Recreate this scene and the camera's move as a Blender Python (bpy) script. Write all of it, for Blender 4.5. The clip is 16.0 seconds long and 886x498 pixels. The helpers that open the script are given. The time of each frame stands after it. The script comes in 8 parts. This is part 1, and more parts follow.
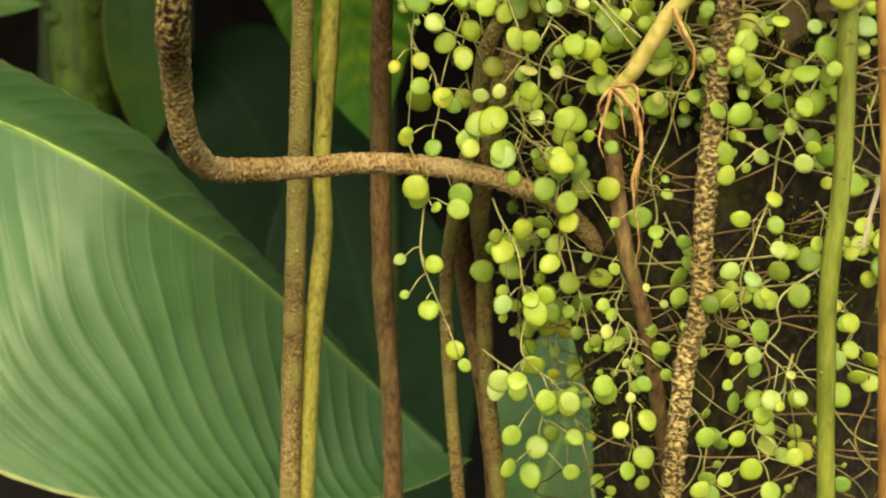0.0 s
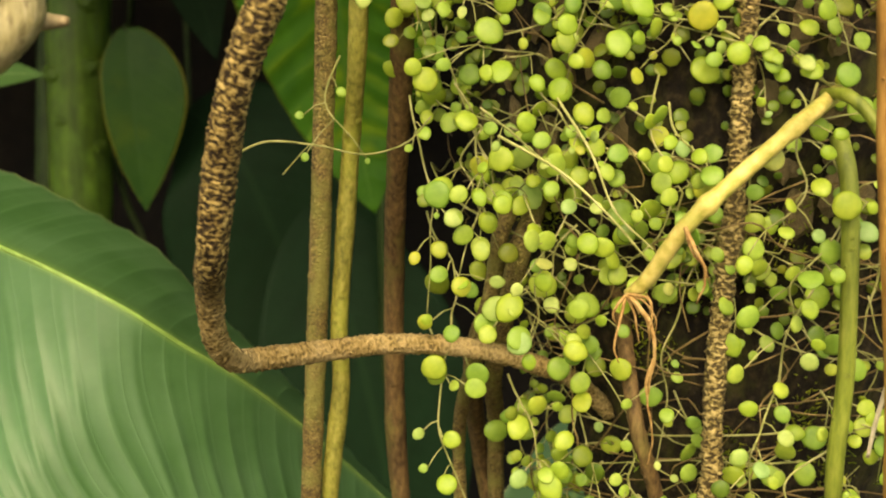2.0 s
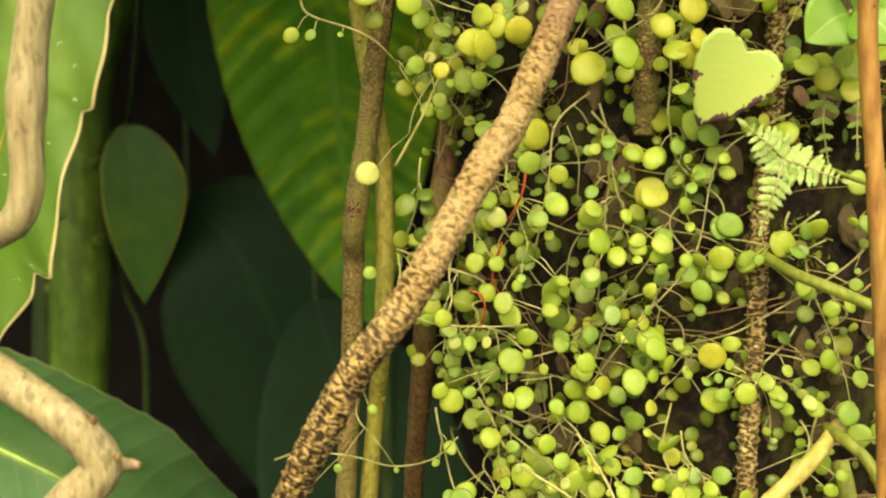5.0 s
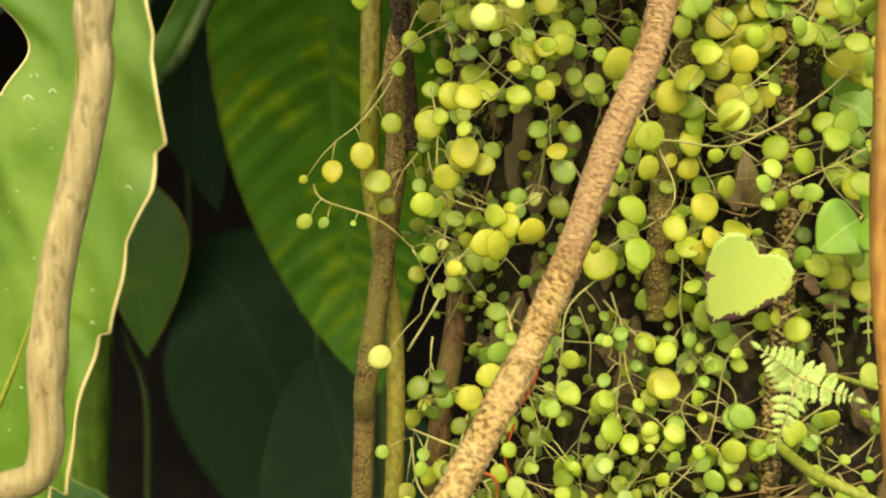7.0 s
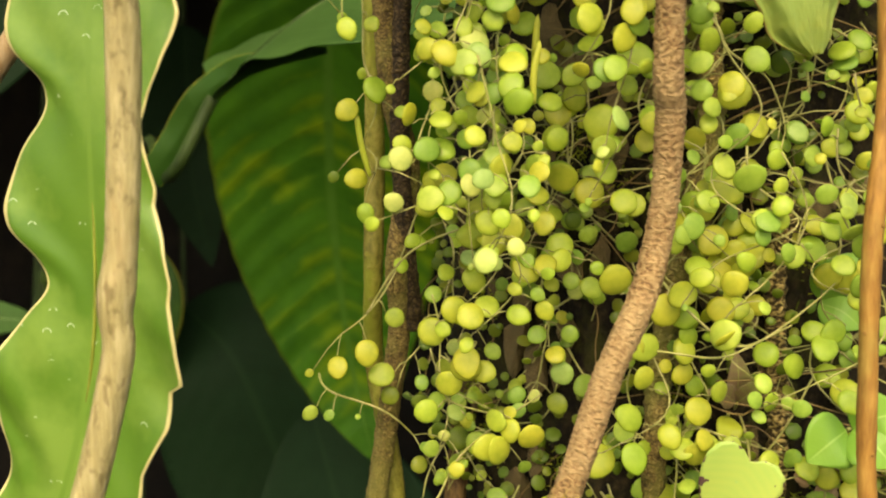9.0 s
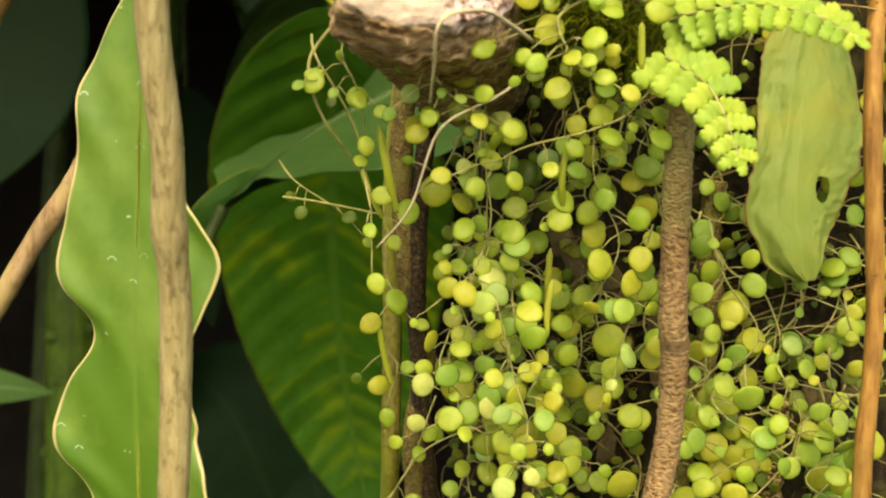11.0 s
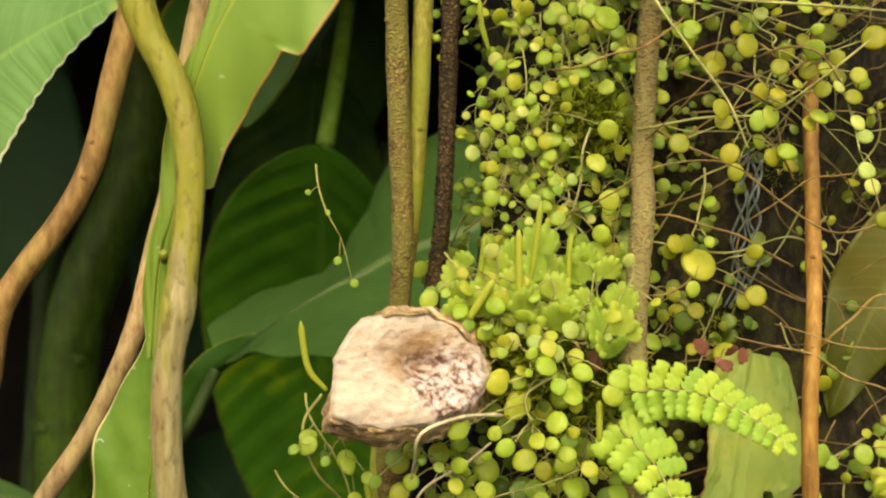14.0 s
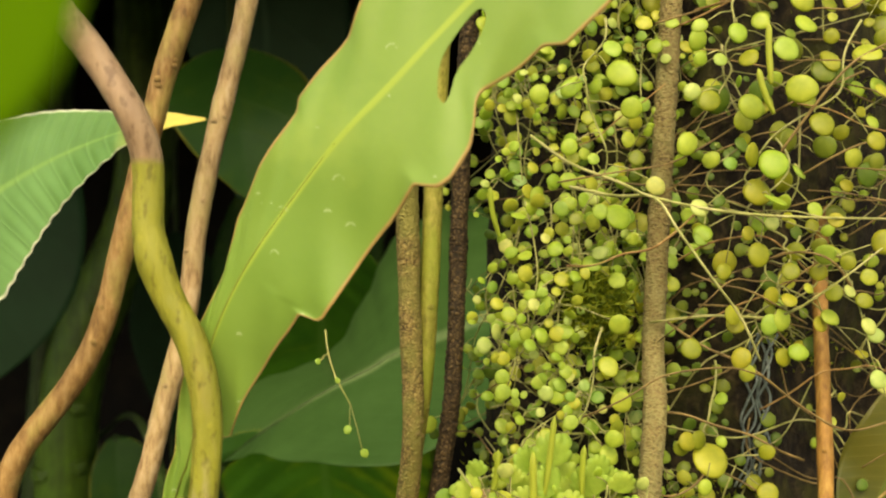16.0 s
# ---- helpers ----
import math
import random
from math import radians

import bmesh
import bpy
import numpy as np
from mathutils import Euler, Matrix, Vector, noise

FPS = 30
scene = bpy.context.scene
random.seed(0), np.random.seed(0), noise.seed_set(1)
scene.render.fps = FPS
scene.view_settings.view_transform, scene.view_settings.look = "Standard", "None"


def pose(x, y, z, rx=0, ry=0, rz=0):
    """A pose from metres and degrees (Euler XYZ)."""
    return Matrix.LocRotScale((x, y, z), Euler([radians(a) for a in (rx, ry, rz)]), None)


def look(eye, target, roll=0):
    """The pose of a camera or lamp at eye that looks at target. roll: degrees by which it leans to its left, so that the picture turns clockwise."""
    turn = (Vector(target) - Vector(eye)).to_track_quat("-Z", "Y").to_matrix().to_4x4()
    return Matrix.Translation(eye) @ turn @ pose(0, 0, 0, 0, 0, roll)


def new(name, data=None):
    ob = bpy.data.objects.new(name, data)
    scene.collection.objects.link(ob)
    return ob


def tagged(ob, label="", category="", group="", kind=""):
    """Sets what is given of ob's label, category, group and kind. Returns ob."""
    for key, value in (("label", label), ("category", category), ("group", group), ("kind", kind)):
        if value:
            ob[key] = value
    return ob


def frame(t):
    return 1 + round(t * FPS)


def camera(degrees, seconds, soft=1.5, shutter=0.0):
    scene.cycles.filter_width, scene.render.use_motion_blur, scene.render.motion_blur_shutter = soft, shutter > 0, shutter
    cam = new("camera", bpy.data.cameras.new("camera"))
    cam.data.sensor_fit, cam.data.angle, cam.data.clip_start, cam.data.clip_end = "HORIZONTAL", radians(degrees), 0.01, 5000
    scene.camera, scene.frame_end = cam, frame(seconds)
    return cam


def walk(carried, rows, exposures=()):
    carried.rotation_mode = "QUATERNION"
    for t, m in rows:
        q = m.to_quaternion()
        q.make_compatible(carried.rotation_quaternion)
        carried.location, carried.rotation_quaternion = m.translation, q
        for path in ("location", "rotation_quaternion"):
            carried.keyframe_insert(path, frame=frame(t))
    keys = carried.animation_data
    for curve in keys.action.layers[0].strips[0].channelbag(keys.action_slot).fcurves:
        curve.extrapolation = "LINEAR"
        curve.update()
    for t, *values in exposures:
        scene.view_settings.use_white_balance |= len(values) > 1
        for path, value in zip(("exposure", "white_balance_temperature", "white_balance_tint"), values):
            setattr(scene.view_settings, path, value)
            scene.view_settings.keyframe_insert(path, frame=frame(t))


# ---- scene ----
cam = camera(42.8, 16.0, 2.1)
METRES, EYE, TILT, LEAN, TURN = 0.6, 1.2, -12.0, 0.0, 0.0
ROWS = [
    (0.0, 0.0, 0.0, 0.0, 0.0, 0.0, -0.0),
    (0.5, -0.0034, -0.007, 0.0264, -0.05, 0.3, 0.06),
    (1.0, -0.0107, -0.012, 0.0513, -0.24, 0.58, 0.16),
    (1.5, -0.0178, -0.0186, 0.0781, -0.47, 0.96, 0.22),
    (2.0, -0.0189, -0.0297, 0.1081, -0.48, 1.28, 0.22),
    (2.5, -0.0252, -0.0396, 0.1346, -0.51, 1.61, 0.31),
    (3.0, -0.0332, -0.0453, 0.1593, -0.62, 1.94, 0.31),
    (3.5, -0.0379, -0.0555, 0.1901, -0.84, 2.38, 0.28),
    (4.0, -0.0411, -0.0719, 0.2285, -0.91, 2.79, 0.33),
    (4.5, -0.0425, -0.0803, 0.2643, -1.01, 3.08, 0.34),
    (7.0, -0.0516, -0.0965, 0.4027, -1.03, 4.58, 0.47),
    (7.5, -0.0529, -0.1014, 0.4307, -1.13, 4.83, 0.49),
    (8.0, -0.0518, -0.1094, 0.4588, -1.29, 5.12, 0.55),
    (8.5, -0.0553, -0.1196, 0.4869, -1.31, 5.46, 0.58),
    (9.0, -0.0578, -0.1313, 0.5151, -1.42, 5.78, 0.6),
    (11.5, -0.0783, -0.212, 0.6543, -1.81, 7.54, 0.55),
    (12.0, -0.0811, -0.2341, 0.6824, -1.92, 7.87, 0.57),
    (12.5, -0.0803, -0.2519, 0.717, -2.0, 8.19, 0.55),
    (13.0, -0.0748, -0.2632, 0.7501, -2.17, 8.58, 0.61),
    (13.5, -0.0694, -0.2792, 0.7781, -2.31, 8.94, 0.7),
    (14.0, -0.0704, -0.2933, 0.8036, -2.33, 9.27, 0.82),
    (14.5, -0.0752, -0.2934, 0.8388, -2.4, 9.53, 0.87),
    (15.0, -0.0785, -0.2978, 0.8754, -2.42, 9.68, 0.94),
    (15.5, -0.0777, -0.3085, 0.905, -2.42, 9.8, 1.01),
    (16.0, -0.0795, -0.3155, 0.9255, -2.45, 10.06, 0.96),
]
walk(cam, [(t, pose(0, 0, EYE, TILT, LEAN, TURN) @ pose(METRES * x, METRES * y, METRES * z, 90 + pitch, roll, yaw)) for t, x, y, z, yaw, pitch, roll in ROWS],
     exposures=[(0.0, 1.44, 8700, 10.6), (2.5, 1.47, 9200, 10.8), (4.5, 1.61, 9150, 11), (8.0, 1.59, 9050, 11), (11.5, 1.33, 9250, 10.0), (13.5, 1.19, 9250, 8.8), (16.0, 1.22, 8900, 8.0)])
cam.data.dof.use_dof = True
cam.data.dof.focus_distance = 0.45
cam.data.dof.aperture_fstop = 18.0

# ---- world and light ----
SUN_UP, SUN_TURN = 47.0, 186.0
world = bpy.data.worlds.new("overcast_sky")
scene.world = world
world.use_nodes = True
wn = world.node_tree.nodes
sky = wn.new("ShaderNodeTexSky")
sky.sky_type = "NISHITA"
sky.sun_disc = False
sky.sun_elevation = radians(SUN_UP)
sky.sun_rotation = radians(SUN_TURN)
sky.air_density, sky.dust_density, sky.ozone_density = 1.0, 3.0, 0.6
wn["Background"].inputs["Strength"].default_value = 0.15
world.node_tree.links.new(sky.outputs[0], wn["Background"].inputs["Color"])
sun = new("sun", bpy.data.lights.new("sun", "SUN"))
sun.data.energy, sun.data.angle, sun.data.color = 1.25, radians(50), (1.0, 0.95, 0.84)
az = radians(SUN_TURN)
sun_way = Vector((math.sin(az) * math.cos(radians(SUN_UP)), math.cos(az) * math.cos(radians(SUN_UP)), math.sin(radians(SUN_UP))))
sun.matrix_world = look(sun_way * 10, (0, 0, 0))


# ---- materials ----
def shader(name):
    m = bpy.data.materials.new(name)
    m.use_nodes = True
    nodes, links = m.node_tree.nodes, m.node_tree.links
    return m, nodes, links, nodes["Principled BSDF"]


def ramp(nodes, stops):
    r = nodes.new("ShaderNodeValToRGB")
    r.color_ramp.elements[0].position, r.color_ramp.elements[0].color = stops[0][0], (*stops[0][1], 1)
    r.color_ramp.elements[1].position, r.color_ramp.elements[1].color = stops[-1][0], (*stops[-1][1], 1)
    for p, c in stops[1:-1]:
        e = r.color_ramp.elements.new(p)
        e.color = (*c, 1)
    return r


def calc(nodes, links, op, a, b=None, c=None):
    n = nodes.new("ShaderNodeMath")
    n.operation = op
    for i, v in enumerate((a, b, c)):
        if v is None:
            continue
        if isinstance(v, (int, float)):
            n.inputs[i].default_value = v
        else:
            links.new(v, n.inputs[i])
    return n.outputs[0]


def blend(nodes, links, fac, a, b, kind="MIX"):
    n = nodes.new("ShaderNodeMix")
    n.data_type, n.blend_type = "RGBA", kind
    for sock, v in ((n.inputs[0], fac), (n.inputs[6], a), (n.inputs[7], b)):
        if isinstance(v, (int, float)):
            sock.default_value = v
        elif isinstance(v, tuple):
            sock.default_value = (*v, 1)
        else:
            links.new(v, sock)
    return n.outputs[2]


def grain(nodes, links, scale, detail=5, stretch=(1, 1, 1), rough=0.6):
    co = nodes.new("ShaderNodeTexCoord")
    mp = nodes.new("ShaderNodeMapping")
    mp.inputs["Scale"].default_value = stretch
    links.new(co.outputs["Object"], mp.inputs[0])
    n = nodes.new("ShaderNodeTexNoise")
    n.inputs["Scale"].default_value, n.inputs["Detail"].default_value, n.inputs["Roughness"].default_value = scale, detail, rough
    links.new(mp.outputs[0], n.inputs["Vector"])
    return n.outputs[0]


def relief(nodes, links, bsdf, height, strength, distance):
    b = nodes.new("ShaderNodeBump")
    b.inputs["Strength"].default_value, b.inputs["Distance"].default_value = strength, distance
    links.new(height, b.inputs["Height"])
    links.new(b.outputs[0], bsdf.inputs["Normal"])


def woody(name, dark, mid, light, moss=None, scale=300.0, stretch=(1, 1, 0.35), rough=0.8, moss_at=0.55, big=28.0, depth=0.0012):
    """Bark or root skin: fine fibres over broad patches, with green algae where moss is given."""
    m, nodes, links, bsdf = shader(name)
    fine = grain(nodes, links, scale, 6, stretch)
    broad = grain(nodes, links, big, 4, (1, 1, 0.6))
    r = ramp(nodes, [(0.32, dark), (0.5, mid), (0.68, light)])
    links.new(fine, r.inputs[0])
    col = r.outputs[0]
    tone = ramp(nodes, [(0.35, (0.62, 0.6, 0.58)), (0.65, (1.15, 1.12, 1.08))])
    links.new(broad, tone.inputs[0])
    col = blend(nodes, links, 1.0, col, tone.outputs[0], "MULTIPLY")
    if moss:
        patch = ramp(nodes, [(moss_at - 0.06, (0, 0, 0)), (moss_at + 0.1, (0.8, 0.8, 0.8))])
        links.new(grain(nodes, links, big * 1.7, 5, (1, 1, 0.5)), patch.inputs[0])
        col = blend(nodes, links, patch.outputs[0], col, moss)
    links.new(col, bsdf.inputs["Base Color"])
    bsdf.inputs["Roughness"].default_value = rough
    bsdf.inputs["Specular IOR Level"].default_value = 0.25
    relief(nodes, links, bsdf, fine, 0.6, depth)
    return m


def scaly(name, groove, skin, crest, algae, cell=400.0, moss_at=0.6):
    """Root skin broken into raised corky scales with dark grooves between."""
    m, nodes, links, bsdf = shader(name)
    co = nodes.new("ShaderNodeUVMap")
    mp = nodes.new("ShaderNodeMapping")
    mp.inputs["Scale"].default_value = (0.95, 1.12, 1.0)
    links.new(co.outputs[0], mp.inputs[0])
    warp = nodes.new("ShaderNodeTexNoise")
    warp.inputs["Scale"].default_value = 260.0
    links.new(mp.outputs[0], warp.inputs["Vector"])
    mixv = nodes.new("ShaderNodeMix")
    mixv.data_type = "VECTOR"
    mixv.inputs[0].default_value = 0.0045
    links.new(mp.outputs[0], mixv.inputs[4])
    links.new(warp.outputs["Color"], mixv.inputs[5])
    v = nodes.new("ShaderNodeTexVoronoi")
    v.feature = "DISTANCE_TO_EDGE"
    v.inputs["Scale"].default_value = cell
    links.new(mixv.outputs[1], v.inputs["Vector"])
    fine = grain(nodes, links, 900.0, 4)
    h = calc(nodes, links, "MULTIPLY_ADD", calc(nodes, links, "SUBTRACT", grain(nodes, links, 320.0, 5), 0.5), 0.5, calc(nodes, links, "MULTIPLY_ADD", fine, 0.2, v.outputs["Distance"]))
    r = ramp(nodes, [(0.1, groove), (0.2, skin), (0.38, crest)])
    links.new(h, r.inputs[0])
    tone = ramp(nodes, [(0.35, (0.62, 0.55, 0.45)), (0.65, (1.15, 1.1, 1.05))])
    links.new(grain(nodes, links, 22.0, 4), tone.inputs[0])
    col = blend(nodes, links, 1.0, r.outputs[0], tone.outputs[0], "MULTIPLY")
    patch = ramp(nodes, [(moss_at - 0.05, (0, 0, 0)), (moss_at + 0.1, (0.7, 0.7, 0.7))])
    links.new(grain(nodes, links, 45.0, 4), patch.inputs[0])
    col = blend(nodes, links, patch.outputs[0], col, algae)
    links.new(col, bsdf.inputs["Base Color"])
    bsdf.inputs["Roughness"].default_value = 0.75
    bsdf.inputs["Specular IOR Level"].default_value = 0.3
    relief(nodes, links, bsdf, h, 0.9, 0.0018)
    return m


def pitted(name, pit, skin, crest, plain, stops, cell=420.0):
    """Corky root skin worn into dark pits between pale ridges; stops: how deep it is pitted along the root, metres and amount."""
    m, nodes, links, bsdf = shader(name)
    co = nodes.new("ShaderNodeUVMap")
    sep = nodes.new("ShaderNodeSeparateXYZ")
    links.new(co.outputs[0], sep.inputs[0])
    depth = ramp(nodes, [(v, (a, a, a)) for v, a in stops])
    links.new(sep.outputs[1], depth.inputs[0])
    mp = nodes.new("ShaderNodeMapping")
    mp.inputs["Scale"].default_value = (0.75, 1.3, 1.0)
    links.new(co.outputs[0], mp.inputs[0])
    lumps = nodes.new("ShaderNodeTexNoise")
    lumps.inputs["Scale"].default_value, lumps.inputs["Detail"].default_value, lumps.inputs["Roughness"].default_value, lumps.inputs["Distortion"].default_value = cell, 1.5, 0.45, 0.6
    links.new(mp.outputs[0], lumps.inputs["Vector"])
    ridge = lumps.outputs[0]
    fine = grain(nodes, links, 1300.0, 4)
    h = calc(nodes, links, "MULTIPLY_ADD", calc(nodes, links, "SUBTRACT", fine, 0.5), 0.22, ridge)
    h = calc(nodes, links, "SUBTRACT", h, calc(nodes, links, "MULTIPLY_ADD", depth.outputs[0], 0.17, -0.1))
    r = ramp(nodes, [(0.38, pit), (0.46, skin), (0.6, crest)])
    links.new(h, r.inputs[0])
    worn = ramp(nodes, [(0.38, tuple(0.55 * q for q in skin)), (0.5, skin), (0.66, plain)])
    links.new(h, worn.inputs[0])
    bark = blend(nodes, links, depth.outputs[0], worn.outputs[0], r.outputs[0])
    broad = ramp(nodes, [(0.35, (0.72, 0.66, 0.55)), (0.65, (1.15, 1.1, 1.0))])
    links.new(grain(nodes, links, 30.0, 4), broad.inputs[0])
    col = blend(nodes, links, 1.0, bark, broad.outputs[0], "MULTIPLY")
    soft = ramp(nodes, [(0.42, (0, 0, 0)), (0.62, (0.75, 0.75, 0.75))])
    links.new(grain(nodes, links, 60.0, 4), soft.inputs[0])
    keep = calc(nodes, links, "MULTIPLY", soft.outputs[0], calc(nodes, links, "SUBTRACT", 1.0, depth.outputs[0]))
    col = blend(nodes, links, keep, col, plain)
    links.new(col, bsdf.inputs["Base Color"])
    bsdf.inputs["Roughness"].default_value = 0.8
    bsdf.inputs["Specular IOR Level"].default_value = 0.25
    relief(nodes, links, bsdf, h, 0.8, 0.002)
    return m


def cut_face_skin(heart, rotten):
    """Sawn wood: cream at the rim, brown round the hollow heart, with a crumbling patch of pale fungus."""
    m, nodes, links, bsdf = shader("sawn_face")
    co = nodes.new("ShaderNodeTexCoord")

    def away(centre, stretch, wander):
        rel = nodes.new("ShaderNodeVectorMath")
        rel.operation = "SUBTRACT"
        rel.inputs[1].default_value = centre
        links.new(co.outputs["Object"], rel.inputs[0])
        mul = nodes.new("ShaderNodeVectorMath")
        mul.operation = "MULTIPLY"
        mul.inputs[1].default_value = stretch
        links.new(rel.outputs[0], mul.inputs[0])
        size = nodes.new("ShaderNodeVectorMath")
        size.operation = "LENGTH"
        links.new(mul.outputs[0], size.inputs[0])
        return calc(nodes, links, "MULTIPLY_ADD", calc(nodes, links, "SUBTRACT", grain(nodes, links, 150.0, 6), 0.5), wander, size.outputs["Value"])

    fine = grain(nodes, links, 620.0, 8, (1, 1, 1), 0.7)
    wood = ramp(nodes, [(0.3, (0.39, 0.29, 0.2)), (0.48, (0.54, 0.455, 0.36)), (0.7, (0.66, 0.59, 0.5))])
    links.new(grain(nodes, links, 300.0, 8, (0.5, 1, 1.4), 0.7), wood.inputs[0])
    brown = ramp(nodes, [(0.3, (0.2, 0.095, 0.035)), (0.5, (0.4, 0.24, 0.11)), (0.7, (0.58, 0.43, 0.26))])
    links.new(grain(nodes, links, 340.0, 8, (0.35, 1, 1.5), 0.7), brown.inputs[0])
    rot = ramp(nodes, [(0.36, (0.09, 0.045, 0.03)), (0.46, (0.36, 0.25, 0.2)), (0.56, (0.64, 0.56, 0.54))])
    links.new(grain(nodes, links, 360.0, 6, (1, 1, 1), 0.6), rot.inputs[0])
    two = ramp(nodes, [(0.007, (0, 0, 0)), (0.015, (1, 1, 1))])
    links.new(away(heart, (0.72, 0.7, 1.15), 0.02), two.inputs[0])
    one = ramp(nodes, [(0.013, (0, 0, 0)), (0.018, (1, 1, 1))])
    links.new(away(rotten, (1, 1, 1), 0.02), one.inputs[0])
    col = blend(nodes, links, one.outputs[0], rot.outputs[0], blend(nodes, links, two.outputs[0], brown.outputs[0], wood.outputs[0]))
    links.new(col, bsdf.inputs["Base Color"])
    bsdf.inputs["Roughness"].default_value = 0.85
    bsdf.inputs["Specular IOR Level"].default_value = 0.2
    relief(nodes, links, bsdf, fine, 0.8, 0.0018)
    return m


def translucent(nodes, links, bsdf, col, amount, out):
    t = nodes.new("ShaderNodeBsdfTranslucent")
    mix = nodes.new("ShaderNodeMixShader")
    mix.inputs[0].default_value = amount
    if isinstance(col, tuple):
        t.inputs[0].default_value = (*col, 1)
    else:
        links.new(col, t.inputs[0])
    links.new(bsdf.outputs[0], mix.inputs[1])
    links.new(t.outputs[0], mix.inputs[2])
    links.new(mix.outputs[0], out.inputs["Surface"])


def bead_leaf(name, stops, rough=0.34, rim=False):
    """Small succulent leaf: each piece takes its own green, with fine mottling and, with rim, a paler thin edge."""
    m, nodes, links, bsdf = shader(name)
    info = nodes.new("ShaderNodeObjectInfo")
    geo = nodes.new("ShaderNodeNewGeometry")
    pick = calc(nodes, links, "FRACT", calc(nodes, links, "ADD", info.outputs["Random"], geo.outputs["Random Per Island"]))
    r = ramp(nodes, stops)
    links.new(pick, r.inputs[0])
    mott = ramp(nodes, [(0.3, (0.8, 0.86, 0.74)), (0.7, (1.14, 1.08, 1.1))])
    links.new(grain(nodes, links, 2.2, 4), mott.inputs[0])
    col = blend(nodes, links, 1.0, r.outputs[0], mott.outputs[0], "MULTIPLY")
    if rim:
        co = nodes.new("ShaderNodeTexCoord")
        off = nodes.new("ShaderNodeVectorMath")
        off.operation = "DISTANCE"
        off.inputs[1].default_value = (0.5, 0.0, 0.0)
        links.new(co.outputs["Object"], off.inputs[0])
        thin = ramp(nodes, [(0.2, (0.95, 0.97, 0.95)), (0.4, (1.0, 1.0, 1.0)), (0.5, (1.05, 1.04, 1.02))])
        links.new(off.outputs["Value"], thin.inputs[0])
        col = blend(nodes, links, 1.0, col, thin.outputs[0], "MULTIPLY")
    links.new(col, bsdf.inputs["Base Color"])
    bsdf.inputs["Roughness"].default_value = rough
    bsdf.inputs["Specular IOR Level"].default_value = 0.4
    relief(nodes, links, bsdf, grain(nodes, links, 9.0, 3), 0.2, 0.0004)
    translucent(nodes, links, bsdf, col, 0.5, nodes["Material Output"])
    return m


def blade_mat(name, base, pale, rib, patch, veins=14.0, slant=0.35, vein_depth=0.5, patch_at=0.62, rough=0.4, trans=0.25, fleck=None, edge=None, patch_scale=7.0, pleat=1.0, gloss=0.45, rib_width=None, wobble=0.35, sharp=6.0, ragged=0.0, streak=0.04, sweep=0.0, tip=None, rim_at=0.96):
    """Broad leaf: midrib, slanting side veins, patches and mottling, in the blade's own coordinates."""
    m, nodes, links, bsdf = shader(name)
    uv = nodes.new("ShaderNodeUVMap")
    uv.uv_map = "UVMap"
    sep = nodes.new("ShaderNodeSeparateXYZ")
    links.new(uv.outputs[0], sep.inputs[0])
    u, v = sep.outputs[0], sep.outputs[1]
    a = calc(nodes, links, "ABSOLUTE", calc(nodes, links, "MULTIPLY_ADD", u, 2.0, -1.0))
    wob = grain(nodes, links, 9.0, 3)
    span = nodes.new("ShaderNodeUVMap")
    span.uv_map = "Metric"
    sp = nodes.new("ShaderNodeSeparateXYZ")
    links.new(span.outputs[0], sp.inputs[0])
    ph = calc(nodes, links, "MULTIPLY", calc(nodes, links, "SUBTRACT", sp.outputs[1], calc(nodes, links, "MULTIPLY", calc(nodes, links, "POWER", sp.outputs[0], 1.25), slant)), veins)
    if sweep:
        ph = calc(nodes, links, "SUBTRACT", ph, calc(nodes, links, "MULTIPLY", calc(nodes, links, "POWER", sp.outputs[0], 4.76), sweep * veins))
    ph = calc(nodes, links, "MULTIPLY_ADD", wob, wobble, ph)
    fr = calc(nodes, links, "FRACT", ph)
    tri = calc(nodes, links, "ABSOLUTE", calc(nodes, links, "MULTIPLY_ADD", fr, 2.0, -1.0))
    line = calc(nodes, links, "POWER", tri, sharp)
    rr = ramp(nodes, [(0.3, base), (0.7, pale)])
    links.new(grain(nodes, links, 16.0, 5), rr.inputs[0])
    col = blend(nodes, links, calc(nodes, links, "MULTIPLY", line, vein_depth), rr.outputs[0], pale)
    pr = ramp(nodes, [(patch_at - 0.08, (0, 0, 0)), (patch_at + 0.12, (1, 1, 1))])
    stripe = calc(nodes, links, "MULTIPLY_ADD", tri, streak, grain(nodes, links, patch_scale, 4))
    links.new(stripe, pr.inputs[0])
    col = blend(nodes, links, pr.outputs[0], col, patch)
    near, far = rib_width or (0.02, 0.055)
    mid = ramp(nodes, [(near, (1, 1, 1)), (far, (0, 0, 0))])
    links.new(sp.outputs[0] if rib_width else a, mid.inputs[0])
    col = blend(nodes, links, mid.outputs[0], col, rib)
    if fleck:
        vo = nodes.new("ShaderNodeTexVoronoi")
        vo.inputs["Scale"].default_value = 92.0
        co = nodes.new("ShaderNodeTexCoord")
        links.new(co.outputs["Object"], vo.inputs["Vector"])
        off = nodes.new("ShaderNodeVectorMath")
        off.operation = "SUBTRACT"
        links.new(co.outputs["Object"], off.inputs[0])
        links.new(vo.outputs["Position"], off.inputs[1])
        rise = nodes.new("ShaderNodeSeparateXYZ")
        links.new(off.outputs[0], rise.inputs[0])
        half = calc(nodes, links, "GREATER_THAN", rise.outputs[2], 0.0003)
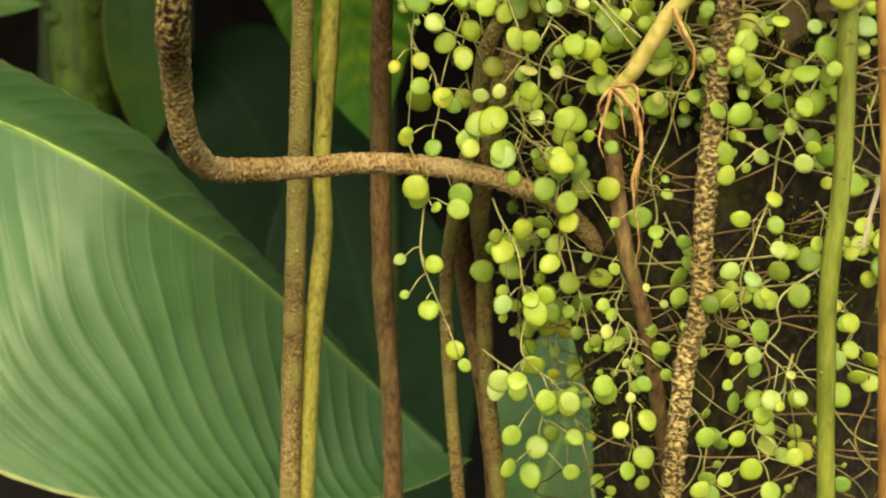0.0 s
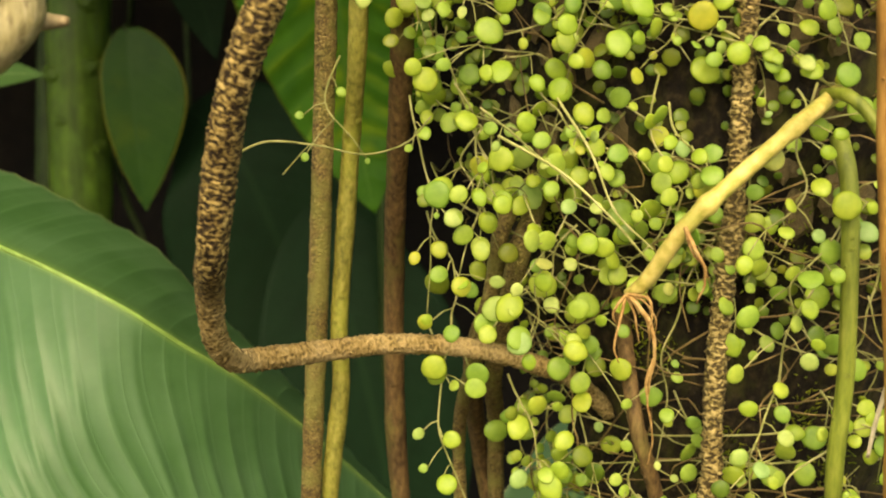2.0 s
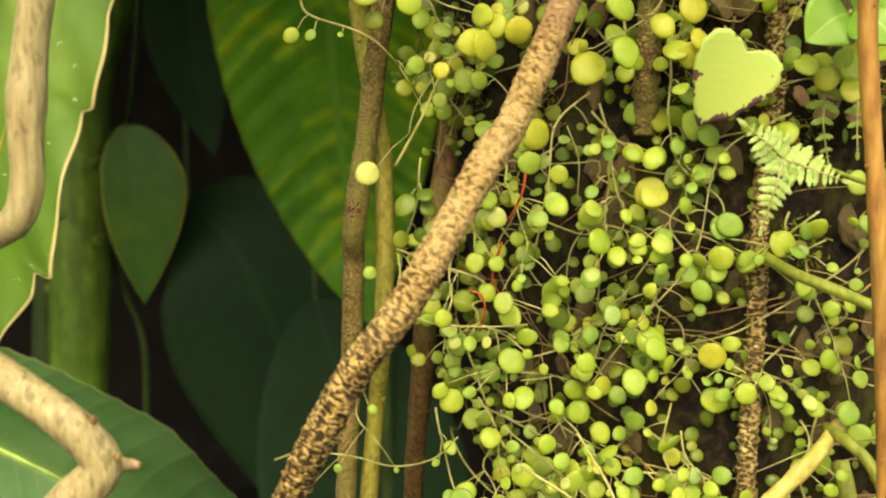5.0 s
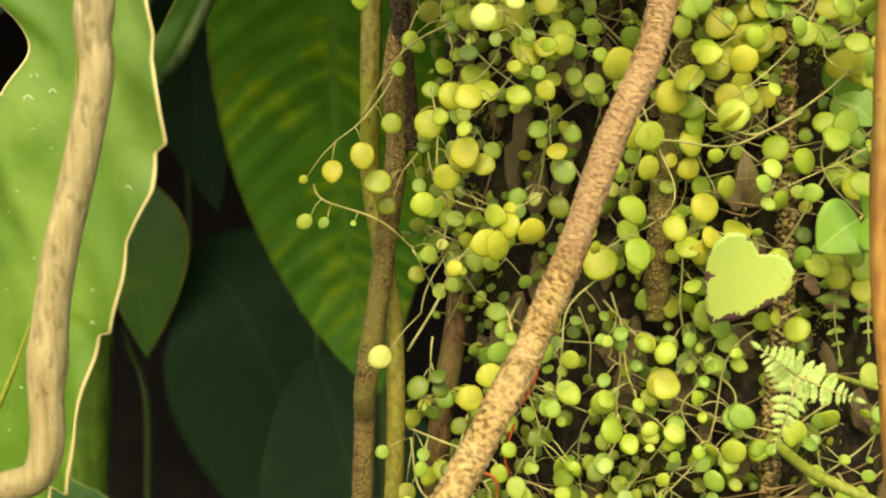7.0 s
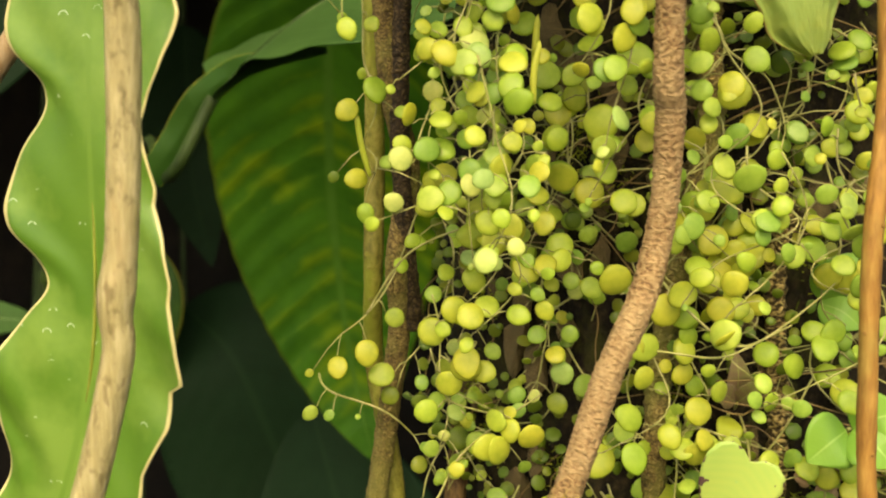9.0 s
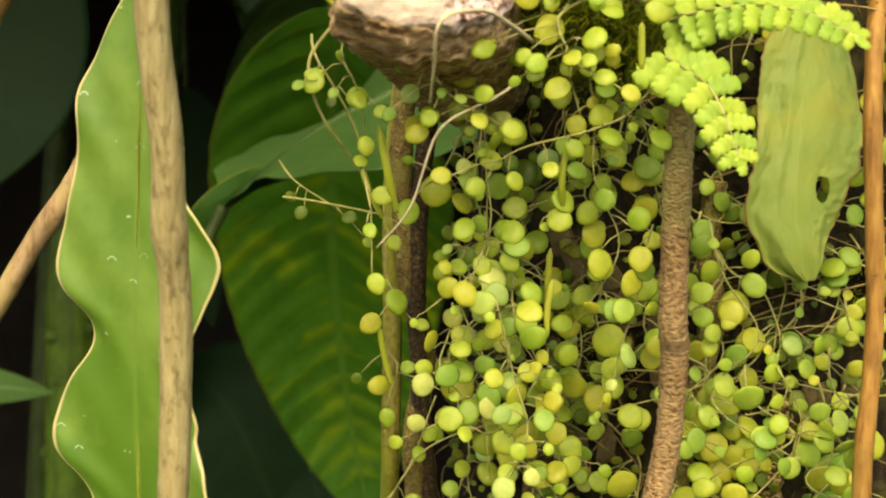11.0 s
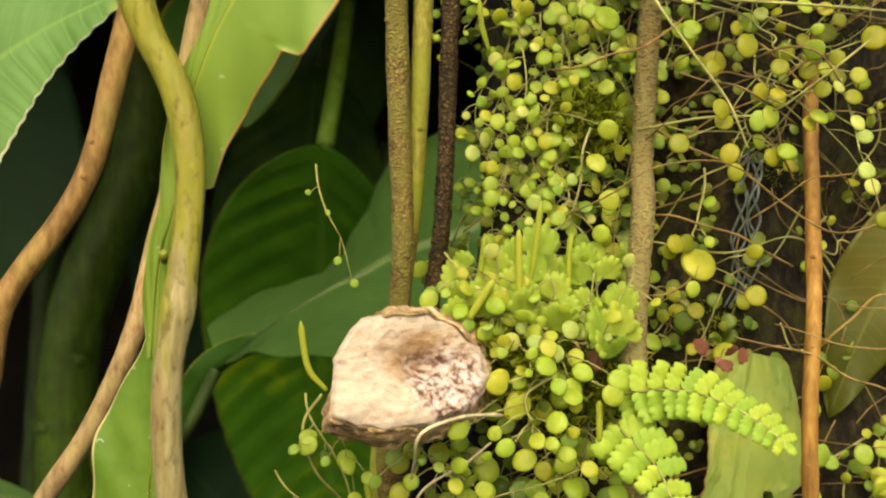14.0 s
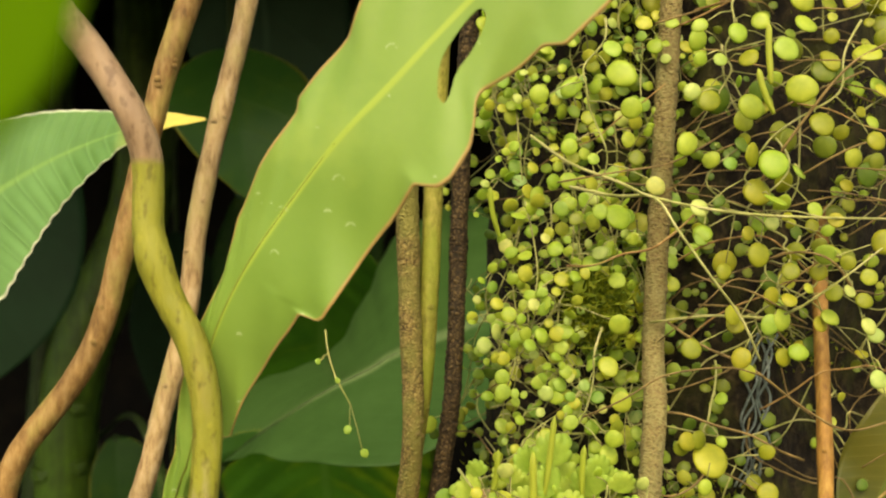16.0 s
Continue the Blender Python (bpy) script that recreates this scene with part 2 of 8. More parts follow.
        fl = ramp(nodes, [(0.13, (0, 0, 0)), (0.15, (0.6, 0.6, 0.6)), (0.165, (0.6, 0.6, 0.6)), (0.19, (0, 0, 0))])
        links.new(vo.outputs["Distance"], fl.inputs[0])
        gate = ramp(nodes, [(0.42, (0, 0, 0)), (0.5, (1, 1, 1))])
        links.new(grain(nodes, links, 330.0, 2), gate.inputs[0])
        col = blend(nodes, links, calc(nodes, links, "MULTIPLY", half, calc(nodes, links, "MULTIPLY", fl.outputs[0], gate.outputs[0])), col, fleck)
    if edge:
        er = ramp(nodes, [(rim_at, (0, 0, 0)), (0.45 + 0.55 * rim_at, (1, 1, 1))])
        rim = a
        if ragged:
            rim = calc(nodes, links, "MULTIPLY_ADD", calc(nodes, links, "SUBTRACT", grain(nodes, links, 160.0, 3), 0.5), ragged, calc(nodes, links, "MULTIPLY_ADD", v, 0.2, calc(nodes, links, "SUBTRACT", a, 0.09)))
        links.new(rim, er.inputs[0])
        col = blend(nodes, links, er.outputs[0], col, edge)
    if tip:
        tr = ramp(nodes, [(0.84, (0, 0, 0)), (0.95, (1, 1, 1))])
        links.new(v, tr.inputs[0])
        col = blend(nodes, links, tr.outputs[0], col, tip)
    links.new(col, bsdf.inputs["Base Color"])
    bsdf.inputs["Roughness"].default_value = rough
    bsdf.inputs["Specular IOR Level"].default_value = gloss
    fine = grain(nodes, links, 220.0, 4)
    relief(nodes, links, bsdf, calc(nodes, links, "MULTIPLY_ADD", fine, 0.15, calc(nodes, links, "MULTIPLY", line, pleat)), 0.3, 0.002)
    translucent(nodes, links, bsdf, col, trans, nodes["Material Output"])
    return m


# mossy bark taken near black: shade between the creepers is in its colour
M_TRUNK = woody("mossy_shaded_bark", (0.004, 0.003, 0.0013), (0.011, 0.008, 0.0035), (0.04, 0.03, 0.013), (0.036, 0.038, 0.007), 240.0, (1, 1, 0.8), 0.95, 0.55, 45.0, 0.004)
M_PLATE = woody("bark_plate", (0.02, 0.013, 0.006), (0.15, 0.113, 0.053), (0.34, 0.265, 0.14), (0.13, 0.14, 0.032), 260.0, (1, 1, 0.7), 0.9, 0.58, 40.0, 0.003)
M_LOOP = pitted("corky_root", (0.022, 0.013, 0.004), (0.19, 0.14, 0.045), (0.48, 0.38, 0.155), (0.335, 0.255, 0.12), [(0.0, 0.2), (0.07, 0.3), (0.12, 0.85), (0.17, 1.0), (0.25, 1.0), (0.29, 0.6), (0.33, 0.22), (0.55, 0.2)], 560.0)
M_KNOB = pitted("knobbly_root", (0.04, 0.028, 0.01), (0.2, 0.16, 0.055), (0.44, 0.37, 0.17), (0.3, 0.26, 0.1), [(0.0, 1.0), (0.3, 0.9), (1.0, 1.0)], 480.0)
M_LOOPUP = pitted("mossy_root", (0.08, 0.058, 0.025), (0.18, 0.14, 0.06), (0.3, 0.245, 0.12), (0.19, 0.185, 0.07), [(0.0, 0.3), (0.15, 0.22), (0.35, 0.25)], 760.0)
M_PINK = pitted("peeling_root", (0.12, 0.07, 0.032), (0.22, 0.142, 0.068), (0.32, 0.245, 0.135), (0.25, 0.185, 0.09), [(0.0, 0.45), (0.1, 0.4), (0.2, 0.3)], 620.0)
M_BROWN = scaly("brown_root", (0.065, 0.045, 0.014), (0.19, 0.145, 0.048), (0.29, 0.235, 0.085), (0.18, 0.18, 0.04), 480.0, 0.5)
M_OLIVE = woody("olive_root", (0.13, 0.13, 0.022), (0.24, 0.24, 0.045), (0.33, 0.31, 0.08), (0.2, 0.24, 0.03), 420.0, (1, 1, 0.6), 0.6)
M_RUST = woody("rust_root", (0.05, 0.031, 0.012), (0.13, 0.08, 0.03), (0.215, 0.145, 0.055), (0.14, 0.13, 0.03), 420.0, (1, 1, 0.4), 0.75, 0.6)
M_DARKROOT = scaly("dark_root", (0.012, 0.009, 0.004), (0.05, 0.035, 0.015), (0.11, 0.08, 0.035), (0.07, 0.06, 0.018), 420.0, 0.68)
M_ORANGE = woody("orange_root", (0.15, 0.075, 0.018), (0.27, 0.145, 0.034), (0.36, 0.22, 0.058), (0.25, 0.185, 0.045), 260.0, (1, 1, 0.2), 0.6, 0.62)
M_GREENROOT = woody("green_root", (0.11, 0.15, 0.02), (0.17, 0.22, 0.03), (0.24, 0.28, 0.05), None, 300.0, (1, 1, 0.25), 0.5)
M_CUTROOT = woody("yellow_root", (0.26, 0.25, 0.05), (0.42, 0.37, 0.1), (0.55, 0.46, 0.16), (0.24, 0.27, 0.05), 200.0, (1, 1, 1), 0.5, 0.58)
M_FIBRE = woody("root_fibre", (0.2, 0.1, 0.03), (0.36, 0.22, 0.075), (0.48, 0.34, 0.14), None, 300.0, (1, 1, 1), 0.6)
M_RED = woody("red_fibre", (0.12, 0.015, 0.006), (0.26, 0.04, 0.012), (0.34, 0.07, 0.025), None, 300.0, (1, 1, 1), 0.5)
M_TAN = woody("tan_stem", (0.2, 0.145, 0.065), (0.35, 0.28, 0.15), (0.5, 0.43, 0.27), (0.26, 0.25, 0.06), 260.0, (1, 1, 0.16), 0.6, 0.6)


def stem_skin():
    """Old tan bark below, young green skin above, with ragged tongues of bark between."""
    m, nodes, links, bsdf = shader("stem_skin")
    fibre = grain(nodes, links, 520.0, 6, (1, 1, 0.12))
    tan = ramp(nodes, [(0.14, (0.115, 0.098, 0.036)), (0.5, (0.255, 0.224, 0.1)), (0.84, (0.42, 0.38, 0.215))])
    links.new(fibre, tan.inputs[0])
    green = ramp(nodes, [(0.3, (0.14, 0.15, 0.016)), (0.7, (0.25, 0.25, 0.03))])
    links.new(grain(nodes, links, 120.0, 5, (1, 1, 0.12)), green.inputs[0])
    co = nodes.new("ShaderNodeTexCoord")
    sep = nodes.new("ShaderNodeSeparateXYZ")
    links.new(co.outputs["Object"], sep.inputs[0])
    z = calc(nodes, links, "MULTIPLY_ADD", grain(nodes, links, 70.0, 4, (1.6, 1.6, 0.25)), 0.22, sep.outputs[2])
    up = ramp(nodes, [(0.0, (0, 0, 0)), (1.0, (1, 1, 1))])
    links.new(calc(nodes, links, "MULTIPLY", calc(nodes, links, "SUBTRACT", z, 1.768), 30.0), up.inputs[0])
    col = blend(nodes, links, up.outputs[0], tan.outputs[0], green.outputs[0])
    blot = ramp(nodes, [(0.54, (0, 0, 0)), (0.68, (0.75, 0.75, 0.75))])
    links.new(grain(nodes, links, 55.0, 5, (1, 1, 0.3)), blot.inputs[0])
    col = blend(nodes, links, calc(nodes, links, "MULTIPLY", blot.outputs[0], calc(nodes, links, "MULTIPLY_ADD", up.outputs[0], -0.6, 1.0)), col, (0.24, 0.17, 0.075))
    ringed = ramp(nodes, [(0.0, (0, 0, 0)), (1.0, (0.9, 0.9, 0.9))])
    links.new(calc(nodes, links, "MULTIPLY", calc(nodes, links, "SUBTRACT", sep.outputs[2], 1.797), 400.0), ringed.inputs[0])
    young = ramp(nodes, [(0.3, (0.2, 0.12, 0.075)), (0.7, (0.36, 0.25, 0.15))])
    links.new(grain(nodes, links, 90.0, 5, (1, 1, 0.2)), young.inputs[0])
    col = blend(nodes, links, ringed.outputs[0], col, young.outputs[0])
    fleck = ramp(nodes, [(0.36, (0.45, 0.4, 0.33)), (0.46, (1, 1, 1)), (0.62, (1.0, 1.0, 1.0)), (0.72, (1.35, 1.33, 1.3))])
    links.new(grain(nodes, links, 340.0, 4, (1, 1, 0.45)), fleck.inputs[0])
    col = blend(nodes, links, 0.75, col, fleck.outputs[0], "MULTIPLY")
    links.new(col, bsdf.inputs["Base Color"])
    bsdf.inputs["Roughness"].default_value = 0.5
    bsdf.inputs["Specular IOR Level"].default_value = 0.35
    relief(nodes, links, bsdf, calc(nodes, links, "ADD", fibre, grain(nodes, links, 340.0, 4, (1, 1, 0.45))), 0.6, 0.0012)
    return m


M_STEM = stem_skin()
M_VINEO = woody("ochre_vine", (0.13, 0.072, 0.022), (0.25, 0.15, 0.05), (0.35, 0.235, 0.095), (0.26, 0.22, 0.06), 300.0, (1, 1, 0.3), 0.6)
M_VINET = woody("tan_vine", (0.17, 0.11, 0.05), (0.33, 0.24, 0.12), (0.43, 0.34, 0.2), (0.3, 0.25, 0.1), 300.0, (1, 1, 0.3), 0.6)
M_STALK = woody("vine_stem", (0.18, 0.2, 0.05), (0.31, 0.33, 0.11), (0.43, 0.42, 0.19), None, 120.0, (1, 1, 1), 0.5)
M_STALKB = woody("wiry_stem", (0.08, 0.055, 0.02), (0.18, 0.13, 0.045), (0.28, 0.2, 0.08), None, 120.0, (1, 1, 1), 0.55)
M_BEAD = bead_leaf("bead_leaf", [(0.0, (0.24, 0.43, 0.07)), (0.35, (0.32, 0.5, 0.08)), (0.65, (0.4, 0.56, 0.09)), (0.85, (0.46, 0.58, 0.1)), (1.0, (0.33, 0.52, 0.17))], 0.38, True)
M_BEADY = bead_leaf("yellow_bead_leaf", [(0.0, (0.45, 0.54, 0.07)), (0.5, (0.5, 0.55, 0.075)), (0.8, (0.52, 0.545, 0.07)), (1.0, (0.45, 0.54, 0.07))], 0.38, True)
M_BEADL = bead_leaf("lime_bead_leaf", [(0.0, (0.33, 0.51, 0.06)), (0.5, (0.4, 0.55, 0.07)), (1.0, (0.46, 0.57, 0.08))], 0.38, True)
M_BEADO = bead_leaf("olive_bead_leaf", [(0.0, (0.27, 0.33, 0.03)), (0.5, (0.36, 0.39, 0.035)), (1.0, (0.44, 0.43, 0.045))], 0.42, True)
M_BEADP = bead_leaf("pale_bead_leaf", [(0.0, (0.42, 0.58, 0.16)), (0.6, (0.55, 0.65, 0.2)), (1.0, (0.62, 0.66, 0.2))], 0.38, True)
# darker copy of the bead leaf greens, with shade put into its colour
M_BEADS = bead_leaf("shaded_bead_leaf", [(0.0, (0.12, 0.22, 0.03)), (0.5, (0.19, 0.29, 0.035)), (1.0, (0.29, 0.34, 0.045))])
M_SPIKE = bead_leaf("flower_spike", [(0.0, (0.38, 0.48, 0.06)), (1.0, (0.5, 0.55, 0.09))])
M_MOSS = bead_leaf("moss", [(0.0, (0.1, 0.15, 0.01)), (0.6, (0.24, 0.31, 0.02)), (1.0, (0.44, 0.47, 0.045))], 0.7)
M_FERN = bead_leaf("fern_leaf", [(0.0, (0.29, 0.5, 0.075)), (0.6, (0.4, 0.58, 0.08)), (1.0, (0.48, 0.63, 0.09))], 0.5)
M_FAN = bead_leaf("scalloped_leaf", [(0.0, (0.36, 0.53, 0.08)), (0.6, (0.45, 0.6, 0.1)), (1.0, (0.52, 0.64, 0.12))], 0.5)
M_FERNPALE = bead_leaf("pale_fern_leaf", [(0.0, (0.36, 0.55, 0.16)), (1.0, (0.45, 0.62, 0.22))], 0.5)
# darker copy of the fern leaf: these ferns' shade is in the colour
M_FERND = bead_leaf("shaded_fern_leaf", [(0.0, (0.2, 0.36, 0.05)), (1.0, (0.3, 0.45, 0.08))], 0.5)
M_RIBBED = blade_mat("ribbed_leaf", (0.041, 0.125, 0.03), (0.082, 0.19, 0.068), (0.15, 0.27, 0.06), (0.052, 0.15, 0.04), 60.0, 1.6, 0.6, 0.72, 0.42, 0.3, gloss=0.4, rib_width=(0.0022, 0.004), wobble=0.12, sharp=9.0, pleat=0.35, edge=(0.3, 0.36, 0.13), sweep=400.0, rim_at=0.984)
M_VARIEG = blade_mat("variegated_leaf", (0.02, 0.085, 0.006), (0.037, 0.13, 0.009), (0.045, 0.13, 0.014), (0.13, 0.21, 0.008), 24.0, 1.2, 0.2, 0.65, 0.55, 0.3, patch_scale=4.2, gloss=0.15, edge=(0.05, 0.095, 0.008), wobble=0.9, streak=0.13)
# greens far below real foliage: the deep shade behind is in their colour
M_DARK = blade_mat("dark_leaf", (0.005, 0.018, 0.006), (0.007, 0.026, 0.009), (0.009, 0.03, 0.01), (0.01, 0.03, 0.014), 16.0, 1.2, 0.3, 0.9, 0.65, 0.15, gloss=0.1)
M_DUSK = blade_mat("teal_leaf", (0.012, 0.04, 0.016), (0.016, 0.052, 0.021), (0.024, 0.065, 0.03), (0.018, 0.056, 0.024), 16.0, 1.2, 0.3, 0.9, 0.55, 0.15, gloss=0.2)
M_MIDLEAF = blade_mat("mid_leaf", (0.02, 0.075, 0.01), (0.032, 0.1, 0.013), (0.03, 0.095, 0.015), (0.06, 0.12, 0.01), 22.0, 1.2, 0.3, 0.66, 0.5, 0.25, gloss=0.2, edge=(0.24, 0.24, 0.03))
# darkened version of the mid leaf green, part of its shade painted in
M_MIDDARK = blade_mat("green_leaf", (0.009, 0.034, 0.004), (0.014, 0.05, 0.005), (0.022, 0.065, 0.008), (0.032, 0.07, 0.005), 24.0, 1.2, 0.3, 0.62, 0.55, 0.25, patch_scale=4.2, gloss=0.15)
M_SILVER = blade_mat("silver_leaf", (0.03, 0.08, 0.017), (0.048, 0.112, 0.028), (0.13, 0.2, 0.075), (0.054, 0.13, 0.034), 60.0, 1.2, 0.08, 0.7, 0.5, 0.15, pleat=0.3, gloss=0.12)
M_STRAP = blade_mat("strap_leaf", (0.06, 0.155, 0.014), (0.095, 0.205, 0.024), (0.11, 0.22, 0.03), (0.14, 0.255, 0.042), 9.0, 0.2, 0.0, 0.56, 0.38, 0.22, (0.5, 0.62, 0.46), (0.6, 0.55, 0.25), pleat=0.0, gloss=0.4, patch_scale=26.0)
M_LOBED = blade_mat("lobed_leaf", (0.175, 0.315, 0.05), (0.23, 0.37, 0.068), (0.34, 0.47, 0.065), (0.26, 0.395, 0.072), 9.0, 0.3, 0.0, 0.65, 0.42, 0.3, (0.45, 0.56, 0.3), (0.45, 0.3, 0.1), pleat=0.0, gloss=0.45, patch_scale=22.0)
M_STRIPED = blade_mat("striped_leaf", (0.085, 0.2, 0.04), (0.13, 0.28, 0.075), (0.17, 0.32, 0.07), (0.1, 0.22, 0.04), 60.0, 1.6, 0.7, 0.8, 0.4, 0.2, None, (0.72, 0.76, 0.55), tip=(0.6, 0.5, 0.1))
M_PALE = blade_mat("pale_leaf", (0.19, 0.3, 0.06), (0.29, 0.41, 0.1), (0.3, 0.42, 0.1), (0.33, 0.4, 0.08), 190.0, 1.4, 0.1, 0.58, 0.5, 0.45, None, (0.3, 0.22, 0.07), pleat=0.1, gloss=0.3, patch_scale=40.0)
M_SMALL = blade_mat("small_leaf", (0.15, 0.34, 0.04), (0.21, 0.4, 0.06), (0.27, 0.46, 0.1), (0.27, 0.42, 0.05), 260.0, 1.4, 0.06, 0.7, 0.42, 0.3, pleat=0.1)
M_HEART = blade_mat("heart_leaf", (0.22, 0.44, 0.1), (0.3, 0.52, 0.13), (0.32, 0.52, 0.14), (0.42, 0.54, 0.12), 260.0, 1.4, 0.08, 0.56, 0.5, 0.3, None, (0.1, 0.055, 0.05), pleat=0.03, ragged=1.1)
M_PURPLE = blade_mat("purple_leaf", (0.19, 0.12, 0.075), (0.26, 0.19, 0.1), (0.28, 0.3, 0.09), (0.2, 0.3, 0.05), 260.0, 1.4, 0.2, 0.6, 0.45, 0.15, pleat=0.1)
M_DIMGREEN = blade_mat("olive_leaf", (0.06, 0.075, 0.006), (0.085, 0.1, 0.008), (0.11, 0.125, 0.014), (0.13, 0.115, 0.009), 190.0, 1.4, 0.2, 0.55, 0.5, 0.3, pleat=0.15)
M_NEAR = blade_mat("near_leaf", (0.07, 0.17, 0.006), (0.09, 0.2, 0.008), (0.1, 0.2, 0.01), (0.09, 0.19, 0.008), 8.0, 0.4, 0.1, 0.7, 0.85, 0.4, pleat=0.0, gloss=0.0)
M_MIDRIB = woody("pale_midrib", (0.13, 0.24, 0.05), (0.18, 0.32, 0.07), (0.24, 0.38, 0.1), None, 60.0, (1, 1, 0.08), 0.45)
M_PETIOLE = woody("petiole", (0.04, 0.09, 0.01), (0.06, 0.13, 0.015), (0.09, 0.17, 0.02), None, 60.0, (1, 1, 0.08), 0.45)
# darker copy of the petiole, with background shade put into its colour
M_DIMSTALK = woody("shaded_petiole", (0.014, 0.03, 0.006), (0.02, 0.045, 0.008), (0.03, 0.06, 0.012), None, 60.0, (1, 1, 0.08), 0.6)
# soil colour taken down to near black to give the background its shade
M_EARTH = woody("shaded_earth", (0.002, 0.0017, 0.0013), (0.004, 0.0032, 0.0022), (0.009, 0.007, 0.0045), None, 12.0, (1, 1, 1), 0.95, 0.6, 2.0)
# for the unseen light-blocking sheet overhead
M_CANOPY = woody("sky_block_green", (0.004, 0.01, 0.003), (0.012, 0.03, 0.008), (0.03, 0.06, 0.015), None, 9.0, (1, 1, 1), 0.9, 0.6, 2.0)
M_BARK = woody("branch_bark", (0.07, 0.04, 0.018), (0.5, 0.355, 0.19), (0.74, 0.62, 0.43), (0.2, 0.14, 0.06), 260.0, (0.45, 1.7, 1.3), 0.9, 0.62, 80.0, 0.004)
M_REDLEAF = bead_leaf("withered_leaf", [(0.0, (0.22, 0.08, 0.05)), (1.0, (0.32, 0.16, 0.09))], 0.7)
M_LITTER = bead_leaf("dry_leaf", [(0.0, (0.3, 0.2, 0.1)), (1.0, (0.48, 0.36, 0.22))], 0.8)
M_PALESTEM = woody("pale_runner", (0.42, 0.38, 0.22), (0.58, 0.53, 0.35), (0.68, 0.63, 0.46), None, 200.0, (1, 1, 1), 0.6)
M_NET = woody("blue_net", (0.06, 0.09, 0.08), (0.11, 0.15, 0.14), (0.2, 0.25, 0.23), None, 300.0, (1, 1, 1), 0.5)


# ---- building blocks ----
def empty(name, at=(0, 0, 0)):
    ob = new(name)
    ob.empty_display_size = 0.01
    ob.location = at
    return ob


def mesh_from(name, verts, faces, uvs=None, metric=None, smooth=True):
    me = bpy.data.meshes.new(name)
    me.from_pydata([tuple(v) for v in verts], [], faces)
    if uvs is not None:
        layer = me.uv_layers.new(name="UVMap")
        idx = np.empty(len(me.loops), dtype=np.int32)
        me.loops.foreach_get("vertex_index", idx)
        layer.data.foreach_set("uv", np.asarray(uvs, dtype=np.float32)[idx].ravel())
    if metric is not None:
        layer = me.uv_layers.new(name="Metric")
        layer.data.foreach_set("uv", np.asarray(metric, dtype=np.float32)[idx].ravel())
    if smooth:
        me.polygons.foreach_set("use_smooth", [True] * len(me.polygons))
    me.update()
    return me


def put(name, me, material, parent=None, label="", m=None):
    if not me.materials:
        me.materials.append(material)
    ob = new(name, me)
    if parent is not None:
        ob.parent = parent
        ob.matrix_parent_inverse = parent.matrix_basis.inverted()
    if m is not None:
        ob.matrix_basis = m
    if label:
        ob["label"] = label
    return ob


def spline(points, step):
    """A smooth line through the points, in even steps."""
    pts = [Vector(p) for p in points]
    pts = [pts[0] * 2 - pts[1]] + pts + [pts[-1] * 2 - pts[-2]]
    dense = []
    for i in range(1, len(pts) - 2):
        p0, p1, p2, p3 = pts[i - 1:i + 3]
        for k in range(24):
            t = k / 24
            dense.append(0.5 * (2 * p1 + (p2 - p0) * t + (2 * p0 - 5 * p1 + 4 * p2 - p3) * t * t + (3 * p1 - p0 - 3 * p2 + p3) * t ** 3))
    dense.append(pts[-2])
    a = np.array([tuple(p) for p in dense])
    ln = np.concatenate([[0], np.cumsum(np.linalg.norm(np.diff(a, axis=0), axis=1))])
    n = max(2, int(ln[-1] / step) + 1)
    s = np.linspace(0, ln[-1], n)
    return np.stack([np.interp(s, ln, a[:, k]) for k in range(3)], axis=1), ln[-1]


def smooth_line(a, times):
    a = a.copy()
    for _ in range(times):
        a[1:-1] = 0.25 * a[:-2] + 0.5 * a[1:-1] + 0.25 * a[2:]
    return a


def tube_data(line, radius, sides=12, bump=0.0, cell=200.0, caps=True, swell=0.0):
    """Verts and faces of a tube along a line; bump: height of its scales; swell: slow change of its thickness."""
    n = len(line)
    tang = np.gradient(line, axis=0)
    tang /= np.linalg.norm(tang, axis=1)[:, None] + 1e-9
    side = np.array((0.0, 1.0, 0.0))
    if abs(np.dot(side, tang[0])) > 0.95:
        side = np.array((1.0, 0.0, 0.0))
    run = np.concatenate([[0], np.cumsum(np.linalg.norm(np.diff(line, axis=0), axis=1))])
    verts, faces = [], []
    for i in range(n):
        side = side - tang[i] * np.dot(side, tang[i])
        side /= np.linalg.norm(side)
        other = np.cross(tang[i], side)
        r = radius(i / (n - 1)) if callable(radius) else radius
        if swell:
            r *= 1 + swell * noise.noise(Vector(line[i]) * 45.0)
        for k in range(sides):
            a = 2 * math.pi * k / sides
            d = side * math.cos(a) + other * math.sin(a)
            rr = r
            if bump:
                p = Vector((r * math.cos(a), r * math.sin(a), run[i] * 1.15))
                p += 0.0012 * noise.noise_vector(p * 220.0)
                f = noise.voronoi(p * cell)[0]
                rr += bump * (min(1.0, (f[1] - f[0]) * 1.6) - 0.5) + bump * 0.5 * noise.noise(p * cell * 2.5)
            verts.append(line[i] + d * rr)
    for i in range(n - 1):
        for k in range(sides):
            k2 = (k + 1) % sides
            faces.append((i * sides + k, i * sides + k2, (i + 1) * sides + k2, (i + 1) * sides + k))
    if caps:
        faces.append(tuple(range(sides - 1, -1, -1)))
        faces.append(tuple((n - 1) * sides + k for k in range(sides)))
    return verts, faces


def tube_uv(line, sides, radius):
    """Length round and along a tube, in metres, for its skin."""
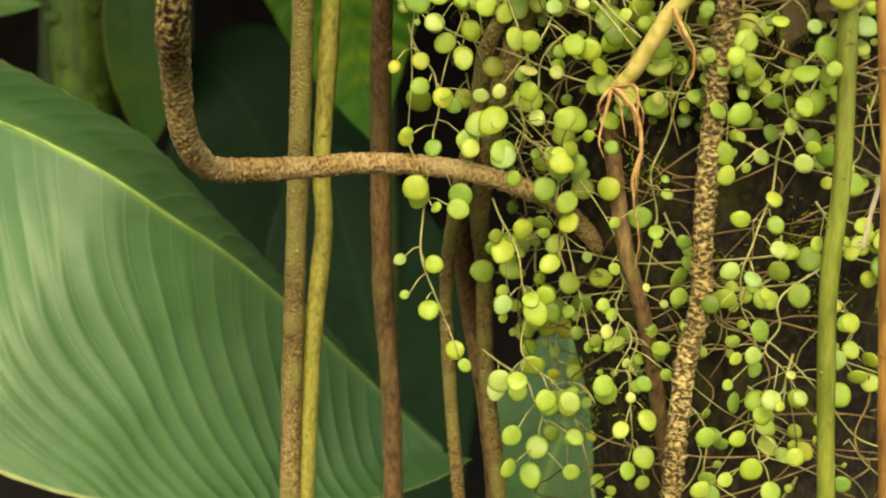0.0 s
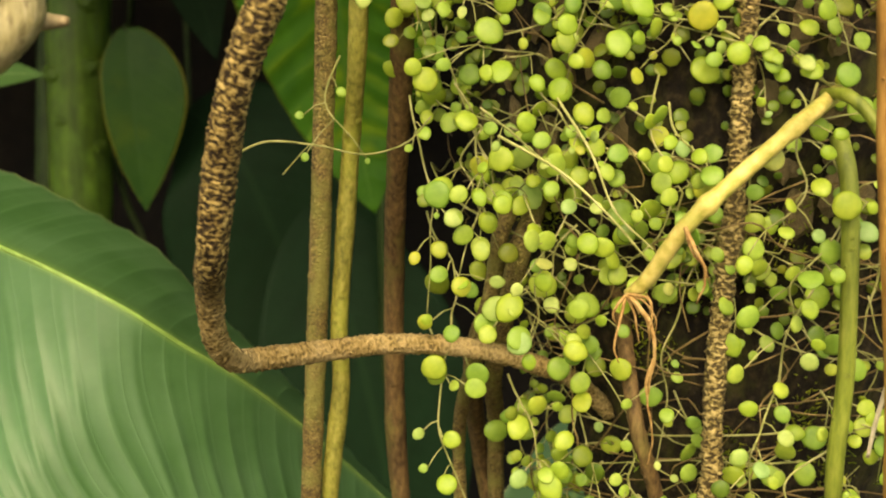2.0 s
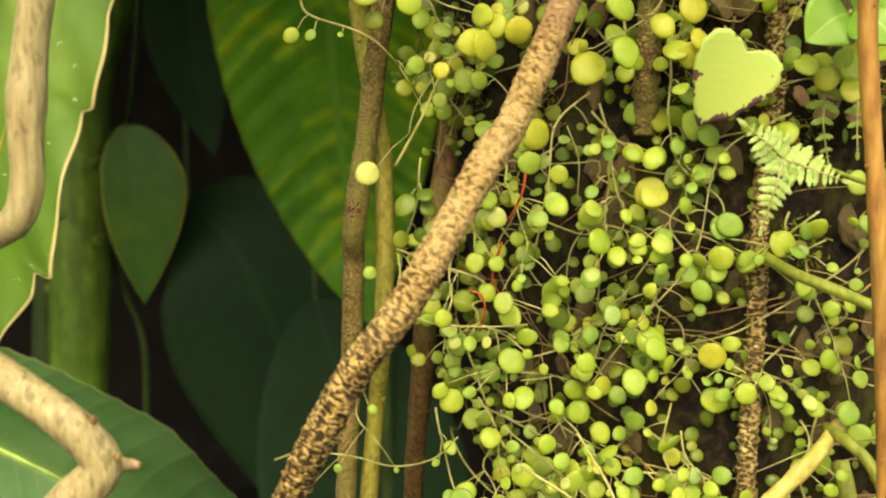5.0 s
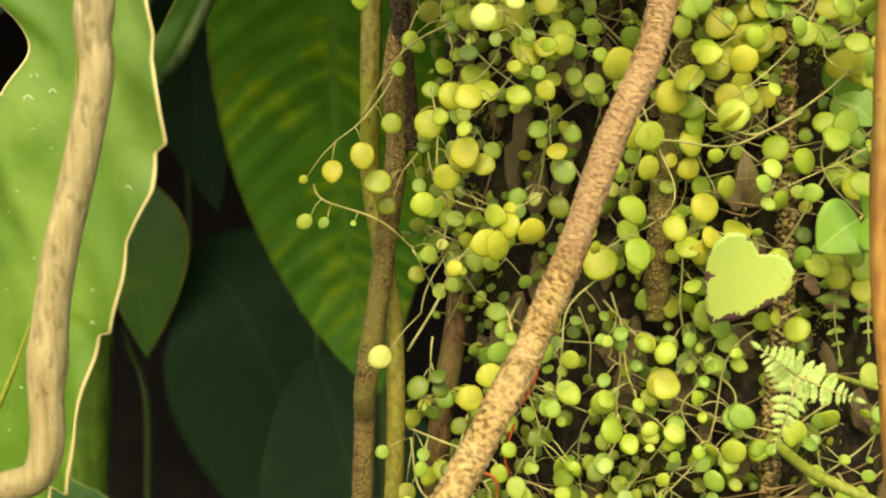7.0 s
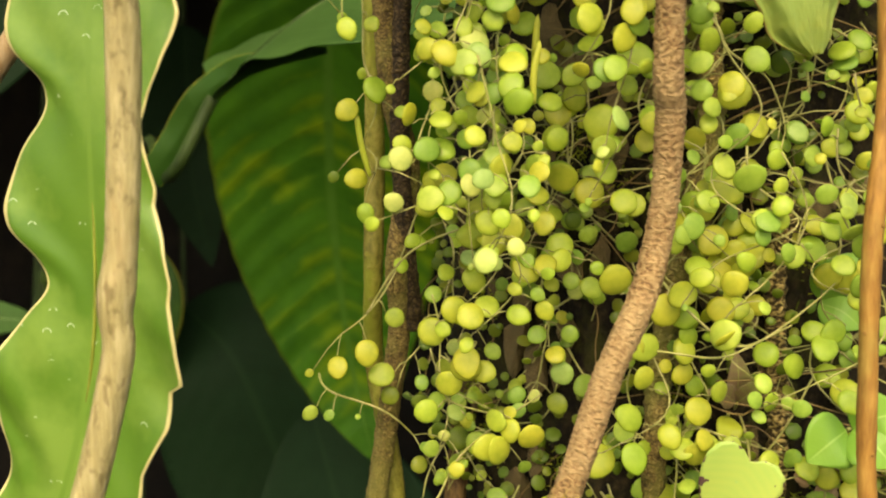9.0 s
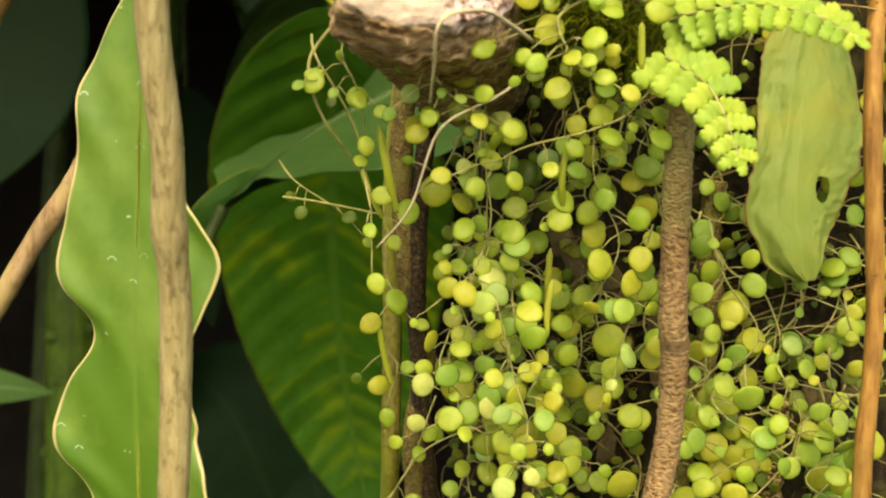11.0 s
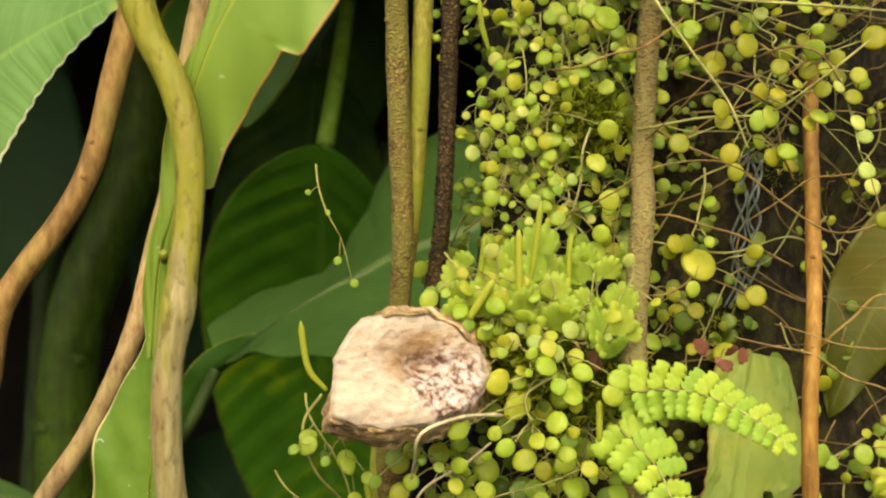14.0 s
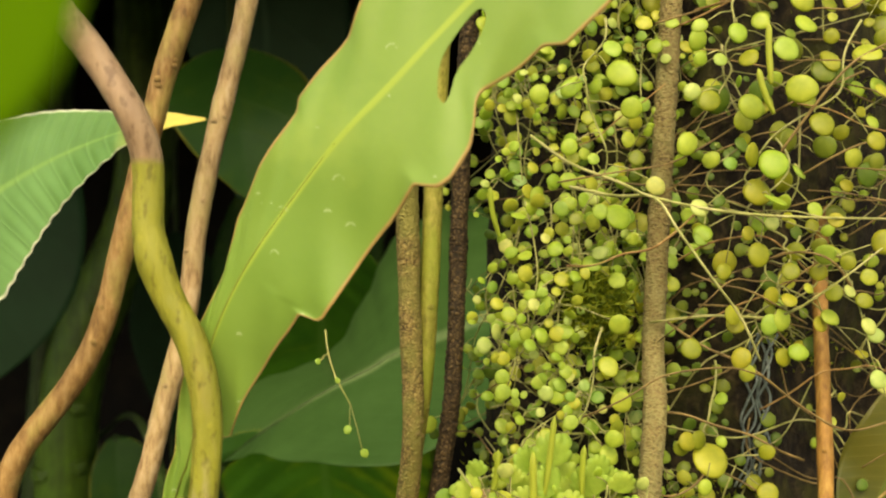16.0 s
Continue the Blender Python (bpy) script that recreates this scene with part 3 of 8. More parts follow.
    run = np.concatenate([[0], np.cumsum(np.linalg.norm(np.diff(line, axis=0), axis=1))])
    return [(2 * math.pi * radius * k / sides, s) for s in run for k in range(sides)]


def join(parts):
    verts, faces = [], []
    for v, f in parts:
        o = len(verts)
        verts.extend(v)
        faces.extend(tuple(i + o for i in q) for q in f)
    return verts, faces


def wart_mesh(rng):
    """A small uneven corky lump one unit across."""
    bm = bmesh.new()
    bmesh.ops.create_icosphere(bm, subdivisions=1, radius=1.0)
    for v in bm.verts:
        v.co *= rng.uniform(0.75, 1.2)
    me = bpy.data.meshes.new("lenticel")
    bm.to_mesh(me)
    bm.free()
    return me


WARTS = [wart_mesh(random.Random(k)) for k in range(3)]


def aerial_root(points, radius, material, label, step=0.002, sides=14, bump=0.0, cell=200.0, smoothing=6, swell=0.1, name="aerial_root", category="aerial root", group="hanging aerial roots"):
    line, length = spline(points, step)
    line = smooth_line(line, smoothing)
    body = name.split("_")[-1]
    top = empty(name, tuple(line[0]))
    put(body, mesh_from(body, *tube_data(line, radius, sides, bump, cell, True, swell), tube_uv(line, sides, radius)), material, top)
    rng = random.Random(len(line))
    wart = WARTS[rng.randrange(len(WARTS))].copy()
    wart.materials.append(material)
    for k in range(max(4, min(26, int(length * 40)))):
        i = rng.randrange(2, len(line) - 2)
        run = Vector(line[i + 1] - line[i - 1]).normalized()
        a = rng.uniform(-1.3, 1.3)
        out = Vector((math.sin(a), -math.cos(a), 0))
        out = (out - run * out.dot(run)).normalized()
        q = Matrix((run.cross(out), out, run)).transposed().to_4x4()
        w = radius * rng.uniform(0.16, 0.34)
        put("lenticel", wart, None, top, "", Matrix.Translation(Vector(line[i]) + out * radius * 0.93) @ q @ Matrix.Diagonal((w * 1.3, w * 0.8, w, 1)))
    return tagged(top, label, category, group)


def blade_data(points, width, across=12, along=60, fold=0.15, ripple=0.0, ripples=20.0, slant=0.3, wave=None, up=(0, -1, 0.25), thick=0.0006, cup=0.0, hole=None, wing=None, crease=0.0, sweep=0.0):
    """A leaf blade along a midrib: width(v) gives its two half widths, fold the angle of its halves, ripple its pleats,
    hole its middle, half sizes and slant, wing the reach of a half that lies at its own angle."""
    line, length = spline(points, 0.001)
    s = np.linspace(0, len(line) - 1, along + 1)
    mid = np.stack([np.interp(s, np.arange(len(line)), line[:, k]) for k in range(3)], axis=1)
    mid = smooth_line(mid, 2)
    tang = np.gradient(mid, axis=0)
    tang /= np.linalg.norm(tang, axis=1)[:, None] + 1e-9
    verts, uvs, metric, faces = [], [], [], []
    for i in range(along + 1):
        v = i / along
        face = np.array(up(v) if callable(up) else up, dtype=float)
        face -= tang[i] * np.dot(face, tang[i])
        face /= np.linalg.norm(face)
        side = np.cross(tang[i], face)
        wl, wr = width(v)
        for j in range(across + 1):
            u = 2 * j / across - 1
            w = wr if u > 0 else wl
            if hole and abs(v - hole[1]) < hole[3]:
                hu, hw = hole[0] + hole[4] * (v - hole[1]), hole[2] * math.sqrt(1 - ((v - hole[1]) / hole[3]) ** 2)
                if abs(u - hu) < hw:
                    u = hu + math.copysign(hw, u - hu)
            a = abs(u)
            lift = fold * a * w - cup * a * a * w
            if ripple:
                swing = math.sin(2 * math.pi * ripples * (v * length - slant * (a * w) ** 1.25 - sweep * (a * w) ** 4.76) + crease * noise.noise(Vector(mid[i]) * 14))
                lift += ripple * (swing if not crease else 1.6 * (1 - abs(swing)) ** 1.5 - 0.5) * min(1, 2.5 * a) * min(1, 8 * v * (1 - v))
            if wave:
                lift += wave(v, u)
            if wing and u < 0:
                verts.append(mid[i] + np.array(wing(v)) * a + np.array((0, 0, lift + 0.012 * a * (1 - a))))
            else:
                verts.append(mid[i] + side * u * w + face * lift)
            uvs.append(((u + 1) / 2, v))
            metric.append((a * w, v * length))
    for i in range(along):
        for j in range(across):
            k = i * (across + 1) + j
            if hole and all(((2 * q / across - 1 - hole[0] - hole[4] * (p / along - hole[1])) / hole[2]) ** 2 + ((p / along - hole[1]) / hole[3]) ** 2 < 1 for p in (i, i + 1) for q in (j, j + 1)):
                continue
            faces.append((k, k + 1, k + across + 2, k + across + 1))
    n = len(verts)
    back = []
    for i in range(along + 1):
        face = np.array(up(i / along) if callable(up) else up, dtype=float)
        face /= np.linalg.norm(face)
        for j in range(across + 1):
            back.append(verts[i * (across + 1) + j] - face * thick)
    faces += [tuple(reversed([q + n for q in f])) for f in list(faces)]
    rim = [j for j in range(across + 1)] + [i * (across + 1) + across for i in range(1, along + 1)]
    rim += [along * (across + 1) + j for j in range(across - 1, -1, -1)] + [i * (across + 1) for i in range(along - 1, 0, -1)]
    for a, b in zip(rim, rim[1:] + rim[:1]):
        faces.append((b, a, a + n, b + n))
    return verts + back, faces, uvs + uvs, metric + metric


def leaf_shape(half, peak=0.4, tip=1.0):
    """Half width of a common leaf along its length: widest at peak, drawn out at the tip."""
    def width(v):
        if v < peak:
            w = math.sin(math.pi / 2 * v / peak) ** 0.6
        else:
            q = (v - peak) / (1 - peak)
            w = max(0.0, 1 - q ** (1.6 * tip)) ** 0.9
        w = half * max(w, 0.004)
        return w, w
    return width


def broad_leaf(name, points, width, material, label, category="leaf", group="", stalk=None, stalk_r=0.003, rib=0.0, stalk_mat=None, parent=None, **kw):
    top = parent or empty(name, points[0])
    me = mesh_from("blade", *blade_data(points, width, **kw))
    blade = put("blade", me, material, top)
    if rib:
        line, _ = spline(points, 0.006)
        up = kw.get("up", (0, -1, 0.25))
        upv = np.array(up(0.5) if callable(up) else up, dtype=float)
        upv /= np.linalg.norm(upv)
        put("midrib", mesh_from("midrib", *tube_data(line - upv * rib * 0.45, lambda t: rib * (1.0 - 0.8 * t), 8)), M_PETIOLE if stalk_mat is None else stalk_mat, blade)
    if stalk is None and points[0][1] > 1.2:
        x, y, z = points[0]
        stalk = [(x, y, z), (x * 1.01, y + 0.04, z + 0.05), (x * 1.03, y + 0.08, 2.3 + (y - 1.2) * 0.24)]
        # stalks of leaves far back take the petiole colour with shade in it
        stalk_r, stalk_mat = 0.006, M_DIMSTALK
    if stalk:
        line, _ = spline(stalk, 0.006)
        put("petiole", mesh_from("petiole", *tube_data(line, stalk_r, 10)), M_PETIOLE if stalk_mat is None else stalk_mat, top)
    return top if parent else tagged(top, label, category, group)


# ---- ground and backdrop ----
def sheet(name, corners, cuts, material, rough, label):
    a, b, c, d = [np.array(p, dtype=float) for p in corners]
    verts, faces = [], []
    nrm = np.cross(b - a, d - a)
    nrm /= np.linalg.norm(nrm)
    for i in range(cuts + 1):
        for j in range(cuts + 1):
            u, v = i / cuts, j / cuts
            p = a * (1 - u) * (1 - v) + b * u * (1 - v) + c * u * v + d * (1 - u) * v
            verts.append(p + nrm * rough * noise.fractal(Vector(p) * 1.3, 1.0, 2.0, 4))
    for i in range(cuts):
        for j in range(cuts):
            k = i * (cuts + 1) + j
            faces.append((k, k + cuts + 1, k + cuts + 2, k + 1))
    ob = put(name, mesh_from(name, verts, faces), material)
    return tagged(ob, label, name, kind="structure")


sheet("ground", [(-60, -60, 0), (60, -60, 0), (60, 60, 0), (-60, 60, 0)], 60, M_EARTH, 0.05, "damp earth of the planting bed, shade darkened into its colour")
# plain sheet added so the gaps between plants read as deep shade
sheet("backdrop", [(-7, 3.6, -0.2), (7, 3.6, -0.2), (7, 4.2, 6), (-7, 4.2, 6)], 60, M_EARTH, 0.25, "near-black sheet added behind the plants for deep shade")

# out of view; added only to block sun and sky from the background
sheet("canopy", [(-5, 0.95, 2.22), (5, 0.95, 2.22), (5, 4.3, 3.05), (-5, 4.3, 3.05)], 40, M_CANOPY, 0.1, "unseen dark sheet added overhead to keep sky off the back")

# ---- tree trunk ----
TRUNK_ROWS = [(-0.1, 0.145, 0.075, 0.47), (0.9, 0.145, 0.07, 0.47), (1.02, 0.145, 0.078, 0.465), (1.1, 0.14, 0.092, 0.457), (1.17, 0.14, 0.118, 0.45), (1.22, 0.138, 0.132, 0.438),
              (1.32, 0.135, 0.145, 0.432), (1.45, 0.132, 0.155, 0.43), (1.58, 0.125, 0.14, 0.425), (1.7, 0.12, 0.12, 0.43), (1.85, 0.12, 0.115, 0.435), (2.6, 0.12, 0.115, 0.44)]


def trunk_at(z):
    """Centre x, radius and front y of the trunk at a height."""
    zs = [r[0] for r in TRUNK_ROWS]
    return [float(np.interp(z, zs, [r[k] for r in TRUNK_ROWS])) for k in (1, 2, 3)]


def trunk_point(a, z, off=0.0):
    """A point on the trunk: a is the angle from its front, positive to +x."""
    cx, r, front = trunk_at(z)
    off -= 0.028 * math.exp(-((a - 0.55) / 0.4) ** 2 - ((z - 1.69) / 0.055) ** 2)
    return Vector((cx + (r + off) * math.sin(a), front + r * 0.8 - (r * 0.8 + off) * math.cos(a), z))


def tree_trunk():
    zs = np.concatenate([np.arange(-0.1, 0.9, 0.05), np.arange(0.9, 1.95, 0.005), np.arange(1.95, 2.61, 0.05)])
    sides = 150
    verts, faces = [], []
    for z in zs:
        for k in range(sides):
            a = 2 * math.pi * k / sides
            p = trunk_point(a, z)
            q = Vector((p.x * 26, p.y * 26, z * 11))
            h = 0.006 * noise.fractal(q, 0.9, 2.1, 5) + 0.004 * (noise.voronoi(Vector((p.x * 60, p.y * 60, z * 24)))[0][1] - 0.5)
            verts.append(trunk_point(a, z, h - 0.004))
    for i in range(len(zs) - 1):
        for k in range(sides):
            k2 = (k + 1) % sides
            faces.append((i * sides + k, i * sides + k2, (i + 1) * sides + k2, (i + 1) * sides + k))
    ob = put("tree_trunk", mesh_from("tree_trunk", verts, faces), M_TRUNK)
    rng = random.Random(17)
    plates = []
    for j in range(10):
        bm = bmesh.new()
        bmesh.ops.create_icosphere(bm, subdivisions=2, radius=0.5)
        for vert in bm.verts:
            c = vert.co.copy()
            vert.co = c * (1 + 0.55 * noise.noise(c * 3.1 + Vector((j * 3, 0, 0))) + 0.3 * noise.noise(c * 7 + Vector((0, j * 5, 0))))
        me = bpy.data.meshes.new("bark_plate")
        bm.to_mesh(me)
        bm.free()
        me.materials.append(M_PLATE)
        plates.append(me)
    for k in range(170):
        a, z = rng.uniform(-1.3, 0.8), 1.19 + 0.37 * ((k * 0.61803) % 1.0)
        w = rng.uniform(0.006, 0.014)
        turn = Matrix.Translation(trunk_point(a, z, rng.uniform(-0.003, 0.001))) @ Matrix.Rotation(a, 4, "Z") @ Matrix.Rotation(rng.uniform(-0.4, 0.4), 4, "Y")
        put("bark_plate", plates[k % 10], None, ob, "", turn @ Matrix.Diagonal((w, w * 0.6, w * rng.uniform(1.2, 2.6), 1)))
    return tagged(ob, "rough mossy tree trunk, darkened for shade, overgrown with creeping plants", "tree trunk")


tree_trunk()

# ---- hanging and climbing roots ----


def looped_root(points):
    """One long root in three lengths of different skin: mossy above, peeling in the middle, corky below."""
    line, length = spline(points, 0.00085)
    line = smooth_line(line, 14)
    n = len(line)
    top = empty("aerial_root", tuple(line[0]))
    def girth(t):
        return 0.0049 if t < 0.35 else 0.0049 + 0.0005 * min(1, (t - 0.35) * 4) if t < 0.7 else 0.0054 - 0.0014 * (t - 0.7) / 0.3
    for name, a, b, material, bump, cell in (("mossy_length", 0.0, 0.33, M_LOOPUP, 0.0006, 360.0), ("peeling_length", 0.325, 0.5, M_PINK, 0.0006, 420.0), ("corky_length", 0.495, 1.0, M_LOOP, 0.0009, 440.0)):
        i, k = int(a * n), int(b * n)
        put(name, mesh_from(name, *tube_data(line[i:k], lambda t: girth(a + t * (b - a)), 40, bump, cell, True, 0.08), tube_uv(line[i:k], 40, 0.0052)), material, top)
    return tagged(top, "thick corky tan aerial root bent in a sharp loop", "aerial root", "hanging aerial roots")


looped_root([
    (0.078, 0.430, 1.890), (0.071, 0.420, 1.812), (0.063, 0.405, 1.727), (0.059, 0.385, 1.702),
    (0.050, 0.360, 1.654), (0.049, 0.345, 1.617), (0.047, 0.345, 1.592), (0.047, 0.350, 1.535),
    (0.049, 0.355, 1.523), (0.048, 0.360, 1.489), (0.042, 0.360, 1.462), (0.030, 0.355, 1.437),
    (0.017, 0.350, 1.402), (0.001, 0.340, 1.368), (-0.006, 0.325, 1.361), (-0.030, 0.315, 1.320),
    (-0.047, 0.315, 1.297), (-0.066, 0.325, 1.259), (-0.075, 0.337, 1.232), (-0.082, 0.350, 1.198),
    (-0.090, 0.385, 1.180), (-0.093, 0.405, 1.157), (-0.090, 0.425, 1.142), (-0.080, 0.440, 1.138),
    (-0.055, 0.456, 1.137), (-0.027, 0.462, 1.138), (0.005, 0.465, 1.135), (0.030, 0.467, 1.128),
    (0.051, 0.475, 1.117), (0.069, 0.490, 1.097)])
aerial_root([
    (-0.041, 0.430, 1.900), (-0.041, 0.440, 1.818), (-0.040, 0.445, 1.743), (-0.039, 0.450, 1.676),
    (-0.047, 0.470, 1.594), (-0.043, 0.475, 1.528), (-0.036, 0.485, 1.500), (-0.043, 0.480, 1.458),
    (-0.041, 0.490, 1.434), (-0.049, 0.500, 1.373), (-0.058, 0.505, 1.314), (-0.059, 0.520, 1.293),
    (-0.065, 0.530, 1.183), (-0.073, 0.530, 1.043), (-0.078, 0.530, 0.941)], 0.0052, M_BROWN, "straight brown scaly aerial root hanging beside the trunk", 0.0018, 18, 0.0005, 420.0, 30)
aerial_root([
    (-0.022, 0.440, 1.902), (-0.027, 0.450, 1.820), (-0.031, 0.450, 1.743), (-0.035, 0.455, 1.691),
    (-0.050, 0.485, 1.593), (-0.052, 0.497, 1.499), (-0.053, 0.490, 1.455), (-0.054, 0.510, 1.410),
    (-0.049, 0.512, 1.379), (-0.044, 0.515, 1.338), (-0.045, 0.515, 1.267), (-0.051, 0.535, 1.209),
    (-0.058, 0.535, 1.125), (-0.057, 0.535, 1.099), (-0.064, 0.535, 1.041), (-0.071, 0.535, 0.939)], 0.0045, M_OLIVE, "straight olive green aerial root hanging beside the trunk", 0.0018, 18, 0.0003, 420.0, 30)
aerial_root([
    (0.004, 0.560, 1.480), (-0.006, 0.545, 1.420), (-0.015, 0.520, 1.345), (-0.023, 0.505, 1.300), (-0.026, 0.530, 1.249),
    (-0.032, 0.585, 1.157), (-0.033, 0.600, 1.054), (-0.029, 0.600, 0.989), (-0.028, 0.600, 0.907)], 0.0056, M_RUST, "reddish brown aerial root hanging straight down", 0.0018, 18, 0.0004, 420.0, 30)
aerial_root([
    (-0.009, 0.460, 1.902), (-0.015, 0.460, 1.802), (-0.019, 0.460, 1.709), (-0.023, 0.465, 1.671),
    (-0.038, 0.470, 1.581), (-0.040, 0.475, 1.502), (-0.035, 0.490, 1.428)], 0.0043, M_DARKROOT, "dark rough aerial root beside the mossy trunk", 0.0018, 18, 0.0007, 380.0, 30)
aerial_root([
    (0.079, 0.535, 1.242), (0.048, 0.505, 1.218), (0.020, 0.475, 1.190), (0.015, 0.490, 1.156),
    (0.008, 0.500, 1.122), (0.002, 0.550, 1.072), (0.003, 0.570, 1.015), (0.010, 0.570, 0.922)], 0.0036, M_BROWN, "thin scaly aerial root hanging below the trunk's side", 0.002, 14, 0.0005, 380.0, 20)
aerial_root([
    (0.079, 0.535, 1.242), (0.048, 0.505, 1.218), (0.028, 0.475, 1.181), (0.022, 0.490, 1.149),
    (0.017, 0.520, 1.106), (0.021, 0.560, 1.070), (0.023, 0.580, 1.012), (0.033, 0.580, 0.917)], 0.0046, M_BROWN, "scaly aerial root hanging below the trunk's side", 0.002, 14, 0.0006, 380.0, 20)
aerial_root([
    (0.079, 0.535, 1.242), (0.048, 0.505, 1.218), (0.026, 0.490, 1.171), (0.014, 0.510, 1.139),
    (0.008, 0.540, 1.102), (0.015, 0.600, 1.035), (0.025, 0.600, 0.976), (0.031, 0.600, 0.907)], 0.005, M_RUST, "smooth reddish aerial root hanging below the trunk's side", 0.002, 14, 0.0003, 380.0, 20)
aerial_root([
    (0.113, 0.425, 1.490), (0.109, 0.430, 1.460), (0.112, 0.430, 1.393), (0.108, 0.430, 1.327),
    (0.108, 0.430, 1.281), (0.107, 0.430, 1.257), (0.106, 0.430, 1.208), (0.103, 0.430, 1.167),
    (0.101, 0.430, 1.129), (0.101, 0.430, 1.086), (0.096, 0.430, 1.058), (0.092, 0.430, 0.990)], 0.0044, M_KNOB, "knobbly corky root clinging to the trunk", 0.0013, 22, 0.0016, 250.0, 14)
aerial_root([
    (0.080, 0.420, 1.581), (0.078, 0.420, 1.553), (0.079, 0.420, 1.517), (0.065, 0.425, 1.444),
    (0.062, 0.430, 1.398), (0.063, 0.440, 1.362)], 0.0052, M_BROWN, "knobbly brown root pressed on the bark", 0.0015, 18, 0.0015, 250.0, 20)
aerial_root([
    (0.069, 0.480, 1.162), (0.074, 0.452, 1.107), (0.084, 0.458, 1.074), (0.092, 0.465, 1.039),
    (0.105, 0.480, 0.977)], 0.0036, M_RUST, "dark reddish root running down the trunk", 0.002, 14, 0.0007, 250.0, 14)
aerial_root([
    (0.143, 0.425, 1.229), (0.145, 0.415, 1.208), (0.146, 0.410, 1.143), (0.144, 0.410, 1.100),
    (0.146, 0.410, 1.056), (0.150, 0.410, 1.000)], 0.0034, M_GREENROOT, "smooth green aerial root hanging before the trunk", 0.002, 14, 0.0, 1, 14)
aerial_root([
    (0.161, 0.460, 1.814), (0.147, 0.435, 1.764), (0.139, 0.415, 1.735), (0.130, 0.385, 1.666),
    (0.123, 0.370, 1.610), (0.124, 0.365, 1.532), (0.119, 0.360, 1.481), (0.119, 0.360, 1.435),
    (0.120, 0.360, 1.395), (0.126, 0.360, 1.342), (0.131, 0.360, 1.294), (0.136, 0.360, 1.226),
    (0.143, 0.360, 1.159), (0.147, 0.360, 1.101), (0.153, 0.360, 1.024)], 0.0034, M_ORANGE, "smooth orange brown aerial root hanging straight", 0.002, 14, 0.0002, 300.0, 20)
aerial_root([
    (0.106, 0.425, 1.316), (0.113, 0.400, 1.311), (0.122, 0.390, 1.308), (0.138, 0.385, 1.301),
    (0.150, 0.380, 1.294)], 0.0022, M_GREENROOT, "thin green root crossing the trunk", 0.002, 10, 0.0, 1, 8)
aerial_root([
    (0.135, 0.420, 1.245), (0.136, 0.400, 1.246), (0.142, 0.395, 1.240), (0.147, 0.390, 1.229),
    (0.152, 0.390, 1.200)], 0.0025, M_GREENROOT, "curved green root beside the yellow one", 0.002, 10, 0.0, 1, 4)
aerial_root([
    (-0.106, 0.520, 2.148), (-0.134, 0.505, 1.973), (-0.143, 0.505, 1.906), (-0.161, 0.505, 1.852),
    (-0.173, 0.505, 1.804), (-0.184, 0.505, 1.762), (-0.194, 0.505, 1.725), (-0.209, 0.505, 1.697),
    (-0.230, 0.505, 1.671), (-0.242, 0.505, 1.651), (-0.251, 0.505, 1.604), (-0.274, 0.505, 1.572),
    (-0.325, 0.505, 1.498), (-0.441, 0.505, 1.331)], 0.0062, M_VINEO, "ochre hanging vine curving among the leaves", 0.003, 14, 0.0003, 260.0, 20, 0.08, "hanging_vine", "vine", "hanging vines")
aerial_root([
    (-0.084, 0.540, 2.161), (-0.112, 0.530, 1.981), (-0.120, 0.530, 1.905), (-0.126, 0.530, 1.876),
    (-0.139, 0.530, 1.826), (-0.150, 0.530, 1.776), (-0.156, 0.530, 1.728), (-0.169, 0.530, 1.680),
    (-0.181, 0.530, 1.635), (-0.205, 0.530, 1.584), (-0.230, 0.530, 1.548), (-0.255, 0.530, 1.508),
    (-0.294, 0.530, 1.464), (-0.373, 0.530, 1.347), (-0.468, 0.530, 1.165)], 0.0056, M_VINET, "pale tan hanging vine slanting among the leaves", 0.003, 14, 0.0003, 260.0, 20, 0.08, "hanging_vine", "vine", "hanging vines")


def yellow_root():
    top = empty("cut_root", (0.140, 0.420, 1.246))
    line, _ = spline([
    (0.140, 0.420, 1.246), (0.121, 0.400, 1.237), (0.094, 0.393, 1.215), (0.078, 0.393, 1.199),
    (0.067, 0.400, 1.179), (0.061, 0.405, 1.172)], 0.0015)
    def girth(t):
        return 0.0031 + 0.0009 * math.exp(-((t - 0.62) / 0.025) ** 2) + 0.0005 * math.exp(-((t - 0.28) / 0.03) ** 2) - 0.0006 * max(0, t - 0.9) * 10
    put("root", mesh_from("root", *tube_data(smooth_line(line, 4), girth, 16, 0.0002, 300.0, True, 0.05)), M_CUTROOT, top)
    rng = random.Random(5)
    def fibre(pts, r):
        ln, _ = spline(pts, 0.002)
        ln = ln + np.array([[0.0007 * noise.noise(Vector(p) * 190), 0, 0.0006 * noise.noise(Vector(p) * 150)] for p in ln])
        put("rootlet", mesh_from("rootlet", *tube_data(ln, lambda t: r * (1.05 - 0.7 * t), 6)), M_FIBRE, top)
    end, node = Vector((0.060, 0.402, 1.173)), Vector((0.078, 0.390, 1.200))
    fibre([end, (0.063, 0.396, 1.170), (0.069, 0.395, 1.160), (0.069, 0.396, 1.146), (0.068, 0.400, 1.133)], 0.0011)
    fibre([(0.069, 0.396, 1.150), (0.067, 0.397, 1.137), (0.071, 0.400, 1.119), (0.070, 0.404, 1.106)], 0.0006)
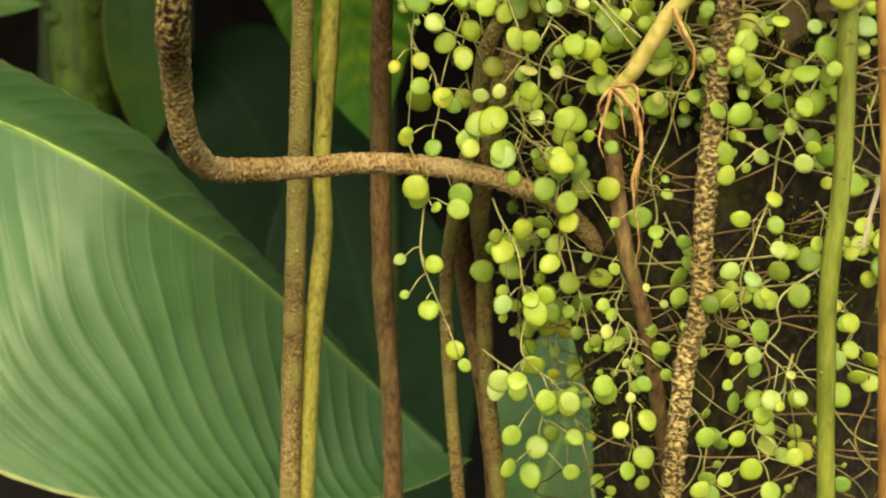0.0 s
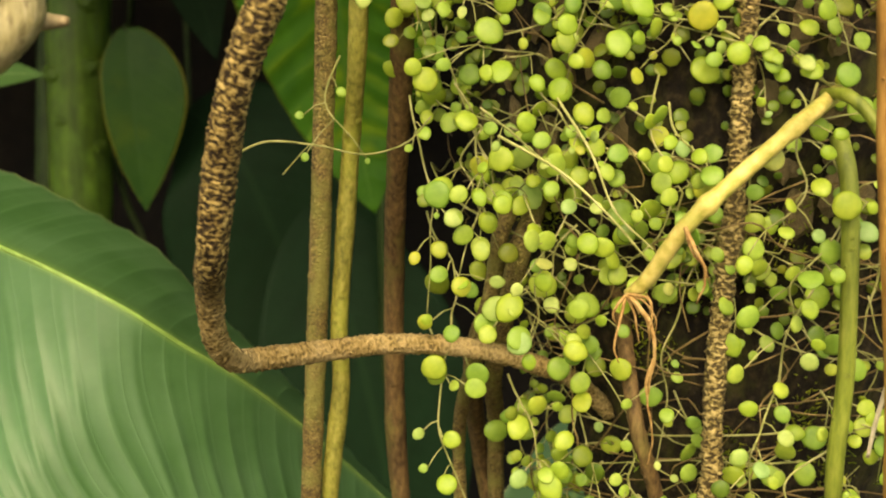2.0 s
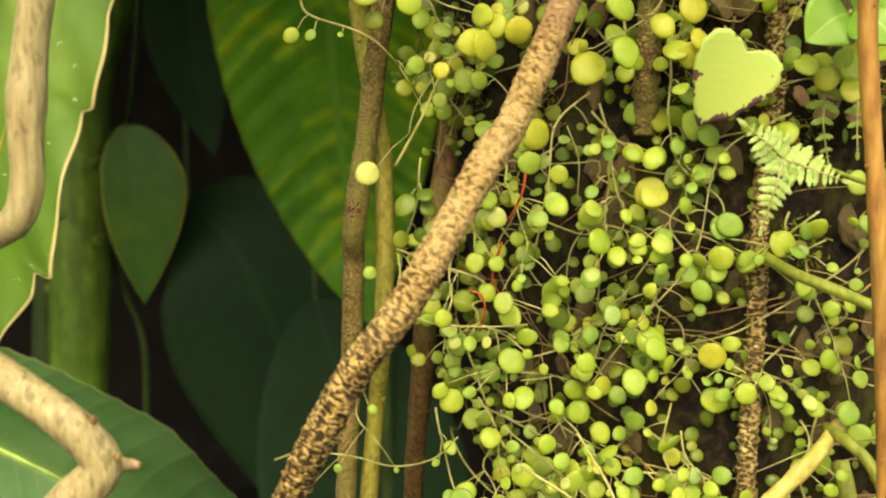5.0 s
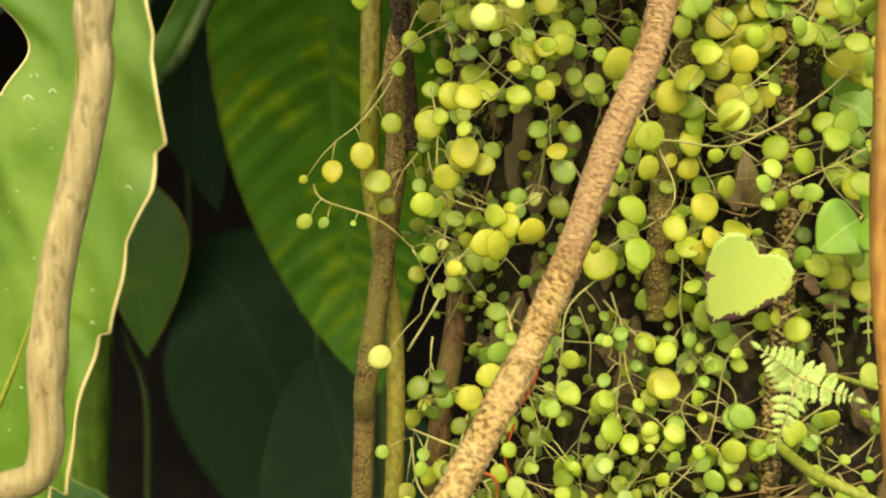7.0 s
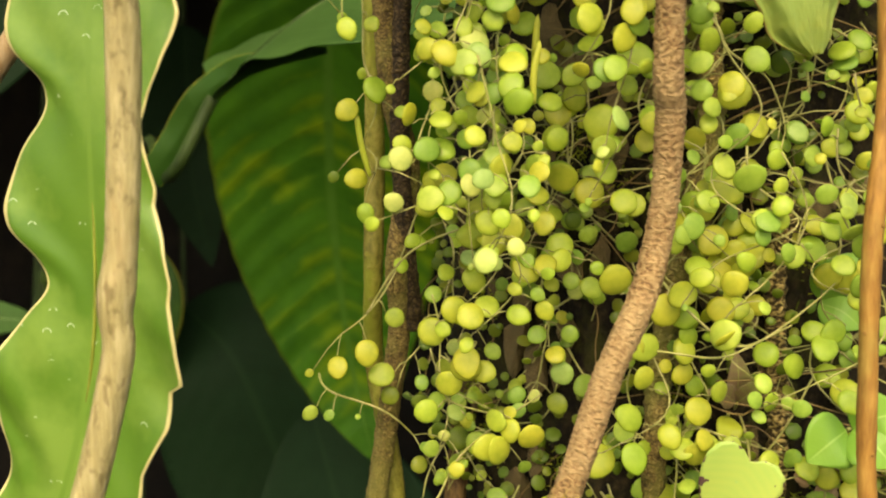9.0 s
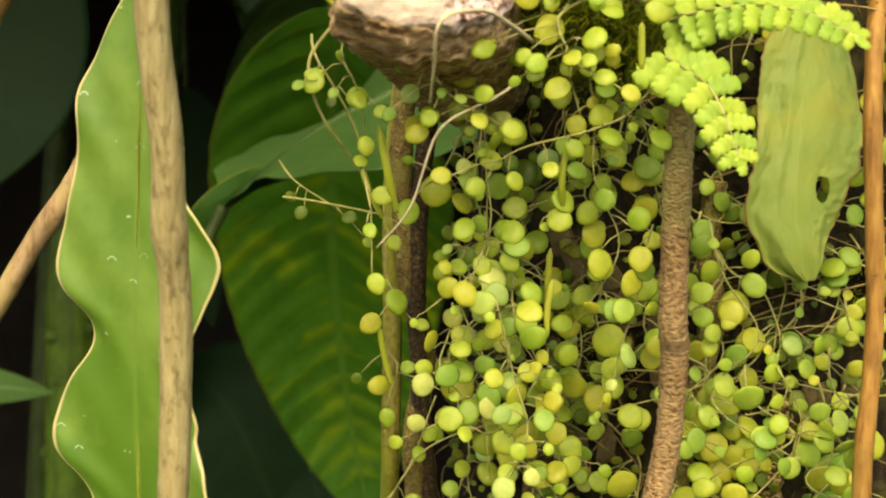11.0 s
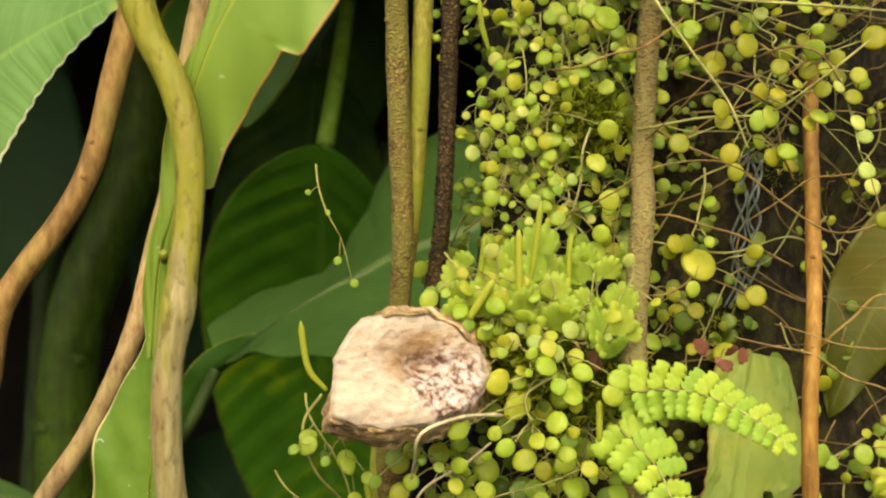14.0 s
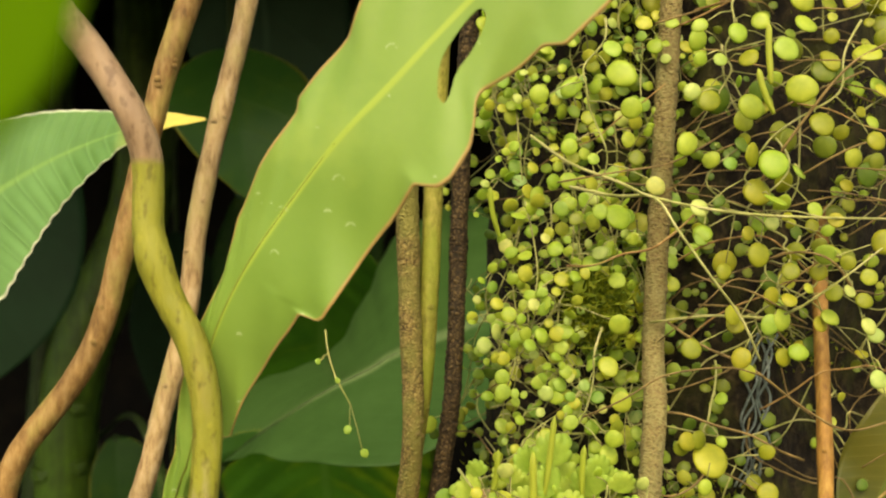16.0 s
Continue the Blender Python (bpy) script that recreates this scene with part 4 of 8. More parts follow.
    fibre([end, (0.066, 0.390, 1.174), (0.067, 0.389, 1.168), (0.066, 0.391, 1.161)], 0.0008)
    fibre([node, (0.081, 0.385, 1.192), (0.085, 0.386, 1.183), (0.083, 0.390, 1.172)], 0.0009)
    fibre([node, (0.080, 0.387, 1.192), (0.085, 0.387, 1.185), (0.087, 0.389, 1.180)], 0.0006)
    for k in range(8):
        a = rng.uniform(-2.8, 0.9)
        d = Vector((math.cos(a), rng.uniform(-0.8, 0.3), math.sin(a) - 0.25))
        ln = rng.uniform(0.005, 0.014)
        fibre([end, end + d * ln * 0.5 + Vector((0, 0, -0.001)), end + d * ln * 0.8 + Vector((0, 0, -ln * 0.45)), end + d * ln * 0.75 + Vector((0.001, 0, -ln * 0.9))], rng.uniform(0.0004, 0.0008))
    return tagged(top, "yellow green cut root with orange hair roots at its end", "root")


yellow_root()


def climbing_stem():
    top = empty("climbing_stem", (-0.14, 0.3, 1.23))
    low = [
    (-0.157, 0.295, 1.224), (-0.152, 0.298, 1.232), (-0.144, 0.300, 1.246), (-0.133, 0.300, 1.259),
    (-0.123, 0.300, 1.268), (-0.118, 0.300, 1.274), (-0.122, 0.300, 1.281), (-0.129, 0.300, 1.288),
    (-0.147, 0.305, 1.299), (-0.166, 0.312, 1.309), (-0.187, 0.320, 1.321), (-0.190, 0.320, 1.330),
    (-0.179, 0.318, 1.333), (-0.161, 0.312, 1.336), (-0.147, 0.305, 1.341), (-0.138, 0.300, 1.346),
    (-0.135, 0.300, 1.357), (-0.135, 0.300, 1.368), (-0.133, 0.300, 1.388), (-0.129, 0.300, 1.409),
    (-0.123, 0.300, 1.431), (-0.117, 0.300, 1.458), (-0.118, 0.300, 1.467), (-0.115, 0.300, 1.492),
    (-0.113, 0.300, 1.544), (-0.113, 0.293, 1.573), (-0.112, 0.288, 1.595), (-0.114, 0.283, 1.625),
    (-0.113, 0.280, 1.654), (-0.108, 0.280, 1.684)]
    high = [
    (-0.105, 0.280, 1.718), (-0.109, 0.280, 1.741), (-0.117, 0.280, 1.758), (-0.122, 0.280, 1.775),
    (-0.122, 0.280, 1.798), (-0.126, 0.278, 1.812), (-0.137, 0.280, 1.830), (-0.146, 0.275, 1.843),
    (-0.152, 0.270, 1.855)]
    line, _ = spline(low + high, 0.0013)
    line = smooth_line(line, 8)
    def girth(t):
        r = 0.0048 + 0.0012 * max(0, 1 - max(0, t - 0.1) * 7)
        for node in (0.07, 0.22, 0.34, 0.47, 0.6, 0.74, 0.87):
            r += 0.0007 * math.exp(-((t - node) / 0.009) ** 2)
        return r
    put("main_stem", mesh_from("main_stem", *tube_data(line, girth, 22, 0.0002, 500.0, True, 0.06)), M_STEM, top, "tan woody stem turning green upwards")
    line, _ = spline([
    (-0.122, 0.310, 1.271), (-0.116, 0.310, 1.271), (-0.110, 0.309, 1.271)], 0.001)
    put("bud", mesh_from("bud", *tube_data(line, lambda t: 0.0032 * (1 - 0.62 * t ** 1.4), 14, 0.0002, 300.0)), M_TAN, top, "short pale blunt side bud")
    rng = random.Random(8)
    for c in ((-0.119, 0.290, 1.289), (-0.113, 0.290, 1.278), (-0.119, 0.273, 1.780), (-0.111, 0.273, 1.749)):
        bm = bmesh.new()
        bmesh.ops.create_icosphere(bm, subdivisions=2, radius=0.0012)
        bmesh.ops.scale(bm, vec=(0.8, 0.35, 1.3), verts=bm.verts)
        bmesh.ops.translate(bm, vec=Vector(c) + Vector((0, 0.006, 0)), verts=bm.verts)
        me = bpy.data.meshes.new("scar")
        bm.to_mesh(me)
        bm.free()
        put("scar", me, M_RUST, top)
    return tagged(top, "zigzag climbing stem, tan below and green above", "plant stem")


climbing_stem()


# ---- strap-shaped leaves on the climbing stem ----
STRAP_OUTER = [(0, 0.022), (0.08, 0.034), (0.16, 0.038), (0.22, 0.029), (0.26, 0.036), (0.316, 0.0252), (0.341, 0.0249), (0.363, 0.0275), (0.386, 0.0355), (0.42, 0.042), (0.451, 0.0405),
               (0.479, 0.035), (0.504, 0.0278), (0.524, 0.0203), (0.534, 0.019), (0.556, 0.0252), (0.572, 0.034), (0.595, 0.0372), (0.622, 0.0352), (0.642, 0.0303), (0.656, 0.0238), (0.67, 0.0195),
               (0.682, 0.019), (0.697, 0.021), (0.71, 0.029), (0.73, 0.033), (0.752, 0.0336), (0.805, 0.027), (0.845, 0.0248), (0.877, 0.0262), (0.915, 0.0196), (0.952, 0.0108), (1, 0.006)]
STRAP_INNER = [(0, 0.026), (0.135, 0.0318), (0.185, 0.0355), (0.209, 0.034), (0.214, 0.0425), (0.25, 0.0375), (0.3, 0.0315), (0.34, 0.0285), (0.345, 0.033), (0.383, 0.0318), (0.409, 0.0297),
               (0.446, 0.035), (0.471, 0.0332), (0.476, 0.038), (0.501, 0.0361), (0.529, 0.0328), (0.544, 0.0339), (0.576, 0.031), (0.6, 0.0252), (0.612, 0.0262), (0.637, 0.0237), (0.66, 0.0212),
               (0.682, 0.0242), (0.7, 0.0287), (0.722, 0.0325), (0.742, 0.0345), (0.756, 0.033), (0.779, 0.027), (0.792, 0.0222), (0.85, 0.014), (1, 0.005)]


def margin(rows, v, soft=0.004):
    """Half width of a lobed blade at a place along it, its corners rounded a little."""
    vs, ws = zip(*rows)
    return float(np.mean([np.interp(v + k * soft / 2, vs, ws) for k in (-2, -1, 0, 1, 2)]))


def strap_width(v):
    return margin(STRAP_OUTER, v, 0.008), margin(STRAP_INNER, v, 0.002)


broad_leaf("strap_leaf", [
    (-0.225, 0.404, 1.260), (-0.203, 0.393, 1.300), (-0.184, 0.383, 1.335), (-0.166, 0.374, 1.370), (-0.150, 0.366, 1.410), (-0.142, 0.362, 1.450),
    (-0.140, 0.361, 1.500), (-0.139, 0.361, 1.550), (-0.137, 0.360, 1.600), (-0.133, 0.358, 1.635), (-0.127, 0.355, 1.665)], strap_width, M_STRAP, "long glossy green strap leaf with wavy pale edges", "leaf", "", across=28, along=300, fold=0.05, up=(-0.5, -1, 0.05), rib=0.0011, stalk_mat=M_GREENROOT,
           stalk=[(-0.127, 0.355, 1.665), (-0.123, 0.335, 1.680), (-0.116, 0.292, 1.690)], stalk_r=0.0016,
           wave=lambda v, u: 0.0013 * math.sin(v * 46 + (2 if u > 0 else 0)) * abs(u) ** 2.2 + 0.0010 * math.sin(v * 21 + u * 2) + 0.0009 * math.sin(v * 90 + u * 7) * abs(u), thick=0.0008)


LOBED_OUTER = [(0, 0.0025), (0.05, 0.0032), (0.14, 0.0045), (0.233, 0.0072), (0.301, 0.0062), (0.396, 0.0052), (0.456, 0.0066), (0.496, 0.0088), (0.519, 0.0112), (0.571, 0.0134), (0.617, 0.0154),
               (0.661, 0.0170), (0.669, 0.0193), (0.714, 0.0204), (0.762, 0.0207), (0.807, 0.0247), (0.88, 0.026), (1, 0.02)]
LOBED_INNER = [(0, 0.002), (0.18, 0.004), (0.24, 0.006), (0.248, 0.0125), (0.308, 0.0151), (0.368, 0.0183), (0.436, 0.0214), (0.474, 0.0226), (0.48, 0.0285), (0.492, 0.0300), (0.521, 0.0301), (0.581, 0.0286),
               (0.644, 0.0282), (0.707, 0.0269), (0.717, 0.0300), (0.727, 0.0328), (0.744, 0.0334), (0.782, 0.0303), (0.802, 0.0264), (0.820, 0.0219), (0.832, 0.0210), (0.877, 0.0235), (0.915, 0.0248), (0.932, 0.0294), (1, 0.03)]


def lobed_width(v):
    return margin(LOBED_OUTER, v, 0.004), margin(LOBED_INNER, v, 0.003)


broad_leaf("lobed_leaf", [
    (-0.124, 0.308, 1.654), (-0.122, 0.306, 1.675), (-0.119, 0.302, 1.691), (-0.114, 0.297, 1.703), (-0.111, 0.294, 1.717), (-0.107, 0.288, 1.734), (-0.101, 0.282, 1.750), (-0.091, 0.276, 1.768),
    (-0.077, 0.270, 1.787), (-0.063, 0.263, 1.804), (-0.046, 0.257, 1.821), (-0.030, 0.252, 1.837), (-0.019, 0.248, 1.848), (-0.006, 0.244, 1.861)], lobed_width, M_LOBED, "large light green leaf with toothed brown-edged margin and a long slit", "leaf", "", across=90, along=340, fold=-0.04, hole=(0.36, 0.843, 0.15, 0.054, -3.0), up=(-0.15, -1, 0.3), rib=0.0005, stalk_mat=M_GREENROOT,
           wave=lambda v, u: 0.0018 * math.sin(v * 26 + u) * abs(u) ** 2 + 0.0007 * math.sin(v * 60 + u * 9) * abs(u), thick=0.0008)

# ---- large leaves behind ----
RIBBED_BACK = [(0.0, (-0.02, 0.13, 0.02)), (0.3, (-0.02, 0.17, 0.012)), (0.45, (-0.02, 0.195, -0.002)), (0.6, (-0.026, 0.145, -0.006)), (0.72, (-0.022, 0.125, -0.012)), (0.83, (-0.014, 0.075, -0.010)), (1.0, (0.0, 0.004, 0.0))]


def ribbed_turn(v):
    """How far the big leaf's face has turned aside, along its midrib."""
    return min(1, max(0, (v - 0.35) / 0.4))


broad_leaf("ribbed_leaf", [(-0.480, 0.800, 1.185), (-0.370, 0.735, 1.162), (-0.272, 0.695, 1.132), (-0.233, 0.682, 1.117), (-0.199, 0.678, 1.099), (-0.170, 0.688, 1.075), (-0.139, 0.710, 1.046), (-0.112, 0.738, 1.012), (-0.086, 0.768, 0.975), (-0.052, 0.800, 0.927), (0.000, 0.840, 0.858)],
           lambda v: (0.05, 0.184 * min(1, 0.55 + v * 1.6) * max(0.01, 1 - max(0, (v - 0.3) / 0.7) ** 2.6) ** 0.8),
           M_RIBBED, "huge deep green ribbed leaf with a pale midrib", "leaf", "large leaves", across=170, along=420, fold=0.0, ripple=0.0012, ripples=20, slant=1.6, sweep=400.0, up=lambda v: (-0.08 + 0.53 * ribbed_turn(v), -0.85 + 0.05 * ribbed_turn(v), 0.14 + 0.36 * ribbed_turn(v)), rib=0.0024, stalk_mat=M_MIDRIB, crease=0.25,
           wing=lambda v: [np.interp(v, [r[0] for r in RIBBED_BACK], [r[1][k] for r in RIBBED_BACK]) for k in range(3)],
           wave=lambda v, u: (0.03 * u * u + 0.003 * math.sin(v * 9 + u * 5) * u if u > 0 else 0) + 0.0005 * math.sin(v * 31 + u * 13) * abs(u), stalk=[(-0.480, 0.800, 1.185), (-0.650, 0.900, 1.152), (-0.75, 1.05, 0.6), (-0.75, 1.05, -0.02)], stalk_r=0.007)
broad_leaf("variegated_leaf", [(-0.130, 1.380, 1.773), (-0.147, 1.520, 1.609), (-0.154, 1.640, 1.403), (-0.135, 1.700, 1.175), (-0.100, 1.700, 1.000)], leaf_shape(0.178, 0.36, 1.25), M_VARIEG,
           "large hanging dark green leaf mottled with yellow", "leaf", "large leaves", across=30, along=100, fold=0.08, ripple=0.002, ripples=20, slant=1.2, up=(-0.15, -1, 0.15), stalk=[(-0.130, 1.380, 1.773), (-0.118, 1.460, 1.870), (-0.105, 1.750, 2.060), (-0.084, 2.200, 2.233)], stalk_r=0.012)
# the dark leaves from here on carry their shade in the leaf colour
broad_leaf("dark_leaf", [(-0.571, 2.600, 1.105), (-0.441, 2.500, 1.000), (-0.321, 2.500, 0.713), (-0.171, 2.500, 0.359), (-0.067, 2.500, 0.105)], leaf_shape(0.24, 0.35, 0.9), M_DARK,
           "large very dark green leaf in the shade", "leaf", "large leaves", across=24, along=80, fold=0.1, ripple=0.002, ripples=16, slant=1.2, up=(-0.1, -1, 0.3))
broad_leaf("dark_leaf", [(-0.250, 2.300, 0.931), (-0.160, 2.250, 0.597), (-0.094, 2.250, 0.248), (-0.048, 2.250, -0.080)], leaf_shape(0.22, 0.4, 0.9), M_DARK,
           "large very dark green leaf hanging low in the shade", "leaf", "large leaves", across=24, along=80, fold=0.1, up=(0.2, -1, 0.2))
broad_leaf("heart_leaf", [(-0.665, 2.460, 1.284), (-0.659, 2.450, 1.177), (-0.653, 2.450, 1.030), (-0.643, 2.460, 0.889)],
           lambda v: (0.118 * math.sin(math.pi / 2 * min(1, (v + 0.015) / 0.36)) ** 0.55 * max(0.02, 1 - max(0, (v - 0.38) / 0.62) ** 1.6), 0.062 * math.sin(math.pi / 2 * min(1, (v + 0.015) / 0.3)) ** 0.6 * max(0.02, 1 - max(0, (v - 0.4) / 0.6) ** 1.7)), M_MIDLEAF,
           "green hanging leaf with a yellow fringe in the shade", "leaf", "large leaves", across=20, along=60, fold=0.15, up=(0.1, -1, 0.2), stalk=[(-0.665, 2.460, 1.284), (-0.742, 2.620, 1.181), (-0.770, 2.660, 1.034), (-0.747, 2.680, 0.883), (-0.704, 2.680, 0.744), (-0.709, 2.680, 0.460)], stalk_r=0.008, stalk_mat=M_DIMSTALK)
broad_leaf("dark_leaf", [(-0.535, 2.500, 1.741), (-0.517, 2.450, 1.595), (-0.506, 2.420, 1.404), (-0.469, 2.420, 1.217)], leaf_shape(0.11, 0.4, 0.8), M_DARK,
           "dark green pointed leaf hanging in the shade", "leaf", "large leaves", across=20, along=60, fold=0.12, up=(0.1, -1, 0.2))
broad_leaf("pale_back_leaf", [(-0.934, 1.900, 1.168), (-0.762, 1.850, 1.206), (-0.622, 1.800, 1.207)], leaf_shape(0.04, 0.4, 1.0), M_SILVER,
           "pale green leaf end showing behind the stems", "leaf", "large leaves", across=16, along=50, fold=0.1, up=(0.1, -1, 0.3))
SILVER_BACK = [(0, (-0.02, 0.06, 0.032)), (0.14, (-0.026, 0.138, 0.025)), (0.3, (-0.016, 0.194, 0.011)), (0.36, (-0.012, 0.209, 0.001)), (0.39, (-0.016, 0.23, 0.006)), (0.44, (-0.021, 0.248, 0.009)), (0.47, (-0.022, 0.266, 0.026)), (0.52, (-0.019, 0.289, 0.041)), (0.56, (-0.024, 0.302, 0.066)), (0.62, (-0.028, 0.313, 0.09)), (0.75, (-0.031, 0.321, 0.104)), (0.9, (-0.035, 0.311, 0.098)), (1.0, (-0.046, 0.26, 0.081))]
SILVER = broad_leaf("silver_leaf", [(-0.211, 1.000, 1.545), (-0.191, 0.985, 1.562), (-0.173, 0.970, 1.577), (-0.145, 0.952, 1.598), (-0.118, 0.943, 1.616), (-0.093, 0.940, 1.630), (-0.068, 0.945, 1.641), (-0.047, 0.955, 1.652), (0.027, 0.990, 1.675), (0.101, 1.040, 1.710)],
                    lambda v: (0.2, float(np.interp(v, [0, 0.1, 0.228, 0.27, 0.34, 0.378, 0.426, 0.466, 0.7, 1], [0.004, 0.02, 0.05, 0.07, 0.1, 0.119, 0.138, 0.138, 0.13, 0.08]))), M_SILVER,
                    "grey green arching leaf with a pale midrib behind the cut branch", "leaf", "large leaves", across=60, along=140, fold=0.0, up=(-0.1, -0.4, 0.9), rib=0.0026,
                    wing=lambda v: [np.interp(v, [r[0] for r in SILVER_BACK], [r[1][k] for r in SILVER_BACK]) for k in range(3)], wave=lambda v, u: 0.002 * math.sin(v * 40) * u * u,
                    stalk=[(-0.211, 1.000, 1.545), (-0.257, 1.020, 1.474), (-0.339, 1.300, 1.503), (-0.526, 2.000, 1.415), (-0.756, 2.800, 1.248), (-0.843, 2.840, 1.124), (-0.929, 2.840, 0.610), (-0.86, 2.84, -0.02)], stalk_r=0.006, stalk_mat=M_DIMSTALK)
broad_leaf("silver_leaf", [(-0.275, 1.020, 1.471), (-0.248, 1.010, 1.505), (-0.222, 1.000, 1.542), (-0.186, 0.980, 1.567), (-0.145, 0.960, 1.577), (-0.106, 0.950, 1.582)], lambda v: (0.017 * (0.7 + 0.3 * math.sin(v * 3)) * (1 - 0.75 * v ** 2), 0.013 * (1 - 0.8 * v ** 2)), M_MIDLEAF, "", parent=SILVER, across=14, along=80, fold=-0.2, up=(0.3, -1, 0.2), wave=lambda v, u: 0.003 * math.sin(v * 22) * max(0, -u))
broad_leaf("upper_leaf", [(-0.268, 1.500, 2.008), (-0.248, 1.450, 1.910), (-0.240, 1.440, 1.843), (-0.237, 1.440, 1.799)], leaf_shape(0.1, 0.4, 0.9), M_MIDLEAF,
           "dark green leaf tip hanging behind the strap leaf", "leaf", "large leaves", across=20, along=60, fold=0.12, up=(0.2, -1, 0.3))
broad_leaf("striped_leaf", [(-0.522, 0.800, 1.673), (-0.382, 0.740, 1.759), (-0.284, 0.690, 1.812), (-0.207, 0.645, 1.836), (-0.159, 0.620, 1.839)],
           lambda v: (float(np.interp(v, [0, 0.3, 0.58, 0.7, 0.86, 0.95, 1], [0.03, 0.055, 0.052, 0.036, 0.012, 0.005, 0.0008])), float(np.interp(v, [0, 0.3, 0.58, 0.7, 0.86, 0.95, 1], [0.05, 0.085, 0.078, 0.05, 0.012, 0.004, 0.0008]))),
           M_STRIPED, "pale striped green leaf with a white edge and yellow tip", "leaf", "large leaves", across=30, along=160, fold=0.1, ripple=0.0008, ripples=60, slant=1.6, up=(0.1, -0.9, 0.4), stalk=[(-0.522, 0.800, 1.673), (-0.630, 0.850, 1.596), (-0.5, 0.9, 0.6), (-0.5, 0.9, -0.02)], stalk_r=0.005)
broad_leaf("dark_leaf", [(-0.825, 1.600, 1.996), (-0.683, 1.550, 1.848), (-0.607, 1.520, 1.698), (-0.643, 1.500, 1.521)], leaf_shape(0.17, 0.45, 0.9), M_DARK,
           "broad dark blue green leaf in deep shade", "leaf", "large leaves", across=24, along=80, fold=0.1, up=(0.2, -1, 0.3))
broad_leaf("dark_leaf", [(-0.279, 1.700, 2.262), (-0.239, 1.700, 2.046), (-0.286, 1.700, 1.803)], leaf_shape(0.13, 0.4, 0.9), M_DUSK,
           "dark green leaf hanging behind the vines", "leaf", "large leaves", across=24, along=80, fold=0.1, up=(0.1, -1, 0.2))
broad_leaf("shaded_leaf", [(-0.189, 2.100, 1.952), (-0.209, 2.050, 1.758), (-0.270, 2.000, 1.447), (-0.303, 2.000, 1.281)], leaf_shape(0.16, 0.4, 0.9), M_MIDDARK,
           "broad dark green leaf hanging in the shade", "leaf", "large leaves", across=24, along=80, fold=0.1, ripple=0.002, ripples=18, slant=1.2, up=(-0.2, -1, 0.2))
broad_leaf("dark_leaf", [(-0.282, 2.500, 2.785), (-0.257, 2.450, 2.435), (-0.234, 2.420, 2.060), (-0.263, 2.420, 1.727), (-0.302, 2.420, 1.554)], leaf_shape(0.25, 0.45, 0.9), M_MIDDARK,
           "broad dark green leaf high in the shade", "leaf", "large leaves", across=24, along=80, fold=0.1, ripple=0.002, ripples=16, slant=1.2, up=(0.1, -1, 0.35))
broad_leaf("lower_leaf", [(0.105, 0.900, 0.952), (0.105, 0.880, 0.891), (0.081, 0.860, 0.820), (0.054, 0.860, 0.750)], leaf_shape(0.062, 0.45, 1.0), M_RIBBED,
           "grey green leaf showing below the hanging vines", "leaf", "large leaves", across=20, along=60, fold=0.1, up=(0.1, -1, 0.4), stalk=[(0.105, 0.900, 0.952), (0.12, 0.95, 0.9), (0.12, 0.95, -0.02)], stalk_r=0.005)
broad_leaf("olive_leaf", [(0.210, 0.440, 1.711), (0.185, 0.432, 1.675), (0.167, 0.430, 1.640), (0.155, 0.432, 1.606)], leaf_shape(0.024, 0.45, 0.9), M_DIMGREEN,
           "dull yellow green leaf half hidden by creepers", "leaf", "", across=20, along=60, fold=0.12, up=(-0.1, -1, 0.1), rib=0.0007, wave=lambda v, u: 0.003 * math.sin(v * 17 + u * 2) * abs(u))
PALE_OUTER = [(0, 0.013), (0.025, 0.0163), (0.148, 0.0222), (0.268, 0.0250), (0.386, 0.0256), (0.476, 0.0238), (0.531, 0.0253), (0.57, 0.0215), (0.65, 0.0205), (0.807, 0.0172), (0.88, 0.012), (0.962, 0.0081), (1, 0.003)]
PALE_INNER = [(0, 0.014), (0.093, 0.0174), (0.291, 0.0175), (0.469, 0.0173), (0.624, 0.0189), (0.717, 0.0196), (0.762, 0.0183), (0.799, 0.0158), (0.892, 0.0142), (0.947, 0.0093), (1, 0.002)]
broad_leaf("pale_leaf", [(0.1115, 0.402, 1.640), (0.1075, 0.395, 1.615), (0.1045, 0.391, 1.593), (0.1025, 0.389, 1.570), (0.1055, 0.389, 1.554), (0.1085, 0.391, 1.543)],
           lambda v: (margin(PALE_OUTER, v, 0.012) * (1 + 0.035 * noise.noise(Vector((v * 34, 1, 0)))), margin(PALE_INNER, v, 0.012) * (1 + 0.045 * noise.noise(Vector((v * 30, 5, 0))))),
           M_PALE, "limp pale green leaf with a hole, hanging on the trunk", "leaf", "", across=70, along=120, fold=-0.1, up=(0.1, -1, 0.1), hole=(-0.54, 0.627, 0.135, 0.06, -0.8), rib=0.00018, wave=lambda v, u: 0.0009 * math.exp(-((u - 0.25 - 0.2 * v) / 0.1) ** 2) + 0.0022 * math.sin(v * 9 + u * 3) * abs(u) + 0.004 * max(0, v - 0.85) * math.sin(u * 6) + 0.0016 * noise.fractal(Vector((v * 5, u * 2.2, 3)), 0.8, 2.0, 4) * (0.3 + abs(u)), stalk_mat=M_STALK)
